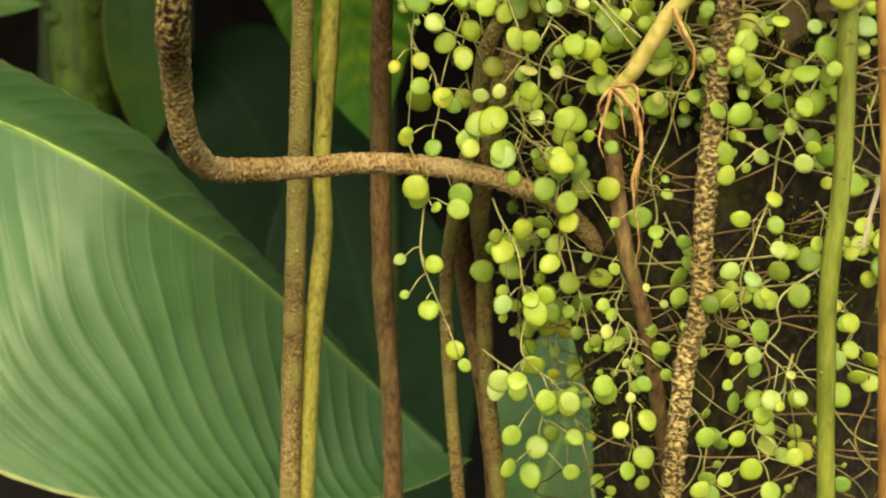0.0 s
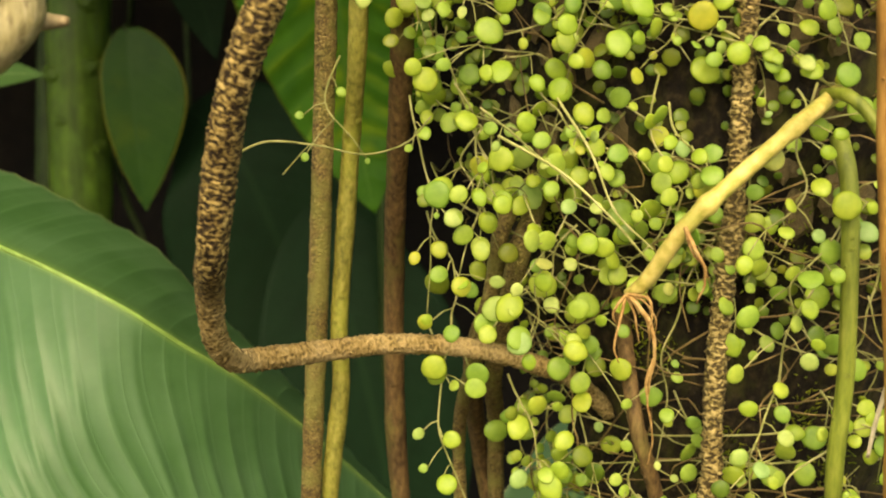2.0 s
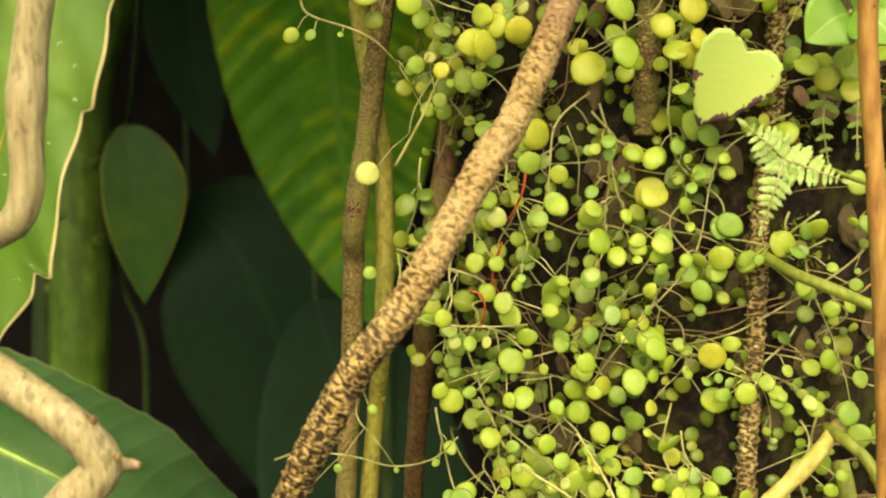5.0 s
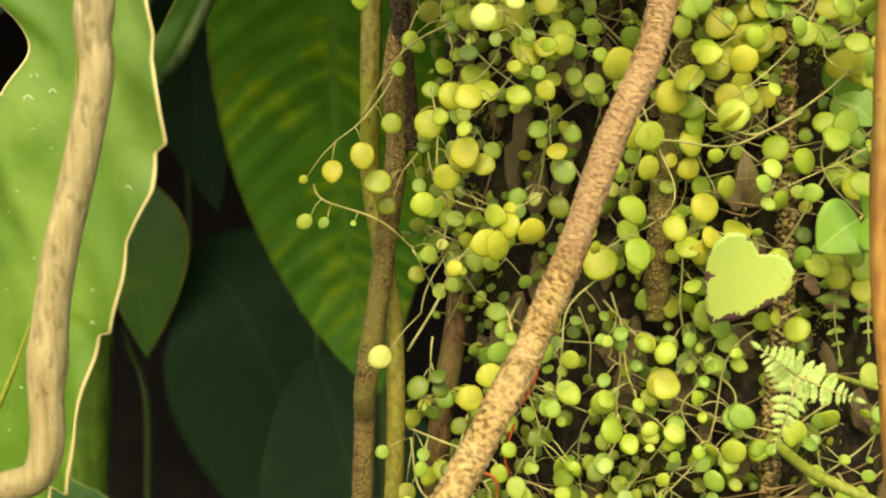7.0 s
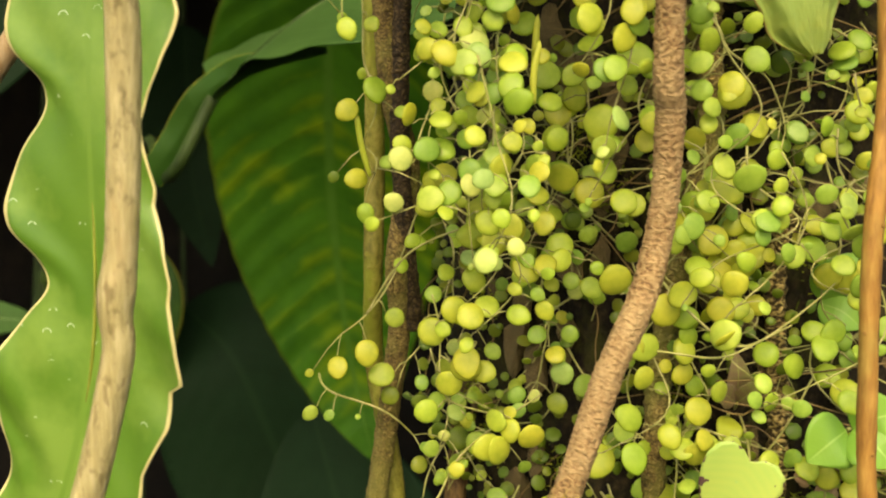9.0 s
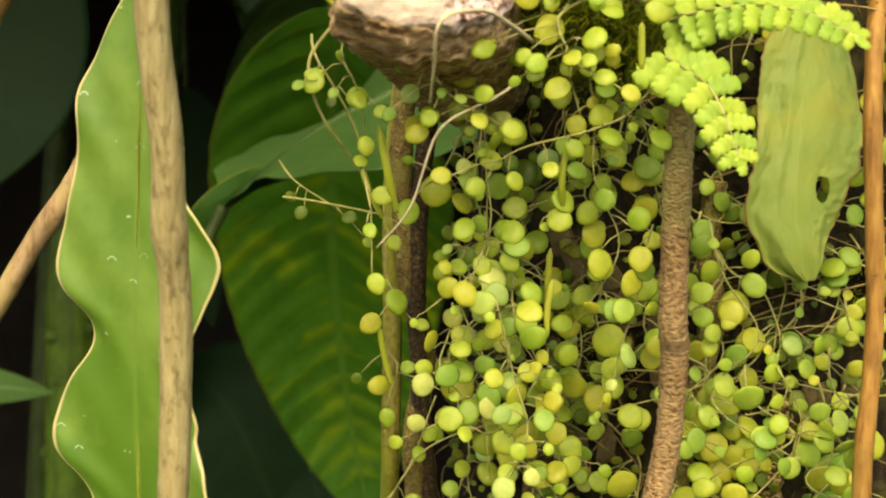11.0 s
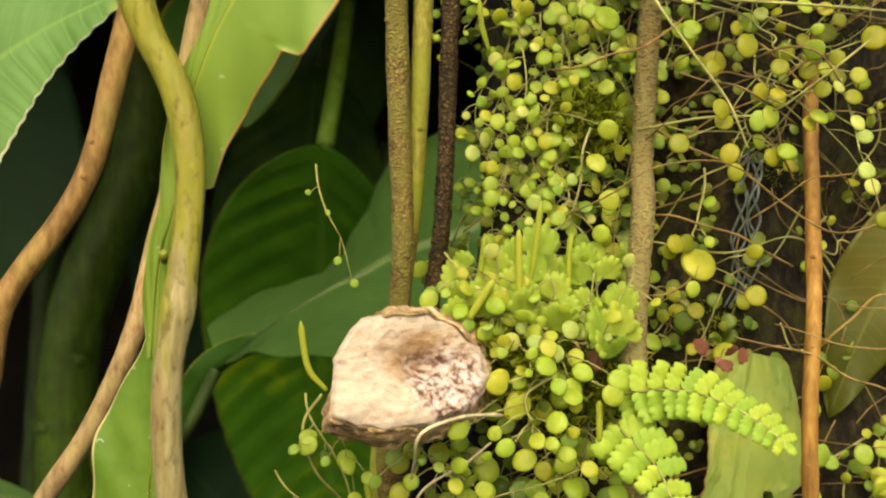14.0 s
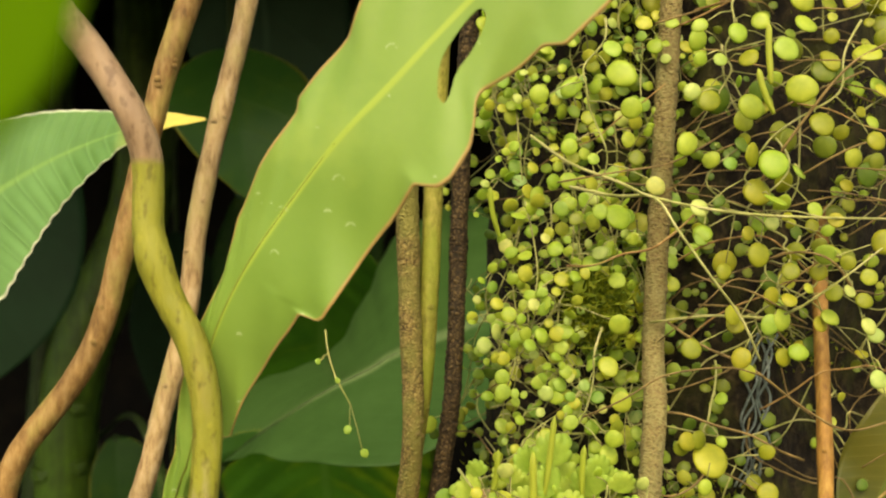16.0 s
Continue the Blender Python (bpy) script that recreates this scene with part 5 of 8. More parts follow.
broad_leaf("near_leaf", [(-0.083, -0.005, 1.783), (-0.077, -0.008, 1.789), (-0.071, -0.010, 1.793), (-0.067, -0.010, 1.798), (-0.063, -0.010, 1.803)], leaf_shape(0.0082, 0.4, 1.0), M_NEAR,
           "bright green leaf very close before the stems", "leaf", "", across=16, along=60, fold=0.08, up=(0.1, -1, 0.2), stalk=[(-0.083, -0.005, 1.783), (-0.12, 0.0, 1.6), (-0.2, -0.02, 1.0), (-0.25, -0.02, -0.02)], stalk_r=0.0012)
# the two thinner stalks carry their shade in the material's colour
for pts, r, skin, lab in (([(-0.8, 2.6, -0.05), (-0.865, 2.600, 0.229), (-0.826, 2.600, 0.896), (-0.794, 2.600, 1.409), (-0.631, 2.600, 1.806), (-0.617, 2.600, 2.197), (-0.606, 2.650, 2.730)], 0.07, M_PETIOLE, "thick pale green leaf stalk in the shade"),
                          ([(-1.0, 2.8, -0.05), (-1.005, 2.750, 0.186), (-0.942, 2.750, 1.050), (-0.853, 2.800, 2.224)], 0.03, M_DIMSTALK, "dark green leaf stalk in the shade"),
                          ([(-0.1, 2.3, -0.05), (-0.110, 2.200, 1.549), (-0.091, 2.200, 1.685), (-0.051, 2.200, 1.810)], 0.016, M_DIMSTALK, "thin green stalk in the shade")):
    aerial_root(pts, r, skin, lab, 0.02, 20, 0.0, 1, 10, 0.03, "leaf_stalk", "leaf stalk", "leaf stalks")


# ---- sawn branch stub ----
def cut_branch():
    a, b = Vector((-0.038, 0.315, 1.647)), Vector((-0.012, 0.48, 1.626))
    top = empty("cut_branch", b)
    axis = (b - a).normalized()
    side = axis.cross(Vector((0, 0, 1))).normalized() * -1
    up = side.cross(axis).normalized() * -1
    if up.z < 0:
        up = -up
    if side.x < 0:
        side = -side
    sides, rings = 130, 60
    def outline(k):
        t = 2 * math.pi * k / sides
        r = float(np.interp(math.degrees(t), [0, 40, 72, 110, 150, 185, 212, 235, 270, 300, 335, 360], [0.0262, 0.0255, 0.0235, 0.0240, 0.0240, 0.0245, 0.0325, 0.0270, 0.0232, 0.0240, 0.0270, 0.0262]))
        d = Vector((math.cos(t), math.sin(t), 0))
        r *= 1 + 0.05 * noise.noise(d * 3.5 + Vector((3, 1, 0))) + 0.03 * noise.noise(d * 9)
        return r * math.cos(t), r * math.sin(t)
    def lean(x, z):
        """The saw cut is slanted: how far back a place on it lies along the branch."""
        return 0.62 * x + 0.25 * z
    def band(t, mid, half):
        """How far an angle lies inside a stretch of the rim, soft at its ends."""
        d = abs((math.degrees(t) - mid + 180) % 360 - 180)
        return max(0.0, min(1.0, (half - d) / 22 + 0.5))
    verts, faces = [], []
    lip = 12
    for i in range(rings + lip):
        q = max(0, i - lip) / (rings - 1)
        j = min(1.0, i / lip)
        for k in range(sides):
            x, z = outline(k)
            t = 2 * math.pi * k / sides
            c, d = math.cos(t), math.sin(t)
            low, high = band(t, 262, 66), band(t, 70, 52)
            rag = noise.noise(Vector((c * 4, d * 4, 7))) + 0.5 * noise.noise(Vector((k * 0.9, 1, 5)))
            crack = noise.fractal(Vector((c * 7, d * 7, q * 3)), 0.7, 2.1, 6)
            strata = noise.noise(Vector((c * 3.5, d * 3.5, q * 34 + j * 5 + 1.2 * noise.noise(Vector((c * 3, d * 3, 2))))))
            flake = 1.0 if noise.noise(Vector((c * 5, d * 5, j * 4.5 + 3))) > 0.05 else 0.0
            if i < lip:
                g = 0.9 + 0.06 * j + low * (-0.14 + 0.21 * j + 0.1 * strata * j) + high * (-0.03 + 0.03 * j)
                out = 0.008 + 0.003 * j + low * (-0.006 + 0.010 * j - 0.004 * flake * math.sin(math.pi * j) + 0.003 * strata) + high * ((0.004 if i == 0 else -0.0115 - 0.003 * rag + 0.006 * (j - 0.5) ** 2))
            else:
                g = 1.0 + 0.06 * crack + 0.08 * strata * min(1, q * 12) - 0.12 * q + 0.06 * low * max(0.0, 1 - 2.2 * q)
                out = (0.011 + 0.004 * low - 0.009 * high) * (1 - q)
            p = a + axis * (q * (b - a).length)
            verts.append(p + side * x * g + up * z * g + axis * (out + lean(x, z) * (1 - q)))
    for i in range(rings + lip - 1):
        for k in range(sides):
            k2 = (k + 1) % sides
            faces.append((i * sides + k, i * sides + k2, (i + 1) * sides + k2, (i + 1) * sides + k))
    put("bark", mesh_from("bark", verts, faces), M_BARK, top, "cracked grey brown bark")
    def face_grid(scale, lift):
        verts, faces = [], []
        n = 46
        for i in range(n + 1):
            q = i / n
            for k in range(sides):
                x, z = outline(k)
                t = 2 * math.pi * k / sides
                reach = scale - 0.10 * band(t, 70, 52) - 0.13 * band(t, 262, 66) * (1 + 0.3 * noise.noise(Vector((math.cos(t) * 6, math.sin(t) * 6, 1))))
                x, z = x * q * reach, lift + z * q * reach
                p = Vector((x * 120, z * 120, 4))
                hollow = 0.006 * math.exp(-(((x - 0.003) / 0.014) ** 2 + ((z - 0.005) / 0.008) ** 2)) + 0.008 * math.exp(-(((x - 0.003) / 0.006) ** 2 + ((z - 0.002) / 0.0035) ** 2)) - 0.003 * math.exp(-((z + 0.012) / 0.006) ** 2)
                heart = math.exp(-(((x - 0.014) / 0.011) ** 2 + ((z + 0.004) / 0.010) ** 2))
                pit = max(0.0, noise.noise(p * 2.2)) ** 0.8
                d = hollow + 0.0012 * noise.fractal(p, 0.8, 2.0, 5) + heart * (0.006 * pit + 0.002 * noise.fractal(p * 3, 0.7, 2.0, 4)) + 0.0004 * noise.noise(Vector((math.atan2(z, x) * 22, q * 3, 0)))
                if q > 0.92:
                    d += 0.05 * (q - 0.92)
                verts.append(a + side * x + up * z + axis * (d - 0.0005 + lean(x, z)))
        for i in range(n):
            for k in range(sides):
                k2 = (k + 1) % sides
                faces.append((i * sides + k, (i + 1) * sides + k, (i + 1) * sides + k2, i * sides + k2))
        return verts, faces
    put("cut_face", mesh_from("cut_face", *face_grid(0.985, 0.001)), cut_face_skin(a + side * 0.003 + up * 0.006 + axis * 0.012, a + side * 0.014 - up * 0.005 + axis * 0.008), top, "pale cream sawn wood, brown and crumbling at the heart")
    return tagged(top, "short sawn branch stub with a pale hollow rotting end", "branch")


cut_branch()


# ---- small leaves ----
def bead_mesh(rng, n=14):
    """A round fleshy leaf one unit across, its stalk end at the origin, its upper face to +z."""
    asp, dome, tip = rng.uniform(0.82, 1.04), rng.uniform(0.13, 0.25), rng.uniform(0.0, 0.1)
    rings = [(0.0, dome), (0.4, dome * 0.9), (0.7, dome * 0.66), (0.9, dome * 0.34), (1.0, -0.02), (0.85, -0.1), (0.0, -0.14)]
    verts, faces = [], []
    for r, h in rings:
        cnt = 1 if r == 0 else n
        for k in range(cnt):
            t = 2 * math.pi * k / n
            w = 1 + (tip * max(0, math.cos(t)) ** 6) + 0.025 * math.sin(3 * t + asp * 9)
            verts.append((0.5 + 0.5 * r * math.cos(t) * w, 0.5 * r * math.sin(t) * asp, h * 0.5 - 0.04 * (r * math.cos(t)) ** 2))
    for k in range(n):
        k2 = (k + 1) % n
        faces.append((0, 1 + k, 1 + k2))
        for i in range(len(rings) - 3):
            o = 1 + i * n
            faces.append((o + k, o + n + k, o + n + k2, o + k2))
        o = 1 + (len(rings) - 3) * n
        faces.append((o + k, len(verts) - 1, o + k2))
    return verts, faces


LEAF_RNG = random.Random(21)
BEADS = {}
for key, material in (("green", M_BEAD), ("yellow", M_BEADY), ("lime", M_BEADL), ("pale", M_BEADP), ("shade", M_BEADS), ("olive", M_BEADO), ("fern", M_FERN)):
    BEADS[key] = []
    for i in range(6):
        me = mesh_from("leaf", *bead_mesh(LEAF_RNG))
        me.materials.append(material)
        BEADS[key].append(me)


def leaf_pose(at, tip_way, face_way, size):
    x = Vector(tip_way).normalized()
    z = Vector(face_way)
    z = (z - x * z.dot(x)).normalized()
    y = z.cross(x)
    m = Matrix((x, y, z)).transposed().to_4x4()
    return Matrix.Translation(at) @ m @ Matrix.Diagonal((size, size, size, 1))


def bead_on(top, at, petiole, size, rng, kind, stems):
    """One leaf on its stalk: the stalk joins the strand's stem, the leaf is a part of the strand."""
    face = Vector((rng.uniform(-0.42, 0.42), -1.0, rng.uniform(-0.1, 0.55)))
    way = Vector((petiole.x, petiole.y * 0.2 - 0.1, petiole.z)) + Vector((rng.uniform(-0.4, 0.4), 0, rng.uniform(-0.5, 0.3)))
    end = Vector(at) + Vector(petiole)
    mid = Vector(at) + Vector(petiole) * 0.5 + Vector((0, -0.0006, 0.0008))
    stems.append(tube_data(np.array([tuple(at), tuple(mid), tuple(end)]), 0.00025, 5))
    return put("leaf", rng.choice(BEADS[kind]), None, top, "", leaf_pose(end, way, face, size))


def creeping_vine(path, rng, kind_of, size_of, gap, stem_r=0.0005, both=0.5, material=None, label="", pet=(0.004, 0.01)):
    """A strand: a thin stem along the path, with round leaves on short stalks at its nodes."""
    line, length = spline(path, 0.004)
    line = smooth_line(line, 5)
    top = empty("creeping_vine", tuple(line[0]))
    stems = [tube_data(line, lambda t: stem_r * (1.1 - 0.5 * t), 6)]
    s = rng.uniform(0.2, 0.8) * gap
    flip = 1
    while s < length:
        i = min(len(line) - 2, int(s / length * (len(line) - 1)))
        for k in range(2 if rng.random() < both else 1):
            flip = -flip
            pl = rng.uniform(*pet)
            p = Vector((flip * rng.uniform(0.4, 1.0), rng.uniform(-1.0, -0.1), rng.uniform(-0.7, 0.6))).normalized() * pl
            bead_on(top, Vector(line[i]), p, size_of(), rng, kind_of(line[i]), stems)
        s += gap * rng.uniform(0.6, 1.5)
    tipv = Vector(line[-1])
    bead_on(top, tipv, (tipv - Vector(line[-2])).normalized() * 0.003, size_of() * 0.6, rng, kind_of(line[-1]), stems)
    put("stem", mesh_from("stem", *join(stems)), material or M_STALK, top)
    return tagged(top, label or "thin creeping vine with round fleshy yellow green leaves", "vine", "creeping vines on the trunk")


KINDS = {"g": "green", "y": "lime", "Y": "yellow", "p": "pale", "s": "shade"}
FR = random.Random(31)


def leafy_strand(leaves):
    """A strand whose stem runs past its leaves from the highest down; each leaf: place, width and kind."""
    rows = sorted(leaves, key=lambda r: -r[2])
    run, path = Vector(rows[0][:3]) + Vector((FR.uniform(-0.006, 0.006), 0.012, 0.014)), []
    path.append(tuple(run))
    for r in rows:
        run = run.lerp(Vector(r[:3]) + Vector((FR.uniform(-0.004, 0.004), 0.007, 0.005)), 0.42)
        if (run - Vector(path[-1])).length > 0.005:
            path.append(tuple(run))
    if len(path) < 3:
        path.append(tuple(Vector(path[-1]) + Vector((0, 0, -0.008))))
    line, length = spline(path, 0.003)
    line = smooth_line(line, 14)
    top = empty("creeping_vine", tuple(line[0]))
    stems = [tube_data(line, lambda t: 0.00052 - 0.00016 * t, 6)]
    for x, y, z, size, kind in rows:
        c = Vector((x, y, z))
        # olive also darkens the high right side, in place of shade
        key = "olive" if x > 0.05 and z > 1.64 and kind in "gy" and FR.random() < 0.6 else KINDS[kind]
        near = Vector(line[int(np.argmin(((line - np.array((x, y, z + 0.004))) ** 2).sum(axis=1)))])
        way = c - near
        way.y *= 0.3
        if way.length < 0.002:
            way = Vector((FR.uniform(-1, 1), 0, -0.5))
        way = (way.normalized() + Vector((FR.uniform(-0.5, 0.5), FR.uniform(-0.3, 0.2), FR.uniform(-0.4, 0.4)))).normalized()
        face = Vector((FR.uniform(-0.36, 0.36), -1.0, FR.uniform(-0.12, 0.45)))
        put("leaf", FR.choice(BEADS[key]), None, top, "", leaf_pose(c - way * size * 0.5, way, face, size * 1.04))
        a = c - way * size * 0.5
        stems.append(tube_data(np.array([tuple(near), tuple(near.lerp(a, 0.5) + Vector((0, -0.0008, 0.0012))), tuple(a)]), 0.00026, 5))
    put("stem", mesh_from("stem", *join(stems)), M_STALK, top)
    return tagged(top, "thin creeping vine with round fleshy yellow green leaves", "vine", "creeping vines on the trunk")


VR = random.Random(77)


def leaf_kind(p):
    high = min(1.0, max(0.0, (p[2] - 1.3) / 0.25))
    q = VR.random()
    # upper right gets darker leaf kinds, standing in for the shade there
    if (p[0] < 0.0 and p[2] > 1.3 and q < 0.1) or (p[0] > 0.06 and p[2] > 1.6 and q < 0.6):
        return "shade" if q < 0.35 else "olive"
    return "yellow" if q > 0.95 - 0.17 * high else "lime" if q > 0.6 - 0.12 * high else "green"


def leaf_size():
    q = VR.random()
    return VR.uniform(0.004, 0.0065) if q < 0.35 else VR.uniform(0.007, 0.0105) if q < 0.93 else VR.uniform(0.0105, 0.0125)


def small_size():
    return VR.uniform(0.0035, 0.0075)


def bright_kind(p):
    q = VR.random()
    return "yellow" if q > 0.72 else "pale" if q > 0.62 else "lime" if q > 0.2 else "green"


def stump_size():
    q = VR.random()
    return VR.uniform(0.004, 0.0065) if q < 0.4 else VR.uniform(0.007, 0.0105)


def surface_walk(a, z, length, drift, hang, off0):
    pts, off = [], off0
    n = max(4, int(length / 0.018))
    for i in range(n + 1):
        p = trunk_point(a, z, max(0.003, off))
        pts.append(tuple(p))
        r = trunk_at(z)[1]
        a += (drift + VR.uniform(-0.7, 0.7)) * length / n / r
        z += (-hang + VR.uniform(-0.5, 0.5)) * length / n
        off += VR.uniform(-0.004, 0.0045)
    return pts


# strands whose leaves stand out, low on the trunk
leafy_strand([(-0.015, 0.448, 1.229, 0.0064, "g"), (-0.021, 0.446, 1.223, 0.0036, "g"), (-0.010, 0.451, 1.204, 0.0112, "g"), (-0.015, 0.453, 1.201, 0.0056, "s"), (-0.003, 0.446, 1.194, 0.0064, "y"), (-0.010, 0.451, 1.195, 0.0028, "g"), (-0.010, 0.464, 1.164, 0.0105, "s"), (-0.015, 0.456, 1.149, 0.0065, "Y"), (-0.009, 0.456, 1.180, 0.0070, "Y"), (-0.019, 0.448, 1.178, 0.0055, "Y")])
leafy_strand([(0.002, 0.446, 1.234, 0.0088, "y"), (0.011, 0.442, 1.231, 0.0060, "g"), (0.008, 0.440, 1.216, 0.0056, "y"), (0.007, 0.439, 1.204, 0.0066, "y"), (0.016, 0.441, 1.201, 0.0076, "y"), (0.011, 0.451, 1.192, 0.0070, "y"), (0.001, 0.450, 1.187, 0.0088, "g"), (0.008, 0.449, 1.181, 0.0084, "g"), (0.000, 0.449, 1.166, 0.0080, "Y"), (0.015, 0.441, 1.219, 0.0100, "y"), (-0.001, 0.442, 1.205, 0.0075, "g")])
leafy_strand([(0.013, 0.432, 1.225, 0.0040, "p"), (0.032, 0.433, 1.218, 0.0052, "p"), (0.042, 0.435, 1.201, 0.0070, "g"), (0.035, 0.435, 1.208, 0.0070, "g"), (0.051, 0.424, 1.202, 0.0052, "p"), (0.049, 0.431, 1.187, 0.0084, "y"), (0.055, 0.432, 1.185, 0.0090, "y"), (0.065, 0.436, 1.190, 0.0080, "s"), (0.027, 0.425, 1.189, 0.0088, "g"), (0.033, 0.430, 1.188, 0.0090, "g"), (0.021, 0.424, 1.170, 0.0055, "p")])
leafy_strand([(0.025, 0.436, 1.234, 0.0080, "y"), (0.031, 0.435, 1.227, 0.0076, "g"), (0.046, 0.431, 1.229, 0.0056, "g"), (0.050, 0.427, 1.229, 0.0055, "g"), (0.043, 0.436, 1.223, 0.0032, "g"), (0.054, 0.431, 1.218, 0.0040, "g"), (0.051, 0.435, 1.213, 0.0032, "g"), (0.060, 0.435, 1.212, 0.0070, "g"), (0.068, 0.430, 1.198, 0.0050, "g"), (0.075, 0.429, 1.195, 0.0050, "g"), (0.057, 0.437, 1.201, 0.0048, "s")])
leafy_strand([(0.068, 0.417, 1.223, 0.0060, "y"), (0.075, 0.413, 1.220, 0.0064, "y"), (0.077, 0.415, 1.228, 0.0060, "y"), (0.083, 0.422, 1.225, 0.0068, "g"), (0.087, 0.412, 1.223, 0.0068, "y"), (0.092, 0.412, 1.216, 0.0084, "g"), (0.096, 0.420, 1.200, 0.0064, "g"), (0.109, 0.415, 1.209, 0.0064, "g"), (0.078, 0.418, 1.207, 0.0072, "g"), (0.089, 0.418, 1.213, 0.0060, "g")])
leafy_strand([(0.112, 0.403, 1.223, 0.0084, "p"), (0.131, 0.412, 1.233, 0.0084, "y"), (0.135, 0.401, 1.232, 0.0054, "y"), (0.132, 0.404, 1.225, 0.0060, "y"), (0.129, 0.401, 1.213, 0.0080, "y"), (0.141, 0.407, 1.205, 0.0104, "y"), (0.119, 0.402, 1.206, 0.0064, "y"), (0.118, 0.403, 1.196, 0.0068, "g"), (0.108, 0.408, 1.189, 0.0084, "g"), (0.103, 0.402, 1.184, 0.0072, "y"), (0.131, 0.406, 1.194, 0.0052, "g")])
leafy_strand([(0.140, 0.418, 1.186, 0.0095, "g"), (0.129, 0.406, 1.178, 0.0100, "g"), (0.139, 0.406, 1.179, 0.0056, "g"), (0.130, 0.408, 1.166, 0.0076, "y"), (0.128, 0.416, 1.158, 0.0064, "g"), (0.136, 0.414, 1.150, 0.0056, "y"), (0.131, 0.408, 1.145, 0.0072, "p"), (0.121, 0.416, 1.155, 0.0068, "s"), (0.107, 0.407, 1.163, 0.0096, "g"), (0.136, 0.417, 1.153, 0.0072, "s"), (0.103, 0.406, 1.141, 0.0076, "g"), (0.152, 0.415, 1.194, 0.0090, "g")])
leafy_strand([(0.125, 0.421, 1.130, 0.0064, "y"), (0.113, 0.421, 1.122, 0.0075, "y"), (0.127, 0.418, 1.111, 0.0068, "p"), (0.110, 0.421, 1.102, 0.0076, "g"), (0.115, 0.408, 1.102, 0.0068, "g"), (0.121, 0.412, 1.095, 0.0052, "y"), (0.123, 0.422, 1.078, 0.0090, "g"), (0.120, 0.419, 1.069, 0.0068, "g"), (0.103, 0.420, 1.089, 0.0070, "s"), (0.126, 0.421, 1.120, 0.0070, "g"), (0.152, 0.417, 1.186, 0.0064, "g")])
leafy_strand([(0.025, 0.459, 1.102, 0.0112, "y"), (0.022, 0.458, 1.108, 0.0060, "s"), (0.036, 0.451, 1.083, 0.0076, "g"), (0.025, 0.454, 1.080, 0.0085, "g"), (0.038, 0.450, 1.078, 0.0115, "y"), (0.042, 0.453, 1.084, 0.0080, "y"), (0.038, 0.461, 1.051, 0.0112, "y"), (0.024, 0.453, 1.047, 0.0095, "p"), (0.031, 0.448, 1.049, 0.0085, "g"), (0.043, 0.449, 1.040, 0.0090, "g"), (0.053, 0.450, 1.039, 0.0095, "g")])
leafy_strand([(0.015, 0.454, 1.155, 0.0115, "g"), (0.022, 0.448, 1.156, 0.0060, "g"), (0.011, 0.447, 1.146, 0.0076, "g"), (0.024, 0.444, 1.143, 0.0100, "g"), (0.034, 0.457, 1.165, 0.0115, "y"), (0.037, 0.449, 1.158, 0.0070, "p"), (0.031, 0.446, 1.175, 0.0060, "g"), (0.044, 0.444, 1.176, 0.0056, "p"), (0.046, 0.444, 1.144, 0.0068, "g"), (0.046, 0.445, 1.138, 0.0088, "g"), (0.052, 0.452, 1.157, 0.0115, "g")])
leafy_strand([(0.051, 0.453, 1.115, 0.0092, "Y"), (0.044, 0.452, 1.098, 0.0090, "y"), (0.058, 0.464, 1.127, 0.0088, "s"), (0.053, 0.460, 1.088, 0.0090, "s"), (0.060, 0.471, 1.076, 0.0090, "s"), (0.061, 0.453, 1.062, 0.0050, "g"), (0.057, 0.464, 1.065, 0.0060, "s")])
leafy_strand([(-0.018, 0.464, 1.097, 0.0055, "g"), (-0.016, 0.459, 1.083, 0.0040, "g"), (-0.010, 0.467, 1.123, 0.0095, "g"), (-0.003, 0.460, 1.120, 0.0055, "g"), (0.006, 0.456, 1.120, 0.0090, "g"), (-0.004, 0.459, 1.096, 0.0076, "y"), (-0.006, 0.454, 1.078, 0.0085, "y"), (0.005, 0.459, 1.059, 0.0080, "y"), (0.009, 0.456, 1.053, 0.0060, "g"), (-0.010, 0.471, 1.129, 0.0075, "s")])
leafy_strand([(0.066, 0.450, 1.081, 0.0055, "g"), (0.069, 0.445, 1.078, 0.0060, "g"), (0.066, 0.438, 1.073, 0.0060, "p"), (0.063, 0.448, 1.066, 0.0060, "s"), (0.066, 0.441, 1.049, 0.0090, "g"), (0.077, 0.441, 1.044, 0.0044, "p"), (0.082, 0.441, 1.050, 0.0070, "g"), (0.090, 0.450, 1.062, 0.0075, "g"), (0.091, 0.440, 1.054, 0.0055, "g"), (0.067, 0.439, 1.066, 0.0040, "g"), (0.091, 0.451, 1.081, 0.0035, "p")])
leafy_strand([(0.114, 0.421, 1.067, 0.0055, "y"), (0.114, 0.427, 1.072, 0.0060, "g"), (0.128, 0.419, 1.051, 0.0080, "p"), (0.140, 0.426, 1.049, 0.0080, "y"), (0.155, 0.422, 1.052, 0.0095, "y"), (0.154, 0.424, 1.065, 0.0080, "g"), (0.158, 0.423, 1.081, 0.0075, "y"), (0.155, 0.420, 1.109, 0.0052, "y"), (0.140, 0.414, 1.114, 0.0060, "g"), (0.110, 0.416, 1.058, 0.0044, "g"), (0.137, 0.425, 1.059, 0.0036, "p"), (0.123, 0.426, 1.061, 0.0065, "g")])
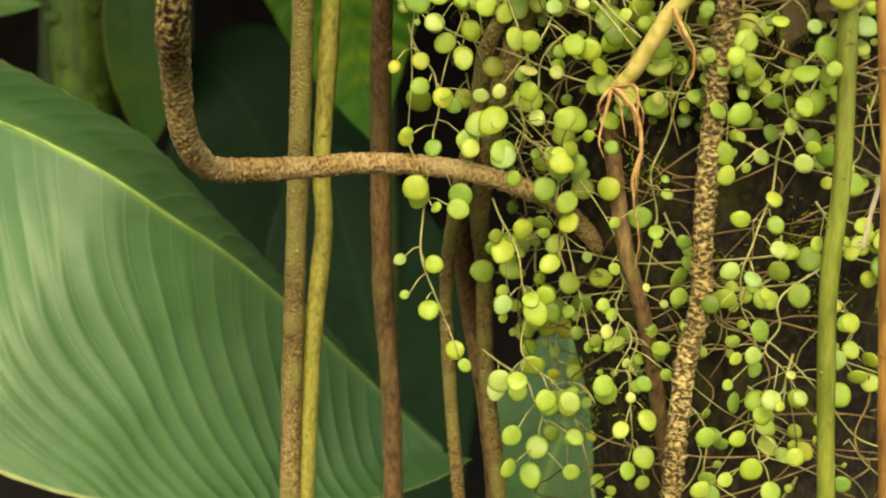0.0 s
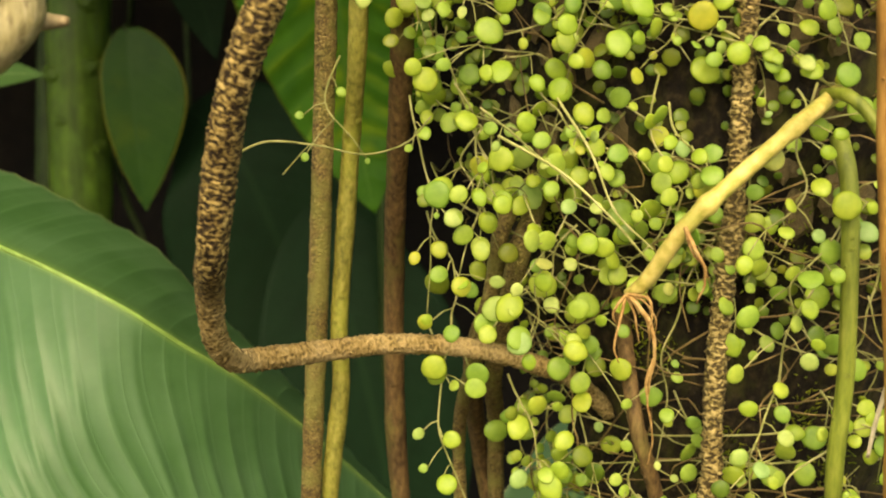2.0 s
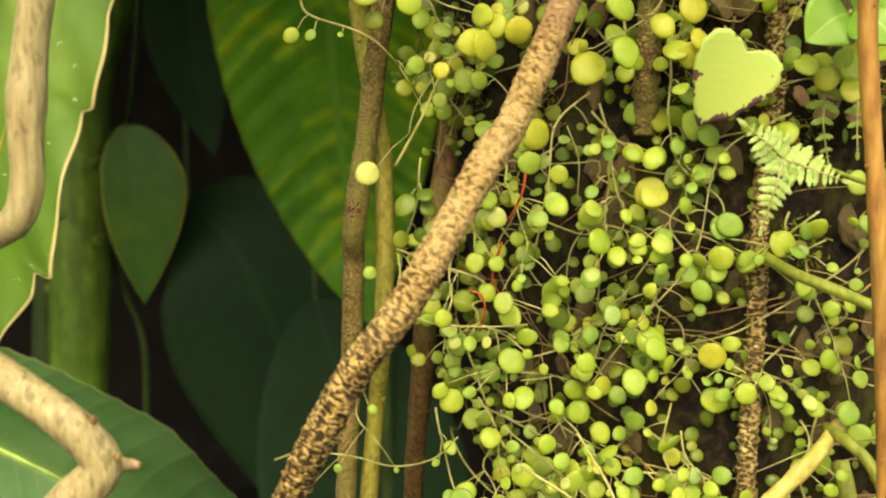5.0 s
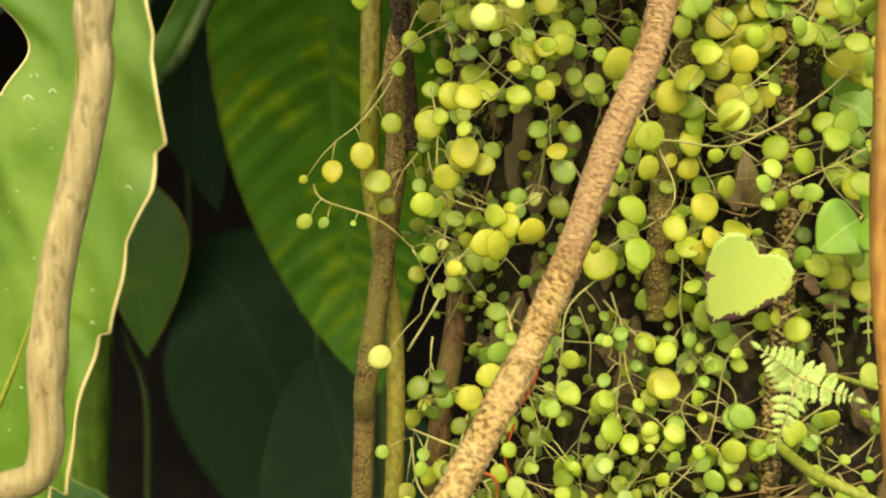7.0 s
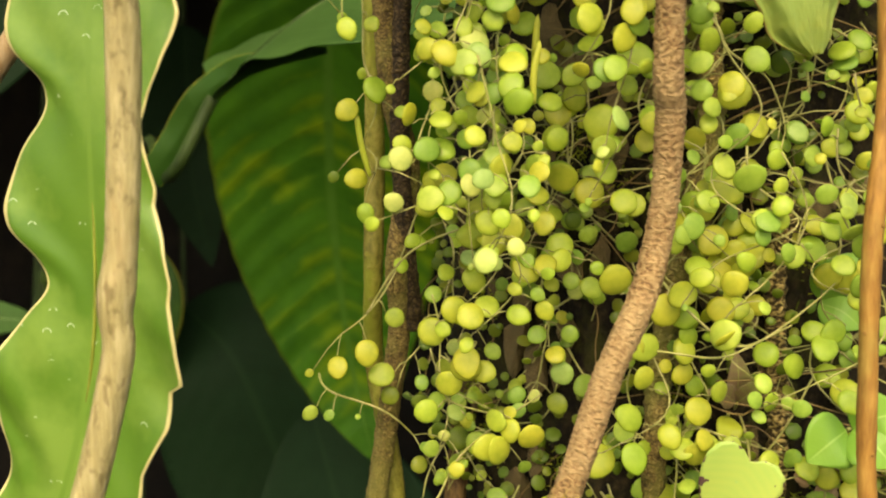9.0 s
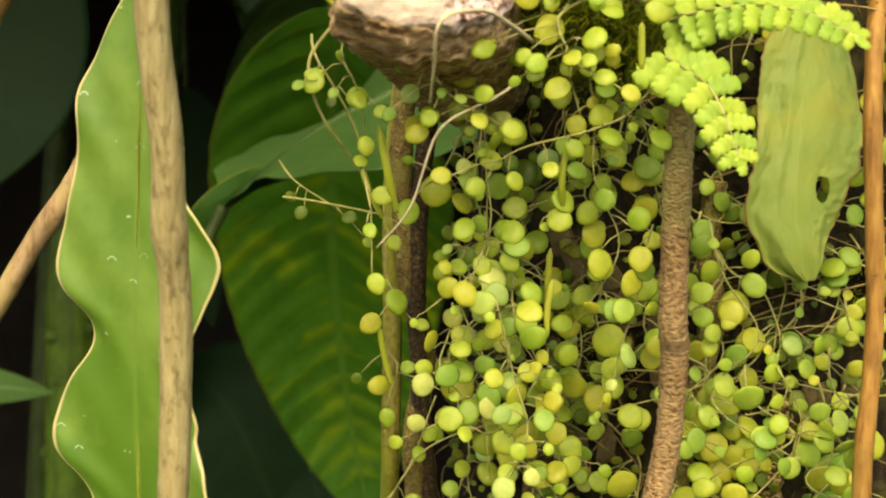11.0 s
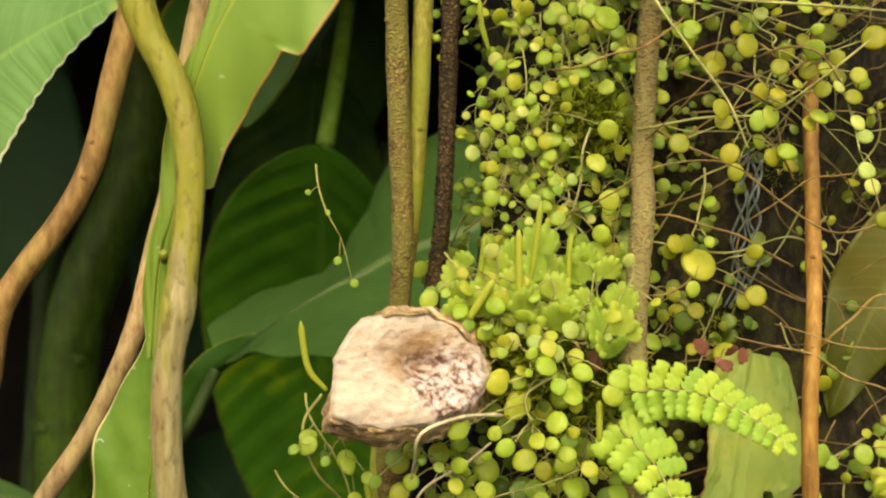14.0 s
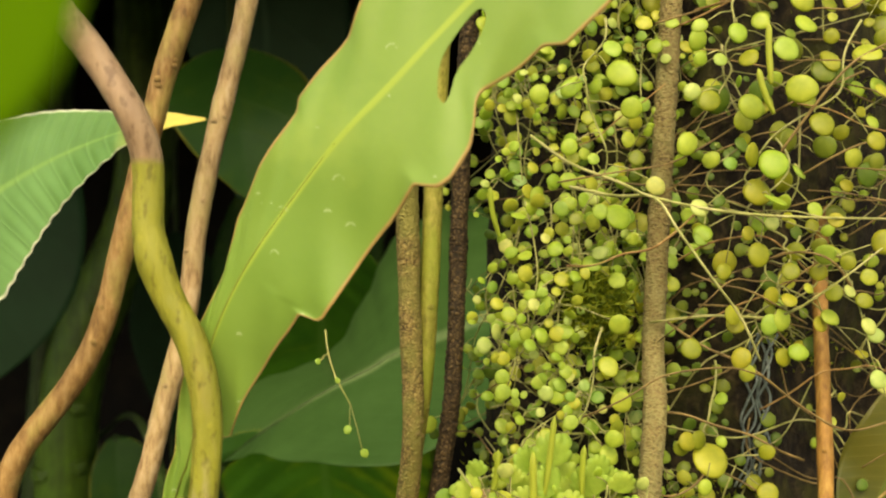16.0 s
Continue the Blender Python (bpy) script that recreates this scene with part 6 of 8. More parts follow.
leafy_strand([(0.069, 0.446, 1.116, 0.0050, "g"), (0.084, 0.438, 1.114, 0.0065, "g"), (0.096, 0.442, 1.109, 0.0064, "g"), (0.089, 0.444, 1.128, 0.0050, "g"), (0.084, 0.442, 1.166, 0.0055, "p"), (0.088, 0.444, 1.134, 0.0035, "g"), (0.097, 0.440, 1.167, 0.0060, "g"), (0.103, 0.442, 1.174, 0.0068, "g"), (0.082, 0.443, 1.090, 0.0035, "p")])
leafy_strand([(0.103, 0.417, 1.036, 0.0080, "g"), (0.118, 0.426, 1.032, 0.0072, "y"), (0.124, 0.426, 1.019, 0.0090, "y"), (0.137, 0.414, 1.029, 0.0072, "g"), (0.114, 0.427, 1.014, 0.0065, "g"), (0.104, 0.426, 1.010, 0.0085, "g"), (0.149, 0.422, 1.041, 0.0060, "y"), (0.130, 0.414, 1.050, 0.0044, "y"), (0.127, 0.426, 1.042, 0.0075, "y"), (0.138, 0.415, 1.053, 0.0060, "p"), (0.161, 0.427, 1.012, 0.0075, "g"), (0.131, 0.422, 1.011, 0.0085, "g")])
leafy_strand([(0.074, 0.444, 1.029, 0.0075, "g"), (0.085, 0.445, 1.033, 0.0090, "g"), (0.081, 0.452, 1.045, 0.0055, "g"), (0.085, 0.451, 1.014, 0.0095, "g"), (0.079, 0.453, 1.007, 0.0075, "g"), (0.086, 0.456, 1.000, 0.0068, "g"), (0.068, 0.446, 1.044, 0.0095, "g"), (0.075, 0.443, 1.058, 0.0040, "p"), (0.091, 0.456, 1.058, 0.0060, "g")])
leafy_strand([(0.030, 0.463, 1.019, 0.0090, "g"), (0.042, 0.475, 1.009, 0.0100, "g"), (0.029, 0.465, 1.003, 0.0090, "g"), (0.039, 0.474, 0.996, 0.0114, "g"), (0.046, 0.474, 1.028, 0.0095, "g"), (0.055, 0.475, 1.028, 0.0090, "g"), (0.058, 0.471, 1.015, 0.0080, "g"), (0.033, 0.475, 1.035, 0.0085, "g"), (0.023, 0.466, 1.039, 0.0095, "p"), (0.057, 0.472, 0.998, 0.0075, "g"), (0.048, 0.474, 1.016, 0.0075, "s")])
leafy_strand([(-0.015, 0.457, 1.204, 0.0056, "g"), (-0.008, 0.456, 1.206, 0.0100, "y"), (0.007, 0.452, 1.215, 0.0085, "Y"), (0.007, 0.452, 1.203, 0.0068, "y"), (0.016, 0.445, 1.202, 0.0080, "y"), (-0.003, 0.445, 1.195, 0.0080, "p"), (0.011, 0.453, 1.192, 0.0090, "y"), (0.008, 0.452, 1.182, 0.0084, "g"), (0.020, 0.463, 1.177, 0.0085, "s")])
leafy_strand([(-0.009, 0.457, 1.180, 0.0075, "Y"), (-0.000, 0.450, 1.167, 0.0072, "y"), (-0.009, 0.453, 1.170, 0.0080, "g"), (0.004, 0.459, 1.162, 0.0068, "g"), (0.010, 0.455, 1.148, 0.0100, "g"), (-0.014, 0.448, 1.152, 0.0052, "y"), (-0.011, 0.460, 1.128, 0.0105, "y"), (0.007, 0.460, 1.125, 0.0100, "g"), (-0.004, 0.449, 1.146, 0.0070, "g"), (0.015, 0.456, 1.166, 0.0065, "p")])
leafy_strand([(0.030, 0.443, 1.189, 0.0100, "y"), (0.020, 0.449, 1.157, 0.0125, "y"), (0.033, 0.442, 1.169, 0.0076, "y"), (0.033, 0.441, 1.177, 0.0070, "p"), (0.024, 0.445, 1.145, 0.0110, "g"), (0.038, 0.452, 1.157, 0.0056, "p"), (0.046, 0.439, 1.141, 0.0096, "y"), (0.047, 0.440, 1.158, 0.0088, "g"), (0.028, 0.447, 1.134, 0.0068, "y")])
# above the yellow root
leafy_strand([(-0.009, 0.440, 1.325, 0.0076, "y"), (0.003, 0.435, 1.329, 0.0088, "p"), (0.000, 0.434, 1.336, 0.0076, "y"), (-0.003, 0.440, 1.316, 0.0060, "g"), (-0.005, 0.439, 1.310, 0.0080, "g"), (0.003, 0.429, 1.311, 0.0060, "y"), (-0.016, 0.446, 1.316, 0.0075, "s"), (-0.001, 0.431, 1.350, 0.0095, "g"), (0.007, 0.438, 1.336, 0.0048, "s"), (0.012, 0.440, 1.335, 0.0060, "g"), (0.004, 0.434, 1.355, 0.0060, "g")])
leafy_strand([(0.019, 0.434, 1.362, 0.0120, "Y"), (0.016, 0.425, 1.351, 0.0095, "g"), (0.028, 0.435, 1.346, 0.0075, "y"), (0.018, 0.425, 1.329, 0.0072, "g"), (0.026, 0.425, 1.335, 0.0100, "y"), (0.024, 0.430, 1.322, 0.0040, "y"), (0.015, 0.434, 1.314, 0.0080, "s"), (0.028, 0.431, 1.303, 0.0052, "y"), (0.012, 0.436, 1.301, 0.0050, "y"), (0.041, 0.433, 1.364, 0.0045, "g")])
leafy_strand([(0.040, 0.418, 1.357, 0.0048, "g"), (0.046, 0.422, 1.355, 0.0052, "g"), (0.056, 0.426, 1.355, 0.0085, "Y"), (0.065, 0.425, 1.354, 0.0072, "y"), (0.053, 0.428, 1.345, 0.0056, "g"), (0.040, 0.425, 1.340, 0.0060, "g"), (0.040, 0.419, 1.334, 0.0080, "g"), (0.043, 0.421, 1.321, 0.0100, "y"), (0.037, 0.430, 1.326, 0.0044, "g"), (0.050, 0.423, 1.315, 0.0085, "y"), (0.041, 0.429, 1.305, 0.0085, "g"), (0.059, 0.432, 1.331, 0.0070, "y")])
leafy_strand([(0.058, 0.422, 1.321, 0.0068, "y"), (0.066, 0.422, 1.315, 0.0068, "y"), (0.068, 0.422, 1.323, 0.0070, "g"), (0.063, 0.417, 1.340, 0.0116, "Y"), (0.075, 0.432, 1.358, 0.0075, "s"), (0.082, 0.420, 1.347, 0.0090, "g"), (0.074, 0.426, 1.345, 0.0055, "g"), (0.077, 0.417, 1.327, 0.0044, "y"), (0.093, 0.425, 1.326, 0.0095, "y"), (0.079, 0.424, 1.310, 0.0048, "g"), (0.092, 0.422, 1.298, 0.0055, "g"), (0.088, 0.419, 1.309, 0.0080, "g"), (0.090, 0.415, 1.348, 0.0064, "y")])
leafy_strand([(0.123, 0.419, 1.303, 0.0076, "y"), (0.124, 0.419, 1.292, 0.0068, "s"), (0.100, 0.417, 1.314, 0.0075, "g"), (0.117, 0.410, 1.318, 0.0065, "g"), (0.130, 0.409, 1.312, 0.0044, "g"), (0.140, 0.410, 1.305, 0.0055, "g"), (0.142, 0.425, 1.278, 0.0085, "s"), (0.131, 0.410, 1.276, 0.0075, "y"), (0.148, 0.421, 1.265, 0.0068, "g"), (0.141, 0.413, 1.253, 0.0090, "g"), (0.104, 0.416, 1.314, 0.0045, "g")])
leafy_strand([(0.009, 0.438, 1.288, 0.0105, "y"), (0.000, 0.442, 1.297, 0.0075, "y"), (-0.018, 0.434, 1.288, 0.0072, "y"), (-0.032, 0.439, 1.300, 0.0065, "g"), (-0.013, 0.446, 1.275, 0.0056, "p"), (-0.007, 0.436, 1.277, 0.0065, "g"), (-0.000, 0.442, 1.276, 0.0048, "p"), (0.010, 0.438, 1.269, 0.0115, "g"), (0.016, 0.437, 1.279, 0.0085, "y"), (0.016, 0.433, 1.273, 0.0040, "y"), (0.025, 0.433, 1.291, 0.0068, "y"), (0.030, 0.452, 1.284, 0.0095, "s"), (-0.038, 0.445, 1.282, 0.0085, "p")])
leafy_strand([(0.065, 0.427, 1.280, 0.0110, "y"), (0.062, 0.427, 1.287, 0.0056, "y"), (0.058, 0.429, 1.286, 0.0040, "y"), (0.062, 0.418, 1.294, 0.0040, "g"), (0.089, 0.424, 1.274, 0.0110, "Y"), (0.096, 0.423, 1.279, 0.0072, "y"), (0.066, 0.424, 1.266, 0.0065, "y"), (0.081, 0.429, 1.265, 0.0036, "g"), (0.066, 0.427, 1.252, 0.0065, "Y"), (0.092, 0.430, 1.254, 0.0115, "y"), (0.082, 0.418, 1.294, 0.0048, "g")])
leafy_strand([(0.103, 0.420, 1.261, 0.0060, "p"), (0.110, 0.420, 1.264, 0.0068, "g"), (0.128, 0.421, 1.270, 0.0072, "y"), (0.114, 0.420, 1.260, 0.0060, "y"), (0.094, 0.423, 1.258, 0.0065, "g"), (0.126, 0.415, 1.257, 0.0065, "p"), (0.126, 0.424, 1.258, 0.0048, "y"), (0.129, 0.417, 1.254, 0.0070, "y"), (0.118, 0.419, 1.269, 0.0050, "g")])
leafy_strand([(-0.014, 0.446, 1.250, 0.0100, "y"), (-0.019, 0.443, 1.255, 0.0068, "y"), (0.015, 0.437, 1.254, 0.0100, "y"), (0.009, 0.436, 1.253, 0.0065, "y"), (0.040, 0.438, 1.265, 0.0090, "g"), (0.043, 0.442, 1.266, 0.0050, "g"), (0.037, 0.447, 1.254, 0.0090, "y"), (0.041, 0.452, 1.250, 0.0085, "s"), (0.029, 0.439, 1.249, 0.0070, "y"), (0.054, 0.439, 1.254, 0.0080, "g"), (0.024, 0.444, 1.264, 0.0044, "y"), (-0.007, 0.437, 1.256, 0.0060, "g")])
leafy_strand([(-0.024, 0.449, 1.284, 0.0065, "g"), (-0.020, 0.449, 1.268, 0.0060, "s"), (-0.013, 0.452, 1.261, 0.0060, "s"), (-0.028, 0.457, 1.265, 0.0065, "s"), (-0.021, 0.459, 1.293, 0.0060, "s"), (-0.008, 0.458, 1.300, 0.0056, "s"), (-0.015, 0.448, 1.280, 0.0075, "g"), (-0.001, 0.462, 1.283, 0.0065, "s")])
# where the branch roots run
leafy_strand([(-0.078, 0.445, 1.418, 0.0036, "Y"), (-0.066, 0.438, 1.422, 0.0090, "Y"), (-0.054, 0.437, 1.428, 0.0105, "Y"), (-0.043, 0.450, 1.440, 0.0080, "g"), (-0.040, 0.450, 1.462, 0.0070, "y"), (-0.033, 0.449, 1.471, 0.0075, "y")])
leafy_strand([(-0.078, 0.446, 1.401, 0.0068, "g"), (-0.070, 0.442, 1.401, 0.0048, "g"), (-0.058, 0.439, 1.401, 0.0025, "g"), (-0.031, 0.442, 1.387, 0.0044, "g"), (-0.023, 0.441, 1.392, 0.0050, "p"), (-0.024, 0.451, 1.371, 0.0060, "g")])
leafy_strand([(-0.048, 0.445, 1.417, 0.0105, "g"), (-0.045, 0.450, 1.407, 0.0075, "s"), (-0.032, 0.435, 1.416, 0.0064, "g"), (-0.030, 0.442, 1.431, 0.0060, "s"), (-0.017, 0.437, 1.443, 0.0068, "g"), (-0.018, 0.446, 1.428, 0.0075, "p")])
leafy_strand([(-0.048, 0.443, 1.346, 0.0098, "p"), (-0.024, 0.452, 1.372, 0.0050, "y")])
leafy_strand([(-0.020, 0.435, 1.486, 0.0060, "y"), (-0.016, 0.433, 1.489, 0.0056, "y"), (-0.019, 0.438, 1.477, 0.0060, "g"), (-0.013, 0.429, 1.467, 0.0076, "g"), (-0.011, 0.432, 1.458, 0.0105, "y"), (-0.027, 0.427, 1.453, 0.0068, "g"), (-0.015, 0.426, 1.444, 0.0072, "g"), (-0.029, 0.425, 1.436, 0.0068, "g"), (-0.019, 0.429, 1.431, 0.0056, "p"), (-0.004, 0.427, 1.430, 0.0068, "g"), (-0.022, 0.426, 1.462, 0.0080, "y"), (-0.035, 0.439, 1.473, 0.0068, "y")])
leafy_strand([(-0.000, 0.422, 1.474, 0.0084, "y"), (0.006, 0.430, 1.478, 0.0076, "y"), (0.013, 0.428, 1.483, 0.0068, "g"), (0.019, 0.428, 1.485, 0.0096, "y"), (0.008, 0.427, 1.476, 0.0065, "g"), (0.020, 0.431, 1.468, 0.0084, "y"), (0.029, 0.436, 1.481, 0.0068, "s"), (0.033, 0.428, 1.485, 0.0048, "p"), (0.033, 0.426, 1.476, 0.0068, "g"), (0.029, 0.428, 1.467, 0.0068, "g"), (0.035, 0.428, 1.455, 0.0088, "g"), (0.027, 0.426, 1.458, 0.0068, "g")])
leafy_strand([(0.019, 0.425, 1.457, 0.0064, "Y"), (0.012, 0.426, 1.454, 0.0084, "s"), (0.029, 0.430, 1.453, 0.0065, "p"), (0.005, 0.425, 1.446, 0.0048, "g"), (0.013, 0.419, 1.438, 0.0076, "g"), (0.020, 0.420, 1.430, 0.0076, "Y"), (0.027, 0.430, 1.436, 0.0070, "g"), (0.023, 0.422, 1.422, 0.0090, "g"), (0.022, 0.429, 1.408, 0.0090, "s"), (0.006, 0.428, 1.412, 0.0076, "g"), (0.013, 0.430, 1.411, 0.0055, "p"), (0.006, 0.423, 1.407, 0.0065, "g")])
leafy_strand([(-0.018, 0.438, 1.403, 0.0080, "g"), (-0.026, 0.439, 1.407, 0.0085, "g"), (-0.013, 0.433, 1.402, 0.0040, "y"), (-0.024, 0.451, 1.391, 0.0080, "s"), (-0.028, 0.433, 1.389, 0.0072, "g"), (-0.019, 0.446, 1.375, 0.0064, "g"), (-0.033, 0.441, 1.380, 0.0070, "s"), (-0.015, 0.435, 1.382, 0.0035, "y"), (-0.031, 0.451, 1.420, 0.0052, "s"), (-0.025, 0.451, 1.413, 0.0060, "s")])
leafy_strand([(0.048, 0.416, 1.428, 0.0068, "g"), (0.067, 0.421, 1.432, 0.0060, "g"), (0.062, 0.420, 1.416, 0.0060, "g"), (0.042, 0.423, 1.415, 0.0056, "p"), (0.047, 0.416, 1.400, 0.0095, "g"), (0.052, 0.425, 1.386, 0.0075, "y"), (0.057, 0.427, 1.390, 0.0060, "y"), (0.065, 0.423, 1.389, 0.0065, "y"), (0.077, 0.426, 1.377, 0.0080, "g"), (0.046, 0.426, 1.420, 0.0056, "g"), (0.037, 0.418, 1.388, 0.0140, "Y")])
leafy_strand([(0.074, 0.415, 1.473, 0.0072, "g"), (0.086, 0.415, 1.480, 0.0095, "g"), (0.093, 0.411, 1.482, 0.0096, "Y"), (0.092, 0.405, 1.470, 0.0120, "Y"), (0.096, 0.412, 1.450, 0.0080, "Y"), (0.104, 0.416, 1.481, 0.0080, "g"), (0.116, 0.407, 1.481, 0.0092, "Y"), (0.126, 0.412, 1.480, 0.0100, "y"), (0.116, 0.422, 1.491, 0.0068, "s"), (0.061, 0.411, 1.477, 0.0048, "g")])
leafy_strand([(0.072, 0.414, 1.443, 0.0065, "y"), (0.089, 0.422, 1.429, 0.0056, "g"), (0.113, 0.417, 1.435, 0.0052, "g"), (0.134, 0.425, 1.420, 0.0072, "Y"), (0.116, 0.422, 1.408, 0.0052, "Y"), (0.091, 0.417, 1.443, 0.0045, "g"), (0.098, 0.426, 1.437, 0.0040, "g"), (0.107, 0.422, 1.410, 0.0044, "Y"), (0.059, 0.418, 1.459, 0.0065, "g"), (0.081, 0.425, 1.444, 0.0068, "Y")])
leafy_strand([(0.040, 0.425, 1.331, 0.0100, "g"), (0.039, 0.426, 1.356, 0.0048, "g"), (0.044, 0.425, 1.320, 0.0076, "Y"), (0.055, 0.422, 1.355, 0.0068, "y"), (0.058, 0.423, 1.318, 0.0072, "g"), (0.053, 0.421, 1.331, 0.0056, "y"), (0.067, 0.420, 1.320, 0.0085, "g"), (0.050, 0.427, 1.313, 0.0068, "g"), (0.045, 0.418, 1.360, 0.0065, "g"), (0.039, 0.414, 1.309, 0.0068, "g")])
leafy_strand([(0.062, 0.418, 1.340, 0.0120, "Y"), (0.071, 0.415, 1.358, 0.0060, "g"), (0.080, 0.416, 1.347, 0.0056, "g"), (0.089, 0.416, 1.327, 0.0095, "g"), (0.087, 0.411, 1.310, 0.0075, "g"), (0.061, 0.411, 1.354, 0.0090, "y"), (0.070, 0.409, 1.380, 0.0072, "g"), (0.078, 0.419, 1.308, 0.0075, "g"), (0.125, 0.421, 1.300, 0.0072, "g"), (0.121, 0.418, 1.317, 0.0052, "g")])
leafy_strand([(0.019, 0.420, 1.330, 0.0068, "g"), (0.017, 0.438, 1.314, 0.0090, "s"), (0.006, 0.430, 1.295, 0.0090, "g"), (0.025, 0.425, 1.336, 0.0080, "g"), (-0.005, 0.418, 1.344, 0.0100, "Y"), (-0.012, 0.430, 1.332, 0.0105, "Y"), (0.002, 0.433, 1.351, 0.0060, "s"), (0.015, 0.427, 1.351, 0.0040, "y"), (0.012, 0.418, 1.307, 0.0040, "g"), (0.029, 0.428, 1.304, 0.0052, "y")])
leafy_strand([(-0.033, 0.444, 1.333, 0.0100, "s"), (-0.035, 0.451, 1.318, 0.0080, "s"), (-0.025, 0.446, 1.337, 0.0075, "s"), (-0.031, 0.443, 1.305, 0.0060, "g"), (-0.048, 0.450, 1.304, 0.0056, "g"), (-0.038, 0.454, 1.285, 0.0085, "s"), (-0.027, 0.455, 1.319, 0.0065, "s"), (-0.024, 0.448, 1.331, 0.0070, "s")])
# below the cut branch
leafy_strand([(-0.031, 0.408, 1.552, 0.0060, "y"), (-0.030, 0.411, 1.546, 0.0084, "y"), (-0.014, 0.403, 1.555, 0.0096, "y"), (-0.003, 0.409, 1.543, 0.0108, "y"), (0.007, 0.417, 1.557, 0.0096, "y"), (-0.015, 0.414, 1.529, 0.0085, "g"), (0.003, 0.415, 1.530, 0.0075, "y"), (-0.006, 0.407, 1.523, 0.0085, "y"), (-0.022, 0.413, 1.519, 0.0092, "y"), (-0.002, 0.414, 1.513, 0.0068, "g"), (0.009, 0.413, 1.501, 0.0084, "y")])
leafy_strand([(0.026, 0.394, 1.557, 0.0104, "y"), (0.028, 0.390, 1.548, 0.0092, "y"), (0.043, 0.388, 1.542, 0.0132, "y"), (0.014, 0.400, 1.537, 0.0115, "g"), (0.024, 0.401, 1.537, 0.0092, "g"), (0.030, 0.392, 1.534, 0.0060, "g"), (0.043, 0.399, 1.533, 0.0076, "y"), (0.015, 0.394, 1.527, 0.0088, "y"), (0.033, 0.397, 1.520, 0.0124, "y"), (0.018, 0.400, 1.514, 0.0092, "y"), (0.036, 0.392, 1.512, 0.0080, "y"), (0.035, 0.397, 1.503, 0.0108, "y")])
leafy_strand([(-0.050, 0.417, 1.557, 0.0072, "y"), (-0.049, 0.420, 1.533, 0.0105, "y"), (-0.059, 0.413, 1.525, 0.0088, "Y"), (-0.056, 0.417, 1.499, 0.0092, "Y"), (-0.053, 0.417, 1.486, 0.0076, "y"), (-0.066, 0.432, 1.499, 0.0048, "s"), (-0.039, 0.415, 1.524, 0.0060, "y"), (-0.045, 0.424, 1.505, 0.0065, "g"), (-0.027, 0.414, 1.498, 0.0095, "Y"), (-0.054, 0.427, 1.539, 0.0044, "y")])
leafy_strand([(0.070, 0.400, 1.555, 0.0072, "y"), (0.065, 0.399, 1.542, 0.0076, "y"), (0.068, 0.401, 1.532, 0.0072, "y"), (0.086, 0.411, 1.532, 0.0116, "Y"), (0.092, 0.407, 1.517, 0.0130, "Y"), (0.105, 0.416, 1.542, 0.0090, "s"), (0.108, 0.405, 1.516, 0.0084, "g"), (0.099, 0.400, 1.506, 0.0076, "y"), (0.113, 0.403, 1.507, 0.0075, "g"), (0.130, 0.404, 1.523, 0.0105, "y")])
leafy_strand([(0.093, 0.412, 1.501, 0.0100, "Y"), (0.081, 0.400, 1.496, 0.0140, "Y"), (0.076, 0.401, 1.500, 0.0075, "g"), (0.109, 0.410, 1.500, 0.0056, "g"), (0.071, 0.400, 1.491, 0.0052, "g"), (0.114, 0.412, 1.490, 0.0064, "g"), (0.119, 0.402, 1.510, 0.0070, "Y"), (0.111, 0.406, 1.529, 0.0044, "g")])
leafy_strand([(-0.041, 0.374, 1.602, 0.0084, "Y"), (-0.036, 0.378, 1.606, 0.0070, "y"), (-0.018, 0.366, 1.613, 0.0072, "g"), (-0.018, 0.377, 1.605, 0.0068, "y"), (-0.007, 0.368, 1.600, 0.0100, "y"), (-0.022, 0.375, 1.586, 0.0075, "y"), (-0.015, 0.365, 1.590, 0.0085, "y"), (-0.034, 0.376, 1.579, 0.0110, "Y"), (-0.022, 0.368, 1.579, 0.0056, "g"), (-0.044, 0.368, 1.572, 0.0096, "y"), (-0.044, 0.365, 1.590, 0.0040, "y")])
leafy_strand([(-0.005, 0.358, 1.625, 0.0080, "y"), (0.000, 0.358, 1.620, 0.0076, "g"), (0.010, 0.367, 1.613, 0.0092, "g"), (0.012, 0.361, 1.622, 0.0072, "y"), (0.018, 0.358, 1.622, 0.0072, "y"), (0.022, 0.367, 1.628, 0.0084, "y"), (0.024, 0.355, 1.614, 0.0076, "g"), (0.033, 0.356, 1.610, 0.0060, "y"), (0.044, 0.366, 1.616, 0.0084, "y"), (0.028, 0.366, 1.625, 0.0052, "Y"), (0.045, 0.363, 1.605, 0.0068, "y")])
leafy_strand([(0.000, 0.393, 1.585, 0.0105, "s"), (0.007, 0.374, 1.590, 0.0088, "g"), (-0.004, 0.386, 1.572, 0.0090, "g"), (0.011, 0.383, 1.586, 0.0068, "y"), (0.028, 0.382, 1.577, 0.0115, "y"), (0.030, 0.385, 1.595, 0.0064, "y"), (0.031, 0.374, 1.591, 0.0084, "y"), (0.044, 0.376, 1.584, 0.0092, "y"), (0.047, 0.375, 1.593, 0.0084, "y"), (0.042, 0.380, 1.574, 0.0056, "y"), (0.026, 0.381, 1.565, 0.0060, "y")])
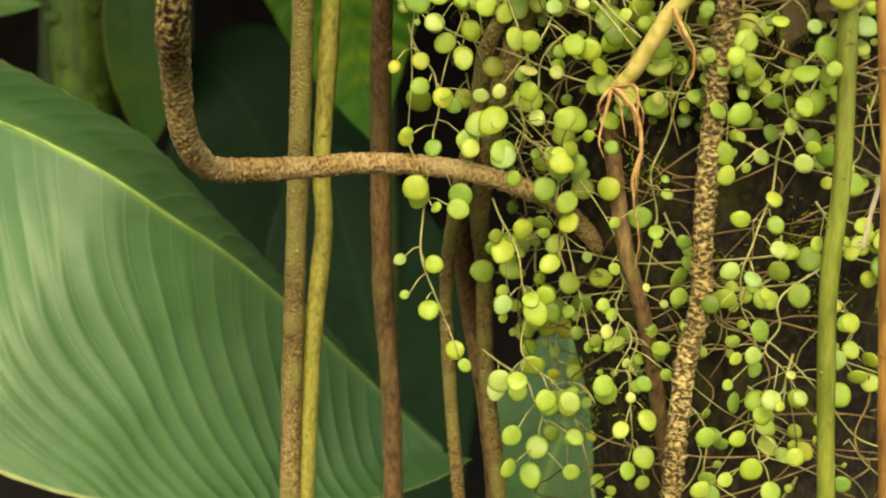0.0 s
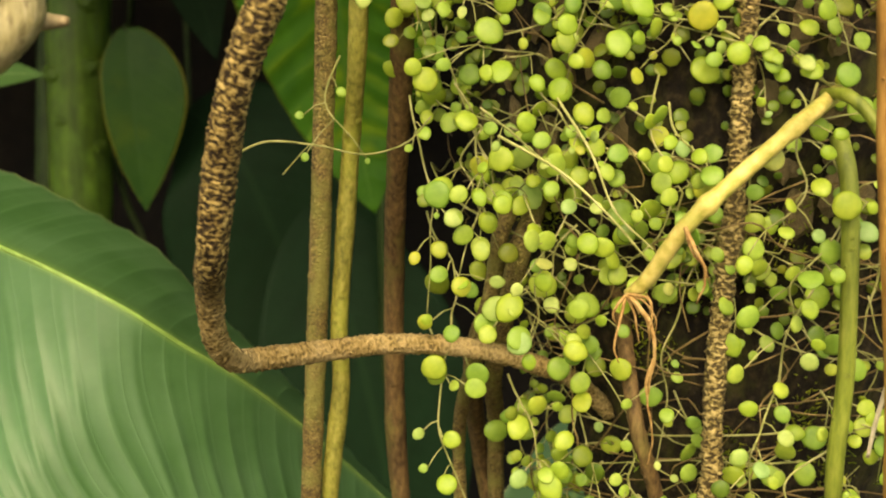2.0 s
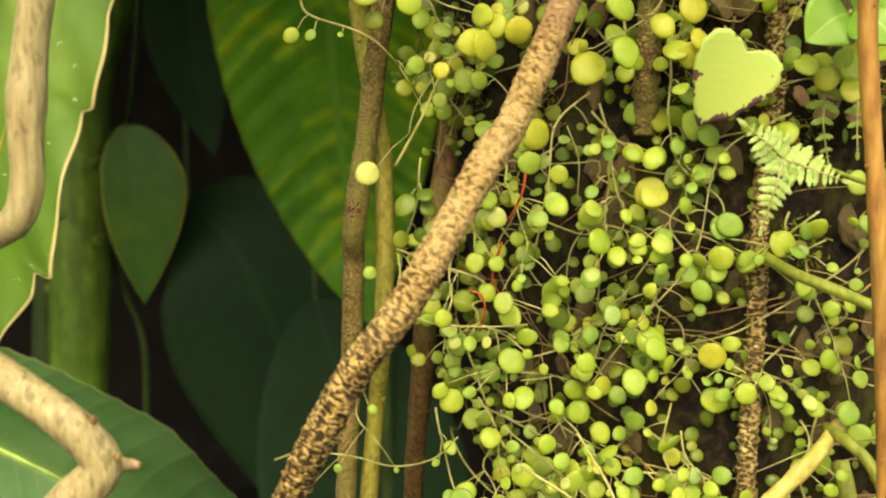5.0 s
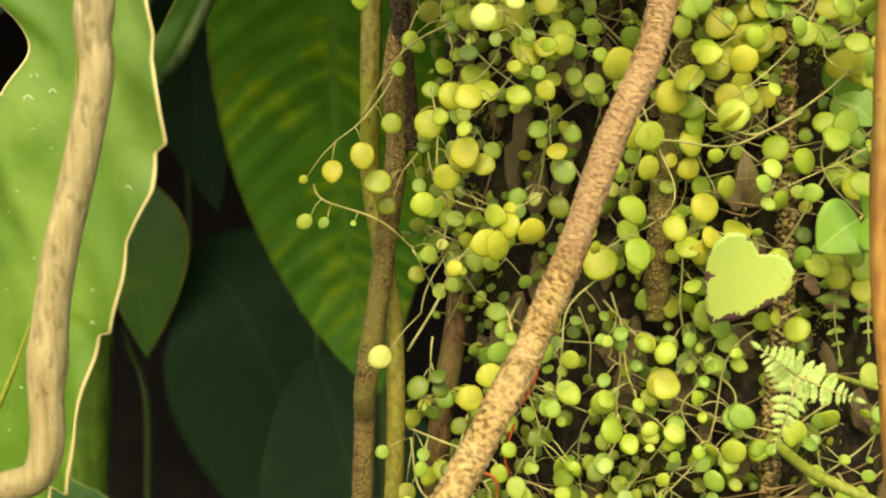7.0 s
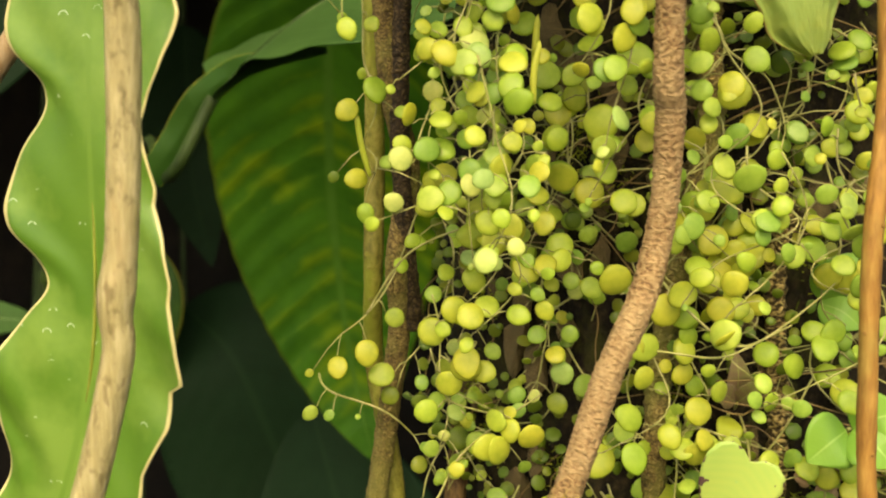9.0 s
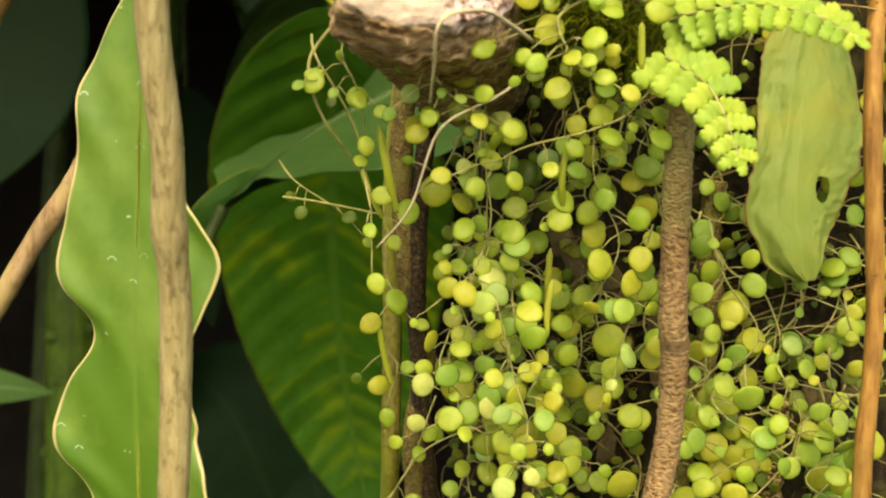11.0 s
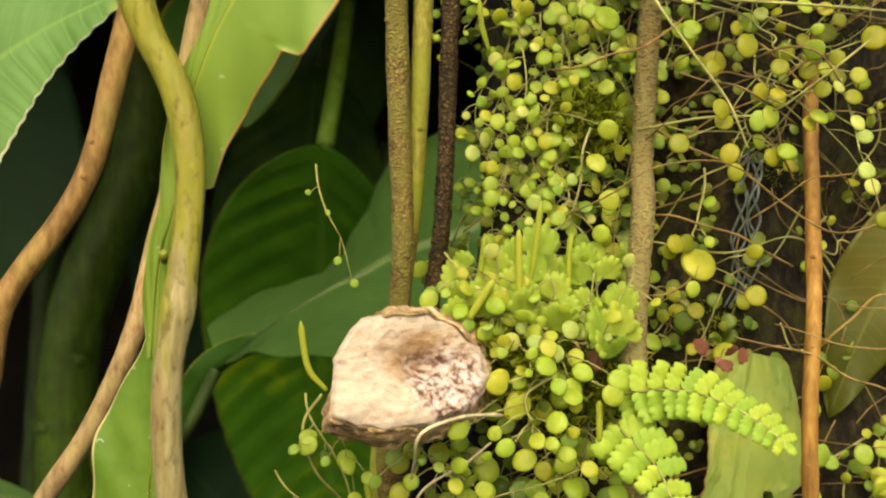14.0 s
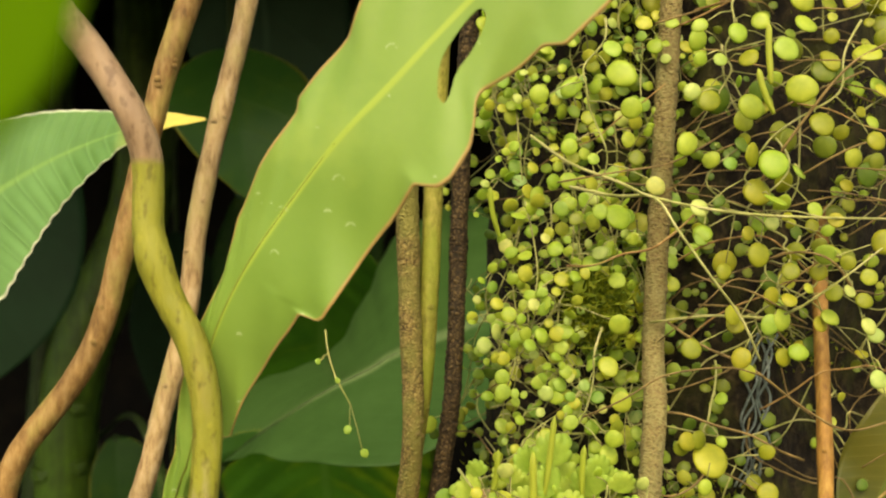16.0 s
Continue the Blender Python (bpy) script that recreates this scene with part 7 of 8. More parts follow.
leafy_strand([(-0.010, 0.331, 1.659, 0.0066, "y"), (-0.005, 0.328, 1.642, 0.0080, "Y"), (0.002, 0.333, 1.633, 0.0092, "Y"), (0.010, 0.335, 1.650, 0.0088, "y"), (0.017, 0.334, 1.641, 0.0068, "y"), (0.020, 0.324, 1.637, 0.0084, "y"), (0.035, 0.325, 1.637, 0.0080, "y"), (-0.019, 0.326, 1.626, 0.0068, "y"), (0.012, 0.326, 1.648, 0.0068, "Y"), (-0.004, 0.331, 1.652, 0.0048, "g"), (0.005, 0.326, 1.645, 0.0036, "y")])
leafy_strand([(-0.075, 0.347, 1.619, 0.0076, "g"), (-0.080, 0.343, 1.615, 0.0044, "g"), (-0.061, 0.343, 1.611, 0.0072, "y"), (-0.070, 0.354, 1.610, 0.0040, "s"), (-0.060, 0.351, 1.590, 0.0051, "y"), (-0.057, 0.341, 1.567, 0.0054, "y"), (-0.055, 0.343, 1.549, 0.0072, "y"), (-0.053, 0.352, 1.578, 0.0072, "g")])
leafy_strand([(-0.089, 0.402, 1.576, 0.0045, "s"), (-0.085, 0.399, 1.570, 0.0055, "s"), (-0.067, 0.402, 1.568, 0.0060, "s"), (-0.060, 0.405, 1.558, 0.0040, "g")])
leafy_strand([(0.075, 0.413, 1.579, 0.0070, "y"), (0.075, 0.416, 1.558, 0.0085, "y"), (0.098, 0.410, 1.577, 0.0048, "g"), (0.092, 0.404, 1.518, 0.0105, "Y"), (0.085, 0.407, 1.531, 0.0130, "Y"), (0.110, 0.413, 1.516, 0.0095, "g"), (0.101, 0.408, 1.510, 0.0060, "y"), (0.132, 0.405, 1.529, 0.0068, "Y"), (0.112, 0.408, 1.540, 0.0048, "g"), (0.122, 0.409, 1.537, 0.0044, "g")])
leafy_strand([(-0.030, 0.333, 1.671, 0.0070, "g"), (-0.024, 0.334, 1.673, 0.0039, "g"), (-0.019, 0.330, 1.667, 0.0069, "y"), (-0.007, 0.328, 1.669, 0.0076, "y"), (-0.009, 0.339, 1.658, 0.0088, "Y"), (-0.013, 0.338, 1.673, 0.0052, "p"), (-0.001, 0.334, 1.663, 0.0052, "y"), (-0.016, 0.330, 1.662, 0.0052, "g")])
leafy_strand([(0.011, 0.322, 1.648, 0.0088, "y"), (0.012, 0.326, 1.654, 0.0068, "Y"), (0.003, 0.331, 1.645, 0.0048, "Y"), (-0.006, 0.325, 1.641, 0.0080, "Y"), (0.001, 0.332, 1.631, 0.0088, "Y"), (0.006, 0.325, 1.652, 0.0046, "y"), (0.015, 0.321, 1.641, 0.0062, "y"), (0.021, 0.327, 1.639, 0.0080, "y"), (0.024, 0.326, 1.645, 0.0076, "y"), (0.037, 0.326, 1.642, 0.0078, "y")])
leafy_strand([(-0.007, 0.328, 1.623, 0.0054, "y"), (-0.004, 0.318, 1.620, 0.0072, "y"), (-0.020, 0.324, 1.625, 0.0076, "y"), (0.004, 0.329, 1.613, 0.0088, "Y"), (0.007, 0.320, 1.622, 0.0068, "Y"), (0.012, 0.319, 1.621, 0.0056, "y"), (0.014, 0.321, 1.628, 0.0080, "y"), (0.020, 0.322, 1.624, 0.0052, "Y"), (0.018, 0.324, 1.616, 0.0070, "y"), (0.026, 0.322, 1.611, 0.0064, "Y"), (-0.010, 0.327, 1.615, 0.0040, "y")])
leafy_strand([(-0.020, 0.330, 1.611, 0.0068, "y"), (-0.021, 0.333, 1.603, 0.0062, "Y"), (-0.010, 0.337, 1.600, 0.0078, "y"), (-0.037, 0.336, 1.604, 0.0060, "y"), (-0.041, 0.341, 1.599, 0.0080, "Y"), (-0.043, 0.341, 1.612, 0.0072, "g"), (-0.050, 0.332, 1.605, 0.0051, "g"), (-0.027, 0.333, 1.610, 0.0044, "g"), (-0.033, 0.336, 1.612, 0.0040, "g"), (-0.046, 0.336, 1.620, 0.0040, "g")])
leafy_strand([(-0.060, 0.338, 1.610, 0.0064, "y"), (-0.075, 0.345, 1.616, 0.0076, "g"), (-0.068, 0.336, 1.612, 0.0040, "g"), (-0.066, 0.340, 1.624, 0.0044, "g"), (-0.053, 0.335, 1.606, 0.0048, "g"), (-0.058, 0.345, 1.595, 0.0065, "y")])
leafy_strand([(0.024, 0.346, 1.598, 0.0092, "y"), (0.042, 0.352, 1.605, 0.0070, "y"), (0.040, 0.340, 1.597, 0.0080, "y"), (0.032, 0.348, 1.601, 0.0040, "y"), (0.012, 0.346, 1.594, 0.0068, "y"), (0.003, 0.339, 1.587, 0.0060, "Y"), (-0.008, 0.349, 1.583, 0.0068, "y"), (-0.021, 0.350, 1.581, 0.0075, "g"), (-0.033, 0.339, 1.585, 0.0068, "Y")])
# above the cut branch
leafy_strand([(-0.028, 0.376, 1.669, 0.0068, "g"), (-0.023, 0.374, 1.672, 0.0060, "g"), (-0.003, 0.371, 1.666, 0.0076, "y"), (0.037, 0.371, 1.721, 0.0084, "Y"), (0.027, 0.367, 1.714, 0.0048, "g"), (0.021, 0.364, 1.710, 0.0044, "g"), (0.022, 0.370, 1.699, 0.0065, "g"), (0.043, 0.375, 1.706, 0.0084, "Y"), (0.038, 0.366, 1.693, 0.0068, "y"), (0.037, 0.370, 1.686, 0.0085, "y"), (0.019, 0.367, 1.692, 0.0075, "g")])
leafy_strand([(0.072, 0.383, 1.688, 0.0076, "y"), (0.082, 0.386, 1.680, 0.0145, "Y"), (0.077, 0.385, 1.688, 0.0085, "y"), (0.084, 0.377, 1.689, 0.0048, "y"), (0.078, 0.379, 1.670, 0.0068, "y"), (0.101, 0.373, 1.685, 0.0068, "y"), (0.104, 0.380, 1.667, 0.0085, "g"), (0.086, 0.385, 1.705, 0.0056, "y"), (0.070, 0.385, 1.685, 0.0068, "g")])
leafy_strand([(0.085, 0.364, 1.741, 0.0080, "g"), (0.102, 0.369, 1.748, 0.0072, "g"), (0.107, 0.364, 1.747, 0.0064, "y"), (0.106, 0.369, 1.739, 0.0090, "y"), (0.124, 0.376, 1.736, 0.0064, "y"), (0.089, 0.367, 1.724, 0.0085, "g"), (0.094, 0.375, 1.717, 0.0070, "Y"), (0.109, 0.376, 1.723, 0.0075, "y"), (0.114, 0.374, 1.725, 0.0080, "y"), (0.069, 0.366, 1.728, 0.0080, "y"), (0.123, 0.376, 1.757, 0.0070, "g")])
leafy_strand([(0.132, 0.366, 1.750, 0.0052, "p"), (0.140, 0.367, 1.736, 0.0070, "p"), (0.138, 0.353, 1.717, 0.0072, "p"), (0.145, 0.353, 1.698, 0.0068, "y")])
leafy_strand([(-0.002, 0.397, 1.707, 0.0070, "g"), (-0.002, 0.400, 1.713, 0.0065, "g"), (0.003, 0.399, 1.706, 0.0044, "g"), (-0.007, 0.394, 1.738, 0.0040, "g"), (0.016, 0.402, 1.741, 0.0060, "g"), (0.023, 0.402, 1.725, 0.0065, "g"), (0.010, 0.402, 1.726, 0.0065, "g"), (0.029, 0.400, 1.755, 0.0060, "y"), (0.015, 0.401, 1.748, 0.0052, "g"), (0.036, 0.403, 1.760, 0.0085, "y"), (0.046, 0.394, 1.735, 0.0085, "y"), (0.046, 0.399, 1.753, 0.0075, "g")])
leafy_strand([(0.044, 0.380, 1.837, 0.0125, "y"), (0.048, 0.379, 1.823, 0.0084, "y"), (0.025, 0.389, 1.832, 0.0080, "y"), (0.012, 0.383, 1.829, 0.0076, "y"), (0.024, 0.383, 1.808, 0.0068, "y"), (0.036, 0.382, 1.782, 0.0064, "g"), (0.044, 0.386, 1.780, 0.0110, "y"), (0.058, 0.380, 1.792, 0.0080, "p"), (0.042, 0.387, 1.848, 0.0085, "g"), (0.033, 0.379, 1.803, 0.0048, "g"), (0.054, 0.397, 1.804, 0.0065, "s"), (0.027, 0.386, 1.779, 0.0060, "s")])
leafy_strand([(0.067, 0.364, 1.808, 0.0095, "y"), (0.071, 0.361, 1.853, 0.0064, "g"), (0.085, 0.359, 1.850, 0.0084, "y"), (0.093, 0.357, 1.854, 0.0068, "y"), (0.074, 0.358, 1.824, 0.0092, "y"), (0.069, 0.364, 1.828, 0.0068, "p"), (0.071, 0.360, 1.840, 0.0056, "y"), (0.079, 0.361, 1.840, 0.0056, "g"), (0.088, 0.356, 1.840, 0.0075, "g"), (0.091, 0.362, 1.822, 0.0105, "y"), (0.108, 0.355, 1.828, 0.0116, "Y"), (0.104, 0.360, 1.844, 0.0100, "g")])
leafy_strand([(0.117, 0.357, 1.815, 0.0100, "y"), (0.134, 0.356, 1.842, 0.0104, "Y"), (0.098, 0.356, 1.800, 0.0115, "y"), (0.090, 0.356, 1.803, 0.0090, "y"), (0.097, 0.351, 1.786, 0.0100, "y"), (0.093, 0.361, 1.789, 0.0110, "y"), (0.098, 0.358, 1.777, 0.0052, "p"), (0.093, 0.358, 1.765, 0.0095, "g"), (0.083, 0.361, 1.800, 0.0055, "g"), (0.069, 0.354, 1.783, 0.0070, "p"), (0.121, 0.353, 1.778, 0.0060, "y"), (0.136, 0.352, 1.808, 0.0072, "y")])
leafy_strand([(0.116, 0.367, 1.751, 0.0052, "Y"), (0.122, 0.367, 1.764, 0.0085, "g"), (0.146, 0.367, 1.769, 0.0100, "g"), (0.131, 0.366, 1.761, 0.0060, "y"), (0.083, 0.370, 1.758, 0.0068, "g"), (0.073, 0.367, 1.771, 0.0060, "g"), (0.109, 0.368, 1.758, 0.0070, "g"), (0.142, 0.372, 1.755, 0.0068, "Y"), (0.138, 0.367, 1.746, 0.0070, "y"), (0.093, 0.381, 1.766, 0.0055, "s"), (0.127, 0.374, 1.739, 0.0075, "y"), (0.101, 0.368, 1.737, 0.0085, "g")])
leafy_strand([(0.100, 0.380, 1.777, 0.0090, "y"), (0.113, 0.370, 1.797, 0.0080, "g"), (0.119, 0.369, 1.782, 0.0065, "y"), (0.087, 0.382, 1.761, 0.0100, "g"), (0.092, 0.368, 1.773, 0.0060, "g"), (0.074, 0.368, 1.773, 0.0075, "y"), (0.115, 0.380, 1.765, 0.0075, "g"), (0.126, 0.368, 1.749, 0.0068, "g"), (0.147, 0.377, 1.731, 0.0068, "p"), (0.150, 0.376, 1.711, 0.0068, "p"), (0.088, 0.371, 1.737, 0.0080, "g")])


def surface_spot(amin, amax, zmin, zmax):
    return VR.uniform(amin, amax), VR.uniform(zmin, zmax)


# strands creeping close over the bark between them
for k in range(78):
    z = 1.0 + 0.95 * ((k * 0.61803) % 1.0)
    a = VR.uniform(-1.4, 0.5 if z < 1.6 else 0.9)
    creeping_vine(surface_walk(a, z, VR.uniform(0.06, 0.14), VR.uniform(-0.9, 0.9), VR.uniform(0.1, 1.0), VR.uniform(0.003, 0.012)), VR, leaf_kind, leaf_size if k % 2 else small_size, 0.0125, 0.0005, 0.45)
# dense small-leaved curtain high on the trunk's side
for k in range(40):
    x = -0.002 + 0.075 * VR.random()
    z = VR.uniform(1.72, 1.95)
    y = 0.425 + VR.uniform(-0.02, 0.03)
    ln = VR.uniform(0.06, 0.12)
    creeping_vine([(x + VR.uniform(-0.006, 0.006) * i, y + VR.uniform(-0.004, 0.004), z - ln * i / 4) for i in range(5)], VR, bright_kind, small_size, 0.0085, 0.0004, 0.6)
# looser strands standing off the bark, low down
for k in range(30):
    z = 1.08 + 0.34 * ((k * 0.61803) % 1.0)
    a = VR.uniform(-1.3, 0.4)
    creeping_vine(surface_walk(a, z, VR.uniform(0.05, 0.11), VR.uniform(-0.9, 0.9), VR.uniform(0.1, 1.0), VR.uniform(0.01, 0.024)), VR, leaf_kind, leaf_size, 0.0125, 0.0004, 0.45)
# leafy mass below the cut branch
for k in range(13):
    x, z = VR.uniform(-0.045, 0.05), VR.uniform(1.53, 1.635)
    y = 0.37 + VR.uniform(-0.02, 0.02) + max(0, 1.55 - z) * 0.25
    ln = VR.uniform(0.05, 0.09)
    creeping_vine([(x + VR.uniform(-0.006, 0.006) * i, y + VR.uniform(-0.004, 0.004), z - ln * i / 4) for i in range(5)], VR, bright_kind, stump_size, 0.0105, 0.0004, 0.4)
# pale young leaves among the scalloped ones above the branch
for k in range(8):
    x, z = VR.uniform(-0.022, 0.045), VR.uniform(1.662, 1.692)
    y = 0.342 + VR.uniform(-0.012, 0.012)
    creeping_vine([(x + VR.uniform(-0.004, 0.004) * i, y + VR.uniform(-0.003, 0.003), z - 0.006 * i) for i in range(5)], VR, lambda p: "pale" if VR.random() < 0.3 else "lime" if VR.random() < 0.5 else "yellow", small_size, 0.008, 0.0004, 0.4)
# leafy mass high on the other side
for k in range(11):
    x, z = VR.uniform(0.06, 0.2), VR.uniform(1.79, 1.97)
    y = 0.385 + VR.uniform(-0.015, 0.025)
    ln = VR.uniform(0.05, 0.1)
    creeping_vine([(x + VR.uniform(-0.01, 0.01) * i, y + VR.uniform(-0.004, 0.004), z - ln * i / 4) for i in range(5)], VR, leaf_kind, leaf_size, 0.0115, 0.0005, 0.5)
# scattered strands beside the hanging pale leaf
for k in range(22):
    x, z = VR.uniform(0.05, 0.17), VR.uniform(1.5, 1.67)
    y = (0.395 if x < 0.072 or z < 1.55 else 0.428) + VR.uniform(-0.012, 0.012)
    ln = VR.uniform(0.05, 0.1)
    creeping_vine([(x + VR.uniform(-0.012, 0.012) * i, y + VR.uniform(-0.004, 0.004), z - ln * i / 4) for i in range(5)], VR, leaf_kind, leaf_size, 0.017, 0.0004, 0.3)
# strands of large yellowing leaves below the leafy mass
for k in range(13):
    x, z = VR.uniform(-0.03, 0.125), VR.uniform(1.43, 1.57)
    y = 0.412 + VR.uniform(-0.008, 0.008)
    ln = VR.uniform(0.04, 0.07)
    creeping_vine([(x + VR.uniform(-0.008, 0.008) * i, y + VR.uniform(-0.003, 0.003), z - ln * i / 4) for i in range(5)], VR, lambda p: "yellow" if VR.random() < 0.7 else "lime", lambda: VR.uniform(0.0085, 0.0125), 0.016, 0.0004, 0.3)
# bare wiry stems between the leaves
for k in range(230):
    a, z = surface_spot(-1.3, 0.75, 1.0, 1.95)
    line, _ = spline(surface_walk(a, z, VR.uniform(0.07, 0.17), VR.uniform(-1.6, 1.6), VR.uniform(-0.2, 1.0), VR.uniform(0.003, 0.016)), 0.004)
    ob = put("wiry_stem", mesh_from("wiry_stem", *tube_data(line, VR.uniform(0.00024, 0.00048), 6)), M_STALKB if k % 3 else M_STALK)
    tagged(ob, "bare wiry runner crossing the trunk", "vine stem", "bare runners")


# arching stems standing off the bark high up
for k in range(52):
    x, z = VR.uniform(0.055, 0.17), 1.64 + 0.31 * ((k * 0.61803) % 1.0)
    y, reach, rise = VR.uniform(0.365, 0.41), VR.uniform(0.03, 0.075) * VR.choice((-1, 1, 1)), VR.uniform(-0.035, 0.03)
    sag = VR.uniform(-0.006, 0.014)
    line, _ = spline([(x + reach * q, y - 0.012 * math.sin(math.pi * q) + VR.uniform(-0.002, 0.002), z + rise * q + sag * math.sin(math.pi * q) + VR.uniform(-0.002, 0.002)) for q in (0, 0.2, 0.4, 0.6, 0.8, 1)], 0.003)
    ob = put("arching_stem", mesh_from("arching_stem", *tube_data(smooth_line(line, 2), VR.uniform(0.0003, 0.00055), 6)), M_VINEO if k % 5 == 0 else M_STALKB)
    tagged(ob, "thin tan stem arching before the trunk", "vine stem", "bare runners")


def runner(points, r, material, label, name="runner"):
    line, _ = spline(points, 0.002)
    ob = put(name, mesh_from(name, *tube_data(smooth_line(line, 2), lambda t: 0.72 * r * (1.1 - 0.4 * t), 8, 0, 1, True, 0.1)), material)
    return tagged(ob, label, "vine stem", "long runners")


runner([(0.009, 0.390, 1.813), (0.024, 0.380, 1.801), (0.042, 0.370, 1.793), (0.053, 0.360, 1.787), (0.081, 0.350, 1.781), (0.113, 0.350, 1.779), (0.151, 0.360, 1.778)], 0.0009, M_STALK, "long pale green runner across the creepers")
runner([(0.025, 0.390, 1.792), (0.042, 0.380, 1.788), (0.053, 0.360, 1.787), (0.060, 0.350, 1.774), (0.071, 0.345, 1.757), (0.082, 0.345, 1.742), (0.091, 0.350, 1.725)], 0.0009, M_STALK, "pale green runner hanging over the creepers")
runner([(0.060, 0.400, 1.735), (0.082, 0.385, 1.739), (0.105, 0.370, 1.740), (0.122, 0.360, 1.752), (0.140, 0.355, 1.767)], 0.0008, M_STALK, "arching green runner over the creepers")
runner([(0.068, 0.400, 1.735), (0.078, 0.385, 1.727), (0.097, 0.380, 1.718), (0.118, 0.380, 1.702), (0.137, 0.380, 1.692), (0.160, 0.380, 1.697)], 0.0008, M_STALKB, "brown arching runner over the creepers")
runner([(0.096, 0.370, 1.791), (0.110, 0.360, 1.815), (0.126, 0.355, 1.836), (0.143, 0.355, 1.846)], 0.0009, M_STALKB, "slanting brown runner over the creepers")
runner([(-0.054, 0.440, 1.443), (-0.041, 0.435, 1.464), (-0.028, 0.430, 1.474), (-0.006, 0.425, 1.482)], 0.0007, M_STALK, "green runner reaching past the hanging roots")
runner([(-0.037, 0.440, 1.349), (-0.026, 0.430, 1.369), (-0.017, 0.425, 1.388), (-0.000, 0.420, 1.404), (0.015, 0.420, 1.414)], 0.0007, M_STALK, "green runner hanging from the trunk")
runner([(0.045, 0.410, 1.435), (0.061, 0.400, 1.434), (0.080, 0.400, 1.432), (0.096, 0.400, 1.439), (0.106, 0.400, 1.444)], 0.0007, M_STALK, "pale runner across the bark")
runner([(0.059, 0.410, 1.460), (0.069, 0.400, 1.448), (0.088, 0.400, 1.436), (0.114, 0.405, 1.450), (0.133, 0.410, 1.466)], 0.0007, M_STALK, "arching pale runner across the bark")
runner([(0.013, 0.420, 1.230), (0.035, 0.410, 1.218), (0.052, 0.400, 1.203), (0.067, 0.400, 1.186)], 0.0008, M_STALK, "straight pale green runner before the bark")
runner([(0.035, 0.420, 1.244), (0.047, 0.410, 1.224), (0.055, 0.405, 1.204), (0.069, 0.400, 1.190)], 0.0007, M_STALK, "pale green runner leaning on the yellow root")
runner([(-0.036, 0.440, 1.313), (-0.033, 0.440, 1.292), (-0.023, 0.438, 1.285), (-0.000, 0.435, 1.284), (0.016, 0.430, 1.286)], 0.0006, M_STALK, "thin pale runner below the leaning root")
runner([(-0.091, 0.460, 1.220), (-0.078, 0.455, 1.225), (-0.057, 0.455, 1.223), (-0.039, 0.450, 1.220), (-0.022, 0.445, 1.225), (-0.012, 0.440, 1.236)], 0.0006, M_STALK, "thin green shoot reaching past the hanging roots")
runner([(-0.073, 0.458, 1.211), (-0.065, 0.456, 1.220), (-0.061, 0.455, 1.224)], 0.0004, M_STALK, "thin green side shoot")
leafy_strand([(-0.063, 0.451, 1.219, 0.0036, "g"), (-0.066, 0.462, 1.235, 0.0036, "g"), (-0.038, 0.454, 1.217, 0.0024, "g"), (-0.048, 0.451, 1.245, 0.0044, "g")])
leafy_strand([(-0.084, 0.479, 1.710, 0.0030, "g"), (-0.075, 0.483, 1.700, 0.0030, "g"), (-0.070, 0.477, 1.677, 0.0042, "g"), (-0.062, 0.474, 1.666, 0.0042, "g")])
runner([(-0.007, 0.345, 1.616), (-0.016, 0.340, 1.610), (-0.023, 0.337, 1.607), (-0.032, 0.335, 1.602), (-0.036, 0.335, 1.596), (-0.039, 0.337, 1.587), (-0.044, 0.345, 1.573), (-0.055, 0.355, 1.560)], 0.00065, M_PALESTEM, "bare whitish runner below the cut branch")
runner([(-0.003, 0.335, 1.628), (-0.013, 0.316, 1.632), (-0.021, 0.302, 1.634), (-0.029, 0.296, 1.633), (-0.032, 0.294, 1.6322), (-0.0345, 0.294, 1.6305), (-0.0357, 0.295, 1.6275), (-0.036, 0.298, 1.625), (-0.036, 0.305, 1.620), (-0.0365, 0.315, 1.614), (-0.037, 0.325, 1.608)], 0.0009, M_PALESTEM, "whitish runner hooked under the cut branch")
runner([(-0.070, 0.350, 1.634), (-0.077, 0.350, 1.624), (-0.076, 0.350, 1.613), (-0.072, 0.352, 1.603), (-0.066, 0.360, 1.594), (-0.059, 0.370, 1.583)], 0.0008, M_STALK, "curved green shoot below the cut branch")
runner([(-0.092, 0.400, 1.576), (-0.078, 0.398, 1.574), (-0.053, 0.390, 1.569), (-0.045, 0.385, 1.564)], 0.0006, M_STALK, "thin green shoot reaching past the trunk")
runner([(0.148, 0.370, 1.158), (0.145, 0.372, 1.142), (0.143, 0.372, 1.133), (0.142, 0.374, 1.120)], 0.0014, M_PALESTEM, "pale pointed root tip beside the orange root")
for pts in ([(0.014, 0.425, 1.347), (0.013, 0.425, 1.340), (0.009, 0.430, 1.330), (0.007, 0.435, 1.326)], [(0.006, 0.440, 1.318), (0.002, 0.440, 1.304), (0.005, 0.440, 1.297)], [(-0.007, 0.440, 1.298), (-0.002, 0.437, 1.297), (-0.001, 0.437, 1.291), (-0.003, 0.440, 1.281)]):
    runner(pts, 0.0007, M_RED, "thin red rootlet among the leaves")


# ---- flower spikes ----
def flower_spike(points, r=0.0012):
    line, _ = spline(points, 0.0015)
    me = mesh_from("flower_spike", *tube_data(line, lambda t: r * (0.6 + 0.4 * min(1, t * 4)) * (1 if t < 0.9 else max(0.15, 1 - (t - 0.9) * 8)), 10, 0.00012, 900.0))
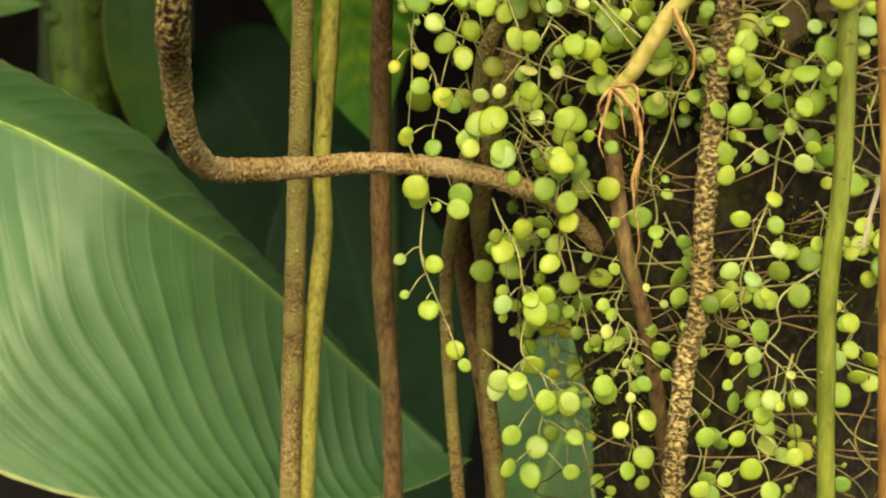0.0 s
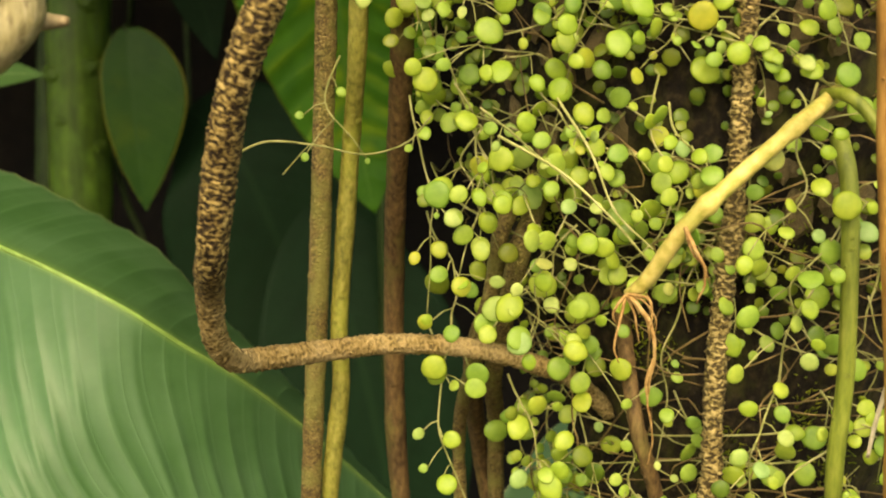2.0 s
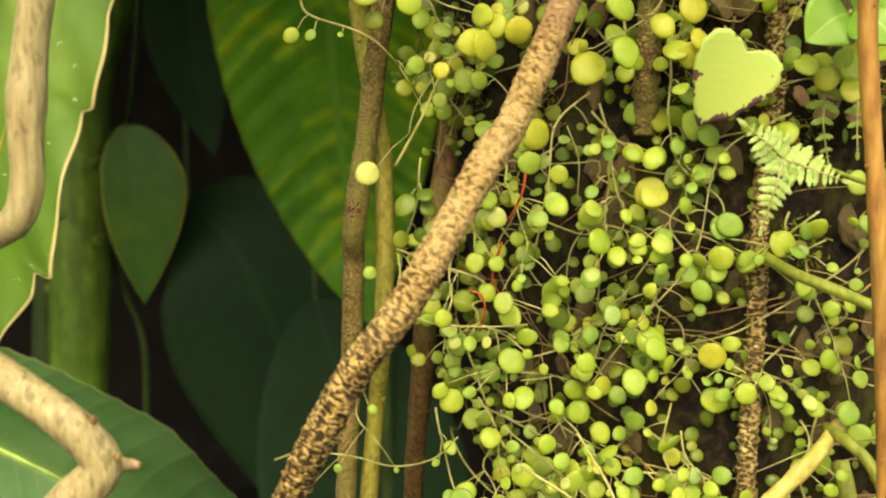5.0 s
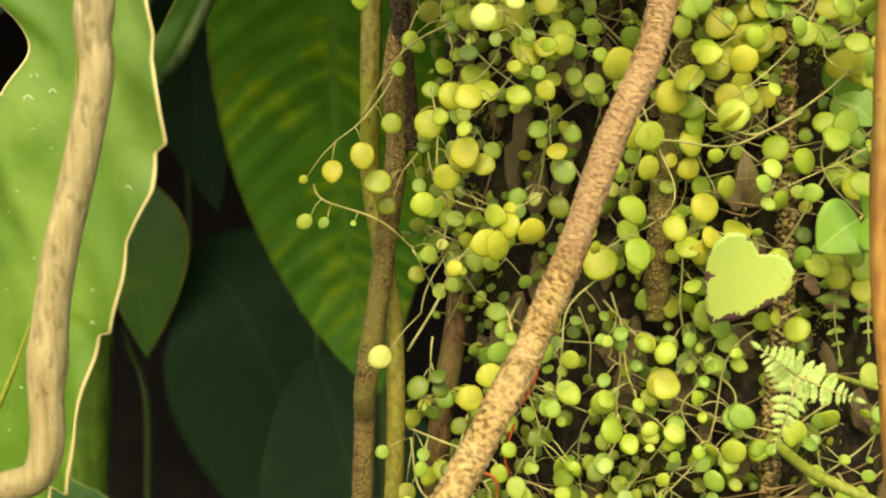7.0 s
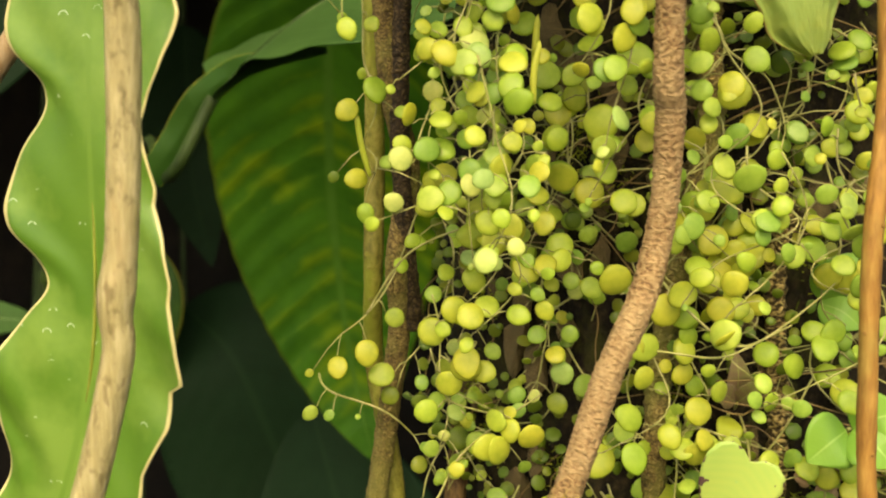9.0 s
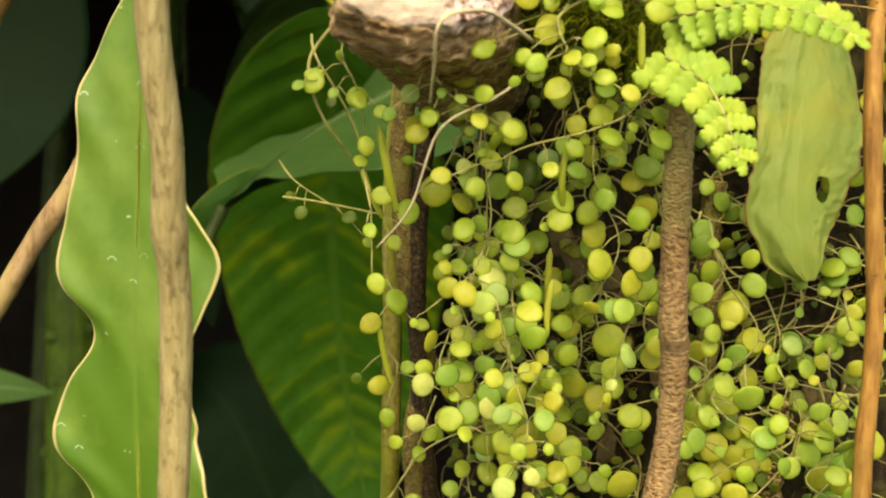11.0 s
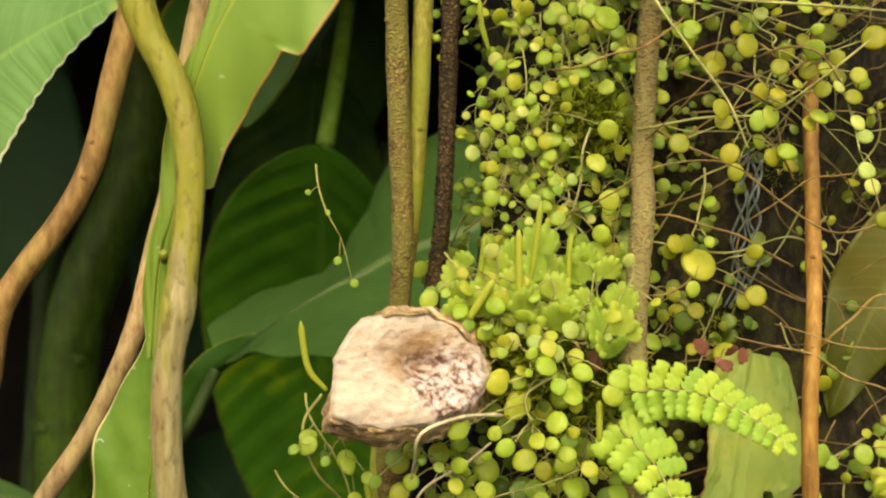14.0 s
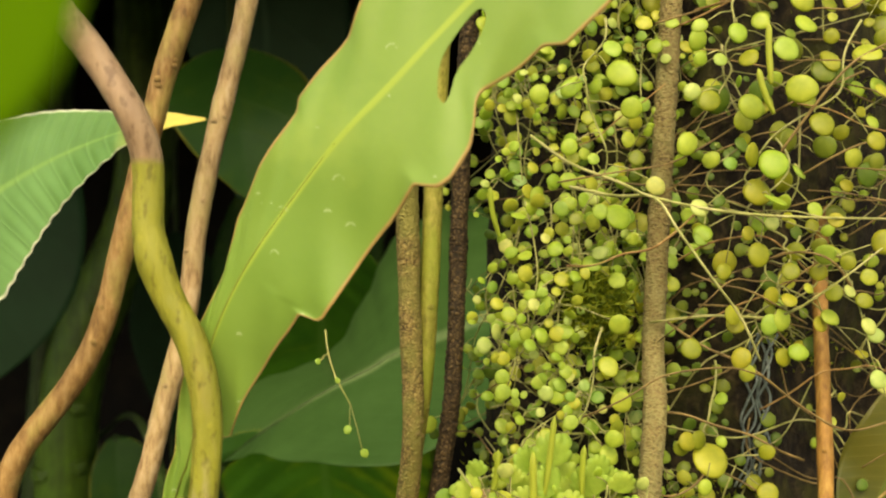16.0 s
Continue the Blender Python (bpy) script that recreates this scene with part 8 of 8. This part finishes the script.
    return tagged(put("flower_spike", me, M_SPIKE), "slender upright yellow green flower spike", "flower spike", "flower spikes")


flower_spike([(-0.016, 0.330, 1.664), (-0.011, 0.330, 1.672), (-0.007, 0.330, 1.678)], 0.0015)
flower_spike([(-0.012, 0.345, 1.674), (-0.010, 0.345, 1.684), (-0.009, 0.345, 1.694)])
flower_spike([(0.002, 0.330, 1.670), (0.002, 0.330, 1.682), (0.002, 0.330, 1.696)], 0.0014)
flower_spike([(0.008, 0.345, 1.676), (0.010, 0.345, 1.690), (0.012, 0.345, 1.706)])
flower_spike([(0.023, 0.350, 1.673), (0.023, 0.350, 1.684), (0.024, 0.350, 1.694)])
flower_spike([(-0.067, 0.330, 1.639), (-0.073, 0.330, 1.646), (-0.075, 0.330, 1.655), (-0.076, 0.330, 1.664)])
flower_spike([(0.031, 0.330, 1.619), (0.031, 0.330, 1.626), (0.031, 0.330, 1.634)])
flower_spike([(-0.048, 0.355, 1.572), (-0.051, 0.350, 1.586), (-0.054, 0.350, 1.602)], 0.0014)
flower_spike([(-0.053, 0.360, 1.570), (-0.057, 0.360, 1.578), (-0.060, 0.360, 1.587)])
flower_spike([(0.010, 0.360, 1.572), (0.009, 0.355, 1.581), (0.010, 0.355, 1.593)])
flower_spike([(0.006, 0.370, 1.526), (0.006, 0.370, 1.536), (0.008, 0.370, 1.547)])
flower_spike([(0.008, 0.390, 1.531), (0.008, 0.385, 1.545), (0.009, 0.385, 1.557)])
flower_spike([(-0.051, 0.415, 1.500), (-0.054, 0.415, 1.511), (-0.056, 0.415, 1.524)])
flower_spike([(0.095, 0.350, 1.829), (0.094, 0.350, 1.842), (0.094, 0.350, 1.852)])
flower_spike([(0.096, 0.350, 1.818), (0.092, 0.350, 1.827), (0.090, 0.350, 1.835)])
flower_spike([(-0.001, 0.420, 1.771), (-0.004, 0.420, 1.782), (-0.005, 0.420, 1.793)])


# ---- ferns and other small plants ----
def pinna_mesh(teeth=4, broad=0.35, blunt=0.26):
    """One fern leaflet along +x: an oblong with forward-pointing rounded teeth, fullest past its middle."""
    n = teeth * 6
    top, bot = [], []
    for i in range(n + 1):
        v = i / n
        tooth = (v * teeth) % 1.0
        w = broad * (math.sin(math.pi * min(1, 0.22 + v * 0.78)) ** blunt) * (0.70 + 0.3 * math.sin(math.pi * tooth ** 1.4) ** 0.7)
        bend = -0.1 * v * v
        top.append((v + 0.03 * math.sin(math.pi * tooth), w, bend + 0.03 * math.cos(v * 9)))
        bot.append((v + 0.03 * math.sin(math.pi * tooth), -w * 0.92, bend + 0.03 * math.sin(v * 9)))
    verts, faces = [], []
    for lift in (0.0, -0.03):
        for a, b in zip(top, bot):
            verts += [(a[0], a[1], a[2] + lift - 0.05), (a[0], a[1] * 0.5, a[2] + lift + 0.02), (a[0], 0, (a[2] + b[2]) / 2 + lift - 0.02), (b[0], b[1] * 0.5, b[2] + lift + 0.02), (b[0], b[1], b[2] + lift - 0.05)]
    m = len(top)
    for s in range(2):
        o = s * m * 5
        for i in range(m - 1):
            for j in range(4):
                k = o + i * 5 + j
                f = (k, k + 5, k + 6, k + 1)
                faces.append(f if s else tuple(reversed(f)))
    return verts, faces


PINNA = mesh_from("leaflet", *pinna_mesh())
PINNAE = {}
for key, material in (("fern", M_FERN), ("pale", M_FERNPALE), ("dim", M_FERND)):
    me = PINNA.copy() if key == "fern" else mesh_from("leaflet", *(pinna_mesh(4, 0.24, 0.7) if key == "pale" else pinna_mesh(4, 0.3, 0.6)))
    me.materials.append(material)
    PINNAE[key] = me


def fern(fronds, kind, label, stalk=None):
    """fronds: rows of points along the midrib, the widest leaflet's length, the count of leaflet pairs and the way the frond faces."""
    top = empty("fern", fronds[0][0][0])
    for pts, wide, pairs, face in fronds:
        line, length = spline(pts, 0.001)
        frond = put("frond", mesh_from("frond", *tube_data(line, lambda t: 0.0005 * (1.1 - 0.7 * t), 6)), M_STALK, top)
        face = Vector(face).normalized()
        for i in range(pairs):
            v = 1 - (1 - (i + 0.5) / pairs) ** 1.2
            p = Vector(line[int(v * (len(line) - 1))])
            d = (Vector(line[min(len(line) - 1, int(v * (len(line) - 1)) + 2)]) - Vector(line[max(0, int(v * (len(line) - 1)) - 2)])).normalized()
            side = d.cross(face).normalized()
            size = wide * ((1 - 0.82 * v) ** 0.5 if kind == "fern" else (1 - v) ** 0.72) * (0.85 + 0.15 * min(1, v * 6)) * VR.uniform(0.92, 1.08)
            for s in (-1, 1):
                way = (side * s + d * VR.uniform(0.25, 0.45) + face * VR.uniform(-0.25, 0.05)).normalized()
                m = leaf_pose(p, way, face + side * s * VR.uniform(-0.2, 0.3), size)
                put("leaflet", PINNAE[kind], None, frond, "", m)
        put("leaflet", PINNAE[kind], None, frond, "", leaf_pose(Vector(line[-2]), Vector(line[-1]) - Vector(line[-4]), face, wide * 0.42))
    if stalk:
        line, _ = spline(stalk, 0.002)
        put("stalk", mesh_from("stalk", *tube_data(line, 0.0009, 8)), M_GREENROOT, top)
    return tagged(top, label, "fern", "small ferns")


fern([([(0.039, 0.338, 1.634), (0.044, 0.334, 1.636), (0.054, 0.328, 1.638), (0.063, 0.320, 1.638), (0.071, 0.311, 1.636), (0.079, 0.302, 1.632), (0.084, 0.297, 1.628), (0.087, 0.294, 1.625)], 0.0125, 13, (0.2, -1, 0.35)),
      ([(0.038, 0.334, 1.624), (0.044, 0.322, 1.618), (0.049, 0.314, 1.612), (0.052, 0.309, 1.604), (0.054, 0.305, 1.596), (0.0555, 0.303, 1.590)], 0.0140, 8, (0.1, -1, 0.3))],
     "fern", "bright yellow green fern with two toothed fronds", [(0.039, 0.338, 1.634), (0.040, 0.360, 1.625), (0.038, 0.334, 1.624)])
fern([([(0.094, 0.360, 1.357), (0.086, 0.355, 1.363), (0.078, 0.352, 1.369)], 0.0098, 7, (0, -1, 0.1)), ([(0.094, 0.360, 1.357), (0.090, 0.356, 1.347), (0.086, 0.355, 1.334)], 0.0085, 9, (0.1, -1, 0.1)),
      ([(0.094, 0.360, 1.357), (0.102, 0.356, 1.354), (0.113, 0.355, 1.350)], 0.0092, 9, (0, -1, 0.2))], "pale", "pale green young fern leaf with three toothed lobes",
     [(0.093, 0.360, 1.358), (0.113, 0.375, 1.353), (0.127, 0.380, 1.348), (0.145, 0.385, 1.343)])
fern([([(0.127, 0.415, 1.383), (0.125, 0.412, 1.368), (0.128, 0.412, 1.350)], 0.0085, 6, (0, -1, 0.2))], "dim", "small fern hanging on the bark, shade in its green", [(0.127, 0.415, 1.383), (0.126, 0.430, 1.389)])
fern([([(0.138, 0.412, 1.387), (0.137, 0.410, 1.370), (0.138, 0.410, 1.355)], 0.008, 6, (0, -1, 0.2))], "dim", "small fern beside the orange root, shade in its green", [(0.138, 0.412, 1.387), (0.140, 0.430, 1.393)])


def fan_mesh(lobes):
    """A small wedge-shaped leaf with a toothed upper margin, stalk end at the origin."""
    n, rows = lobes * 6, 4
    verts, faces = [], []
    for i in range(rows + 1):
        q = 0.04 + 0.96 * i / rows
        for k in range(n + 1):
            t = radians(-78 + 156 * k / n)
            tooth = abs(math.sin(math.pi * lobes * k / n)) ** 0.5
            r = q * (0.86 + 0.14 * tooth * q ** 3) * (1 - 0.18 * (t / 1.36) ** 4)
            verts.append((r * math.cos(t), 0.72 * r * math.sin(t), 0.08 * q * (1 - q) + 0.02 * math.cos(t * 5) * q - 0.05 * q * q * math.sin(t) ** 2))
    m = n + 1
    for i in range(rows):
        for k in range(n):
            faces.append((i * m + k, (i + 1) * m + k, (i + 1) * m + k + 1, i * m + k + 1))
    c = len(verts)
    verts += [(x, y, z - 0.025) for x, y, z in verts]
    faces += [tuple(p + c for p in reversed(f)) for f in list(faces)]
    rim = [rows * m + k for k in range(m)]
    faces += [(b, a, a + c, b + c) for a, b in zip(rim, rim[1:])]
    return verts, faces


FAN = mesh_from("leaf", *fan_mesh(6))
FAN.materials.append(M_FAN)


def rosette(base, leaves, label):
    top = empty("small_plant", base)
    b = Vector(base)
    for x, y, z, size in leaves:
        c = Vector((x, y, z))
        way = (c - b)
        way.y *= 0.3
        way.normalize()
        put("leaf", FAN, None, top, "", leaf_pose(c - way * size * 0.5, way, Vector((VR.uniform(-0.6, 0.6), -1, VR.uniform(0.0, 1.0))), size * 1.1))
        line, _ = spline([tuple(b), tuple(b.lerp(c, 0.5) + Vector((0, -0.002, -0.001))), tuple(c - way * size * 0.45)], 0.002)
        put("stalk", mesh_from("stalk", *tube_data(line, 0.0004, 5)), M_STALK, top)
    return tagged(top, label, "plant", "small scalloped plants")


def spread(c, rx, rz, n, size, depth=0.012):
    out = []
    for k in range(n):
        a = 2 * math.pi * k / n + VR.uniform(-0.3, 0.3)
        q = math.sqrt(VR.uniform(0.15, 1))
        out.append((c[0] + rx * q * math.cos(a), c[1] + VR.uniform(-depth, depth), c[2] + rz * q * math.sin(a), size * VR.uniform(0.7, 1.25)))
    return out


for c, rx, rz, n, size in (((-0.008, 0.352, 1.677), 0.014, 0.011, 8, 0.0095), ((0.007, 0.355, 1.681), 0.015, 0.014, 9, 0.0105), ((0.023, 0.355, 1.679), 0.015, 0.013, 8, 0.0105), ((0.034, 0.350, 1.672), 0.012, 0.014, 7, 0.0105),
                           ((0.038, 0.345, 1.657), 0.008, 0.007, 7, 0.011), ((-0.017, 0.342, 1.667), 0.008, 0.006, 6, 0.0095), ((0.011, 0.338, 1.668), 0.014, 0.007, 9, 0.0105), ((-0.001, 0.335, 1.670), 0.01, 0.007, 7, 0.01)):
    rosette((c[0] + 0.002, c[1] + 0.012, c[2] - rz * 1.5), spread(c, rx, rz, int(n * 0.75), size * 0.98), "clump of bright green small scalloped leaves")
c = (0.071, 0.420, 1.402)
rosette((c[0], c[1] + 0.008, c[2] - 0.006), spread(c, 0.006, 0.007, 10, 0.005, 0.004), "tuft of tiny pale green scalloped leaves")


def leafy_sprig(name, base, tips, half, material, label, root=None):
    """A short sprig: plain pointed leaves spreading from one base."""
    top = empty(name, base)
    b = Vector(base)
    for tip in tips:
        t = Vector(tip)
        mid = b.lerp(t, 0.5) + Vector((0, -0.003, 0.002))
        me = mesh_from("leaf", *blade_data([tuple(b.lerp(t, 0.06)), tuple(mid), tuple(t)], leaf_shape(half, 0.45, 0.9), across=10, along=24, fold=0.12, up=(0.05, -1, 0.25), thick=0.0005))
        put("leaf", me, material, top)
    end = Vector(root) if root else b + Vector((0.004, 0.03, -0.012))
    line, _ = spline([tuple(b), tuple(b.lerp(end, 0.5) + Vector((0, -0.003, 0))), tuple(end)], 0.002)
    put("stalk", mesh_from("stalk", *tube_data(line, 0.0007, 6)), M_STALK, top)
    return tagged(top, label, "plant")


leafy_sprig("small_plant", (0.125, 0.390, 1.407), [(0.108, 0.385, 1.396), (0.142, 0.385, 1.414), (0.138, 0.380, 1.395)], 0.0112, M_SMALL, "fresh green sprig with three oval leaves")
leafy_sprig("small_plant", (0.124, 0.425, 1.449), [(0.137, 0.418, 1.469), (0.140, 0.418, 1.439)], 0.0092, M_SMALL, "green sprig with a pair of oval leaves")
leafy_sprig("small_plant", (0.095, 0.430, 1.407), [(0.092, 0.424, 1.430), (0.079, 0.418, 1.415), (0.103, 0.418, 1.418)], 0.005, M_PURPLE, "faded purplish sprig with three small leaves")
leafy_sprig("small_plant", (0.091, 0.428, 1.403), [(0.088, 0.420, 1.390)], 0.0055, M_BEADY, "single yellowed leaf on the bark")


def heart_blade(sinus, tip, wide, material, label, stalk):
    """A heart-shaped leaf: two round lobes either side of the stalk, drawn to a tip."""
    a, b = Vector(sinus), Vector(tip)
    run, ln = (b - a).normalized(), (b - a).length
    side = run.cross(Vector((0, -1, 0.2))).normalized()
    face = side.cross(run).normalized()
    if face.y > 0:
        face = -face
    n, rings = 64, 9
    verts, uvs, metric, faces = [], [], [], []
    for layer in (0.0, -0.0005):
        for i in range(rings + 1):
            q = i / rings
            for k in range(n):
                t = 2 * math.pi * k / n
                half = min(t, 2 * math.pi - t) / math.pi * 8
                w = wide * float(np.interp(half, range(9), [0, 0.28, 0.6, 0.88, 1.0, 0.96, 0.74, 0.4, 0.0])) * (1 if t < math.pi else -1)
                v = ln * float(np.interp(half, range(9), [0, -0.1, -0.13, -0.05, 0.12, 0.3, 0.54, 0.8, 1.0])) * (1 + 0.02 * math.sin(9 * t))
                x, y = w * q, 0.3 * ln + (v - 0.3 * ln) * q
                lift = 0.0022 * (abs(x) / wide) ** 2 - 0.003 * (y / ln) ** 2
                verts.append(tuple(a + run * y + side * x + face * (lift + layer)))
                uvs.append((0.5 + 0.5 * q, min(1.0, max(0.0, y / ln))))
                metric.append((abs(x), y))
    m = (rings + 1) * n
    for i in range(rings):
        for k in range(n):
            k2 = (k + 1) % n
            f = (i * n + k, (i + 1) * n + k, (i + 1) * n + k2, i * n + k2)
            faces += [f, tuple(p + m for p in reversed(f))]
    for k in range(n):
        k2 = (k + 1) % n
        faces.append((rings * n + k, rings * n + k + m, rings * n + k2 + m, rings * n + k2))
    top = empty("small_heart_leaf", sinus)
    put("blade", mesh_from("blade", verts, faces, uvs, metric), material, top)
    line, _ = spline(stalk, 0.002)
    put("petiole", mesh_from("petiole", *tube_data(line, 0.0006, 6)), M_STALK, top)
    return tagged(top, label, "leaf")


heart_blade((0.0905, 0.396, 1.393), (0.0755, 0.402, 1.3655), 0.0158, M_HEART, "pale green heart-shaped leaf with purple withered edges", [(0.0905, 0.397, 1.393), (0.095, 0.415, 1.396), (0.099, 0.440, 1.400)])


def withered_leaf(c, size, me=None, label="crumpled reddish withered leaf among the moss"):
    top = empty("withered_leaf", c)
    for k in range(2):
        m = leaf_pose(Vector(c) + Vector((VR.uniform(-0.002, 0.002), 0, VR.uniform(-0.002, 0.002))), (VR.uniform(-1, 1), -0.3, VR.uniform(-1, 1)), (VR.uniform(-0.6, 0.6), -1, 0.4), size * VR.uniform(0.7, 1.1))
        put("lobe", me or FAN_DRY, None, top, "", m)
    return tagged(top, label, "leaf", "withered leaves")


FAN_DRY = mesh_from("lobe", *fan_mesh(5))
FAN_DRY.materials.append(M_REDLEAF)
LITTER = mesh_from("lobe", *fan_mesh(3))
LITTER.materials.append(M_LITTER)
for c in ((0.031, 0.345, 1.648), (0.028, 0.350, 1.652), (0.071, 0.350, 1.649), (0.086, 0.350, 1.646), (0.082, 0.350, 1.644)):
    withered_leaf(c, 0.0055)


for c in ((0.140, 0.430, 1.390), (0.145, 0.425, 1.385), (0.135, 0.430, 1.381), (0.150, 0.425, 1.394), (0.127, 0.430, 1.375), (0.110, 0.435, 1.414), (0.145, 0.430, 1.372)):
    withered_leaf(c, 0.009, LITTER, "tan withered scrap caught on the bark")


# ---- plastic netting seen between the creepers ----
def netting():
    top = empty("netting", (0.117, 0.425, 1.700))
    rng = random.Random(12)
    for k in range(6):
        a = Vector((0.119, 0.425, 1.727)) + Vector((rng.uniform(-0.006, 0.006), rng.uniform(-0.002, 0.002), 0))
        b = Vector((0.114, 0.430, 1.657)) + Vector((rng.uniform(-0.006, 0.006), rng.uniform(-0.002, 0.002), 0))
        pts = [tuple(a.lerp(b, i / 7) + Vector((0.003 * math.sin(i * 1.9 + k), 0.0015 * math.cos(i * 1.9 + k), 0))) for i in range(8)]
        line, _ = spline(pts, 0.002)
        put("strand", mesh_from("strand", *tube_data(line, 0.0006, 6)), M_NET, top)
    return tagged(top, "twisted pale blue plastic netting tied on the trunk", "netting")


netting()


# ---- moss and undergrowth ----
def moss(name, spots, label):
    rng = random.Random(9)
    verts, faces = [], []
    for c, rx, ry, rz, n, ln in spots:
        for k in range(n):
            u, v, w = (rng.gauss(0, 0.5) for _ in range(3))
            p = Vector((c[0] + rx * u, c[1] + ry * v, c[2] + rz * w))
            d = Vector((rng.uniform(-0.8, 0.8), rng.uniform(-1.2, 0.1), rng.uniform(-0.2, 1.0))).normalized() * ln * rng.uniform(0.5, 1.3)
            s = d.cross(Vector((rng.uniform(-1, 1), rng.uniform(-1, 1), rng.uniform(-1, 1)))).normalized() * ln * 0.11
            q = d.cross(s).normalized() * ln * 0.11
            o = len(verts)
            verts += [p + s, p - s * 0.5 + q, p - s * 0.5 - q, p + d * 0.6 + s * 0.9, p + d]
            faces += [(o, o + 1, o + 4), (o + 1, o + 2, o + 4), (o + 2, o, o + 3), (o, o + 4, o + 3), (o + 2, o + 3, o + 4)]
    ob = put(name, mesh_from(name, verts, faces, smooth=False), M_MOSS)
    return tagged(ob, label, "moss", kind="stuff")


moss("moss", [((0.004, 0.385, 1.640), 0.018, 0.018, 0.016, 3000, 0.005), ((0.027, 0.388, 1.633), 0.022, 0.018, 0.016, 3000, 0.005), ((0.045, 0.385, 1.631), 0.016, 0.016, 0.016, 900, 0.005), ((0.003, 0.350, 1.648), 0.014, 0.015, 0.014, 700, 0.005)],
     "soft green moss cushion around the cut branch")
moss("moss", [((0.039, 0.415, 1.740), 0.012, 0.012, 0.012, 900, 0.006), ((0.040, 0.415, 1.738), 0.014, 0.012, 0.013, 800, 0.006)], "dark green moss tuft high on the trunk")
bark_moss = []
for k in range(60):
    a, z = surface_spot(-1.3, 0.5, 1.0, 1.95)
    bark_moss.append((tuple(trunk_point(a, z, 0.0)), 0.012, 0.003, 0.014, 90, 0.0035))
moss("moss", bark_moss, "thin dark moss on the bark")


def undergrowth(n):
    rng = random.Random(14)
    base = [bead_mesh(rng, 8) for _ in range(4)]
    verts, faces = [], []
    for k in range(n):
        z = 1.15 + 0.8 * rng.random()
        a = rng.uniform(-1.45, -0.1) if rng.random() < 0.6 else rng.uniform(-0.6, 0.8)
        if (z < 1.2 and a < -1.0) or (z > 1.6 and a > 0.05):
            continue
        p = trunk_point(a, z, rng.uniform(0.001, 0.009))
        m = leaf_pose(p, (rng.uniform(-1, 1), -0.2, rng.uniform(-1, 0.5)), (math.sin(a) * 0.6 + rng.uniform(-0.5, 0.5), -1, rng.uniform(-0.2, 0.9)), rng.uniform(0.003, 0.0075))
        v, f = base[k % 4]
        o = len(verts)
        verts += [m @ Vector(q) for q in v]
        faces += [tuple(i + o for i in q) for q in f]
    # the layer close on the bark wears the shaded leaf colour
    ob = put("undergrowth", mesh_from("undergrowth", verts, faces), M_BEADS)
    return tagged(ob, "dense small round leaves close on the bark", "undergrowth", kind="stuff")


undergrowth(1900)
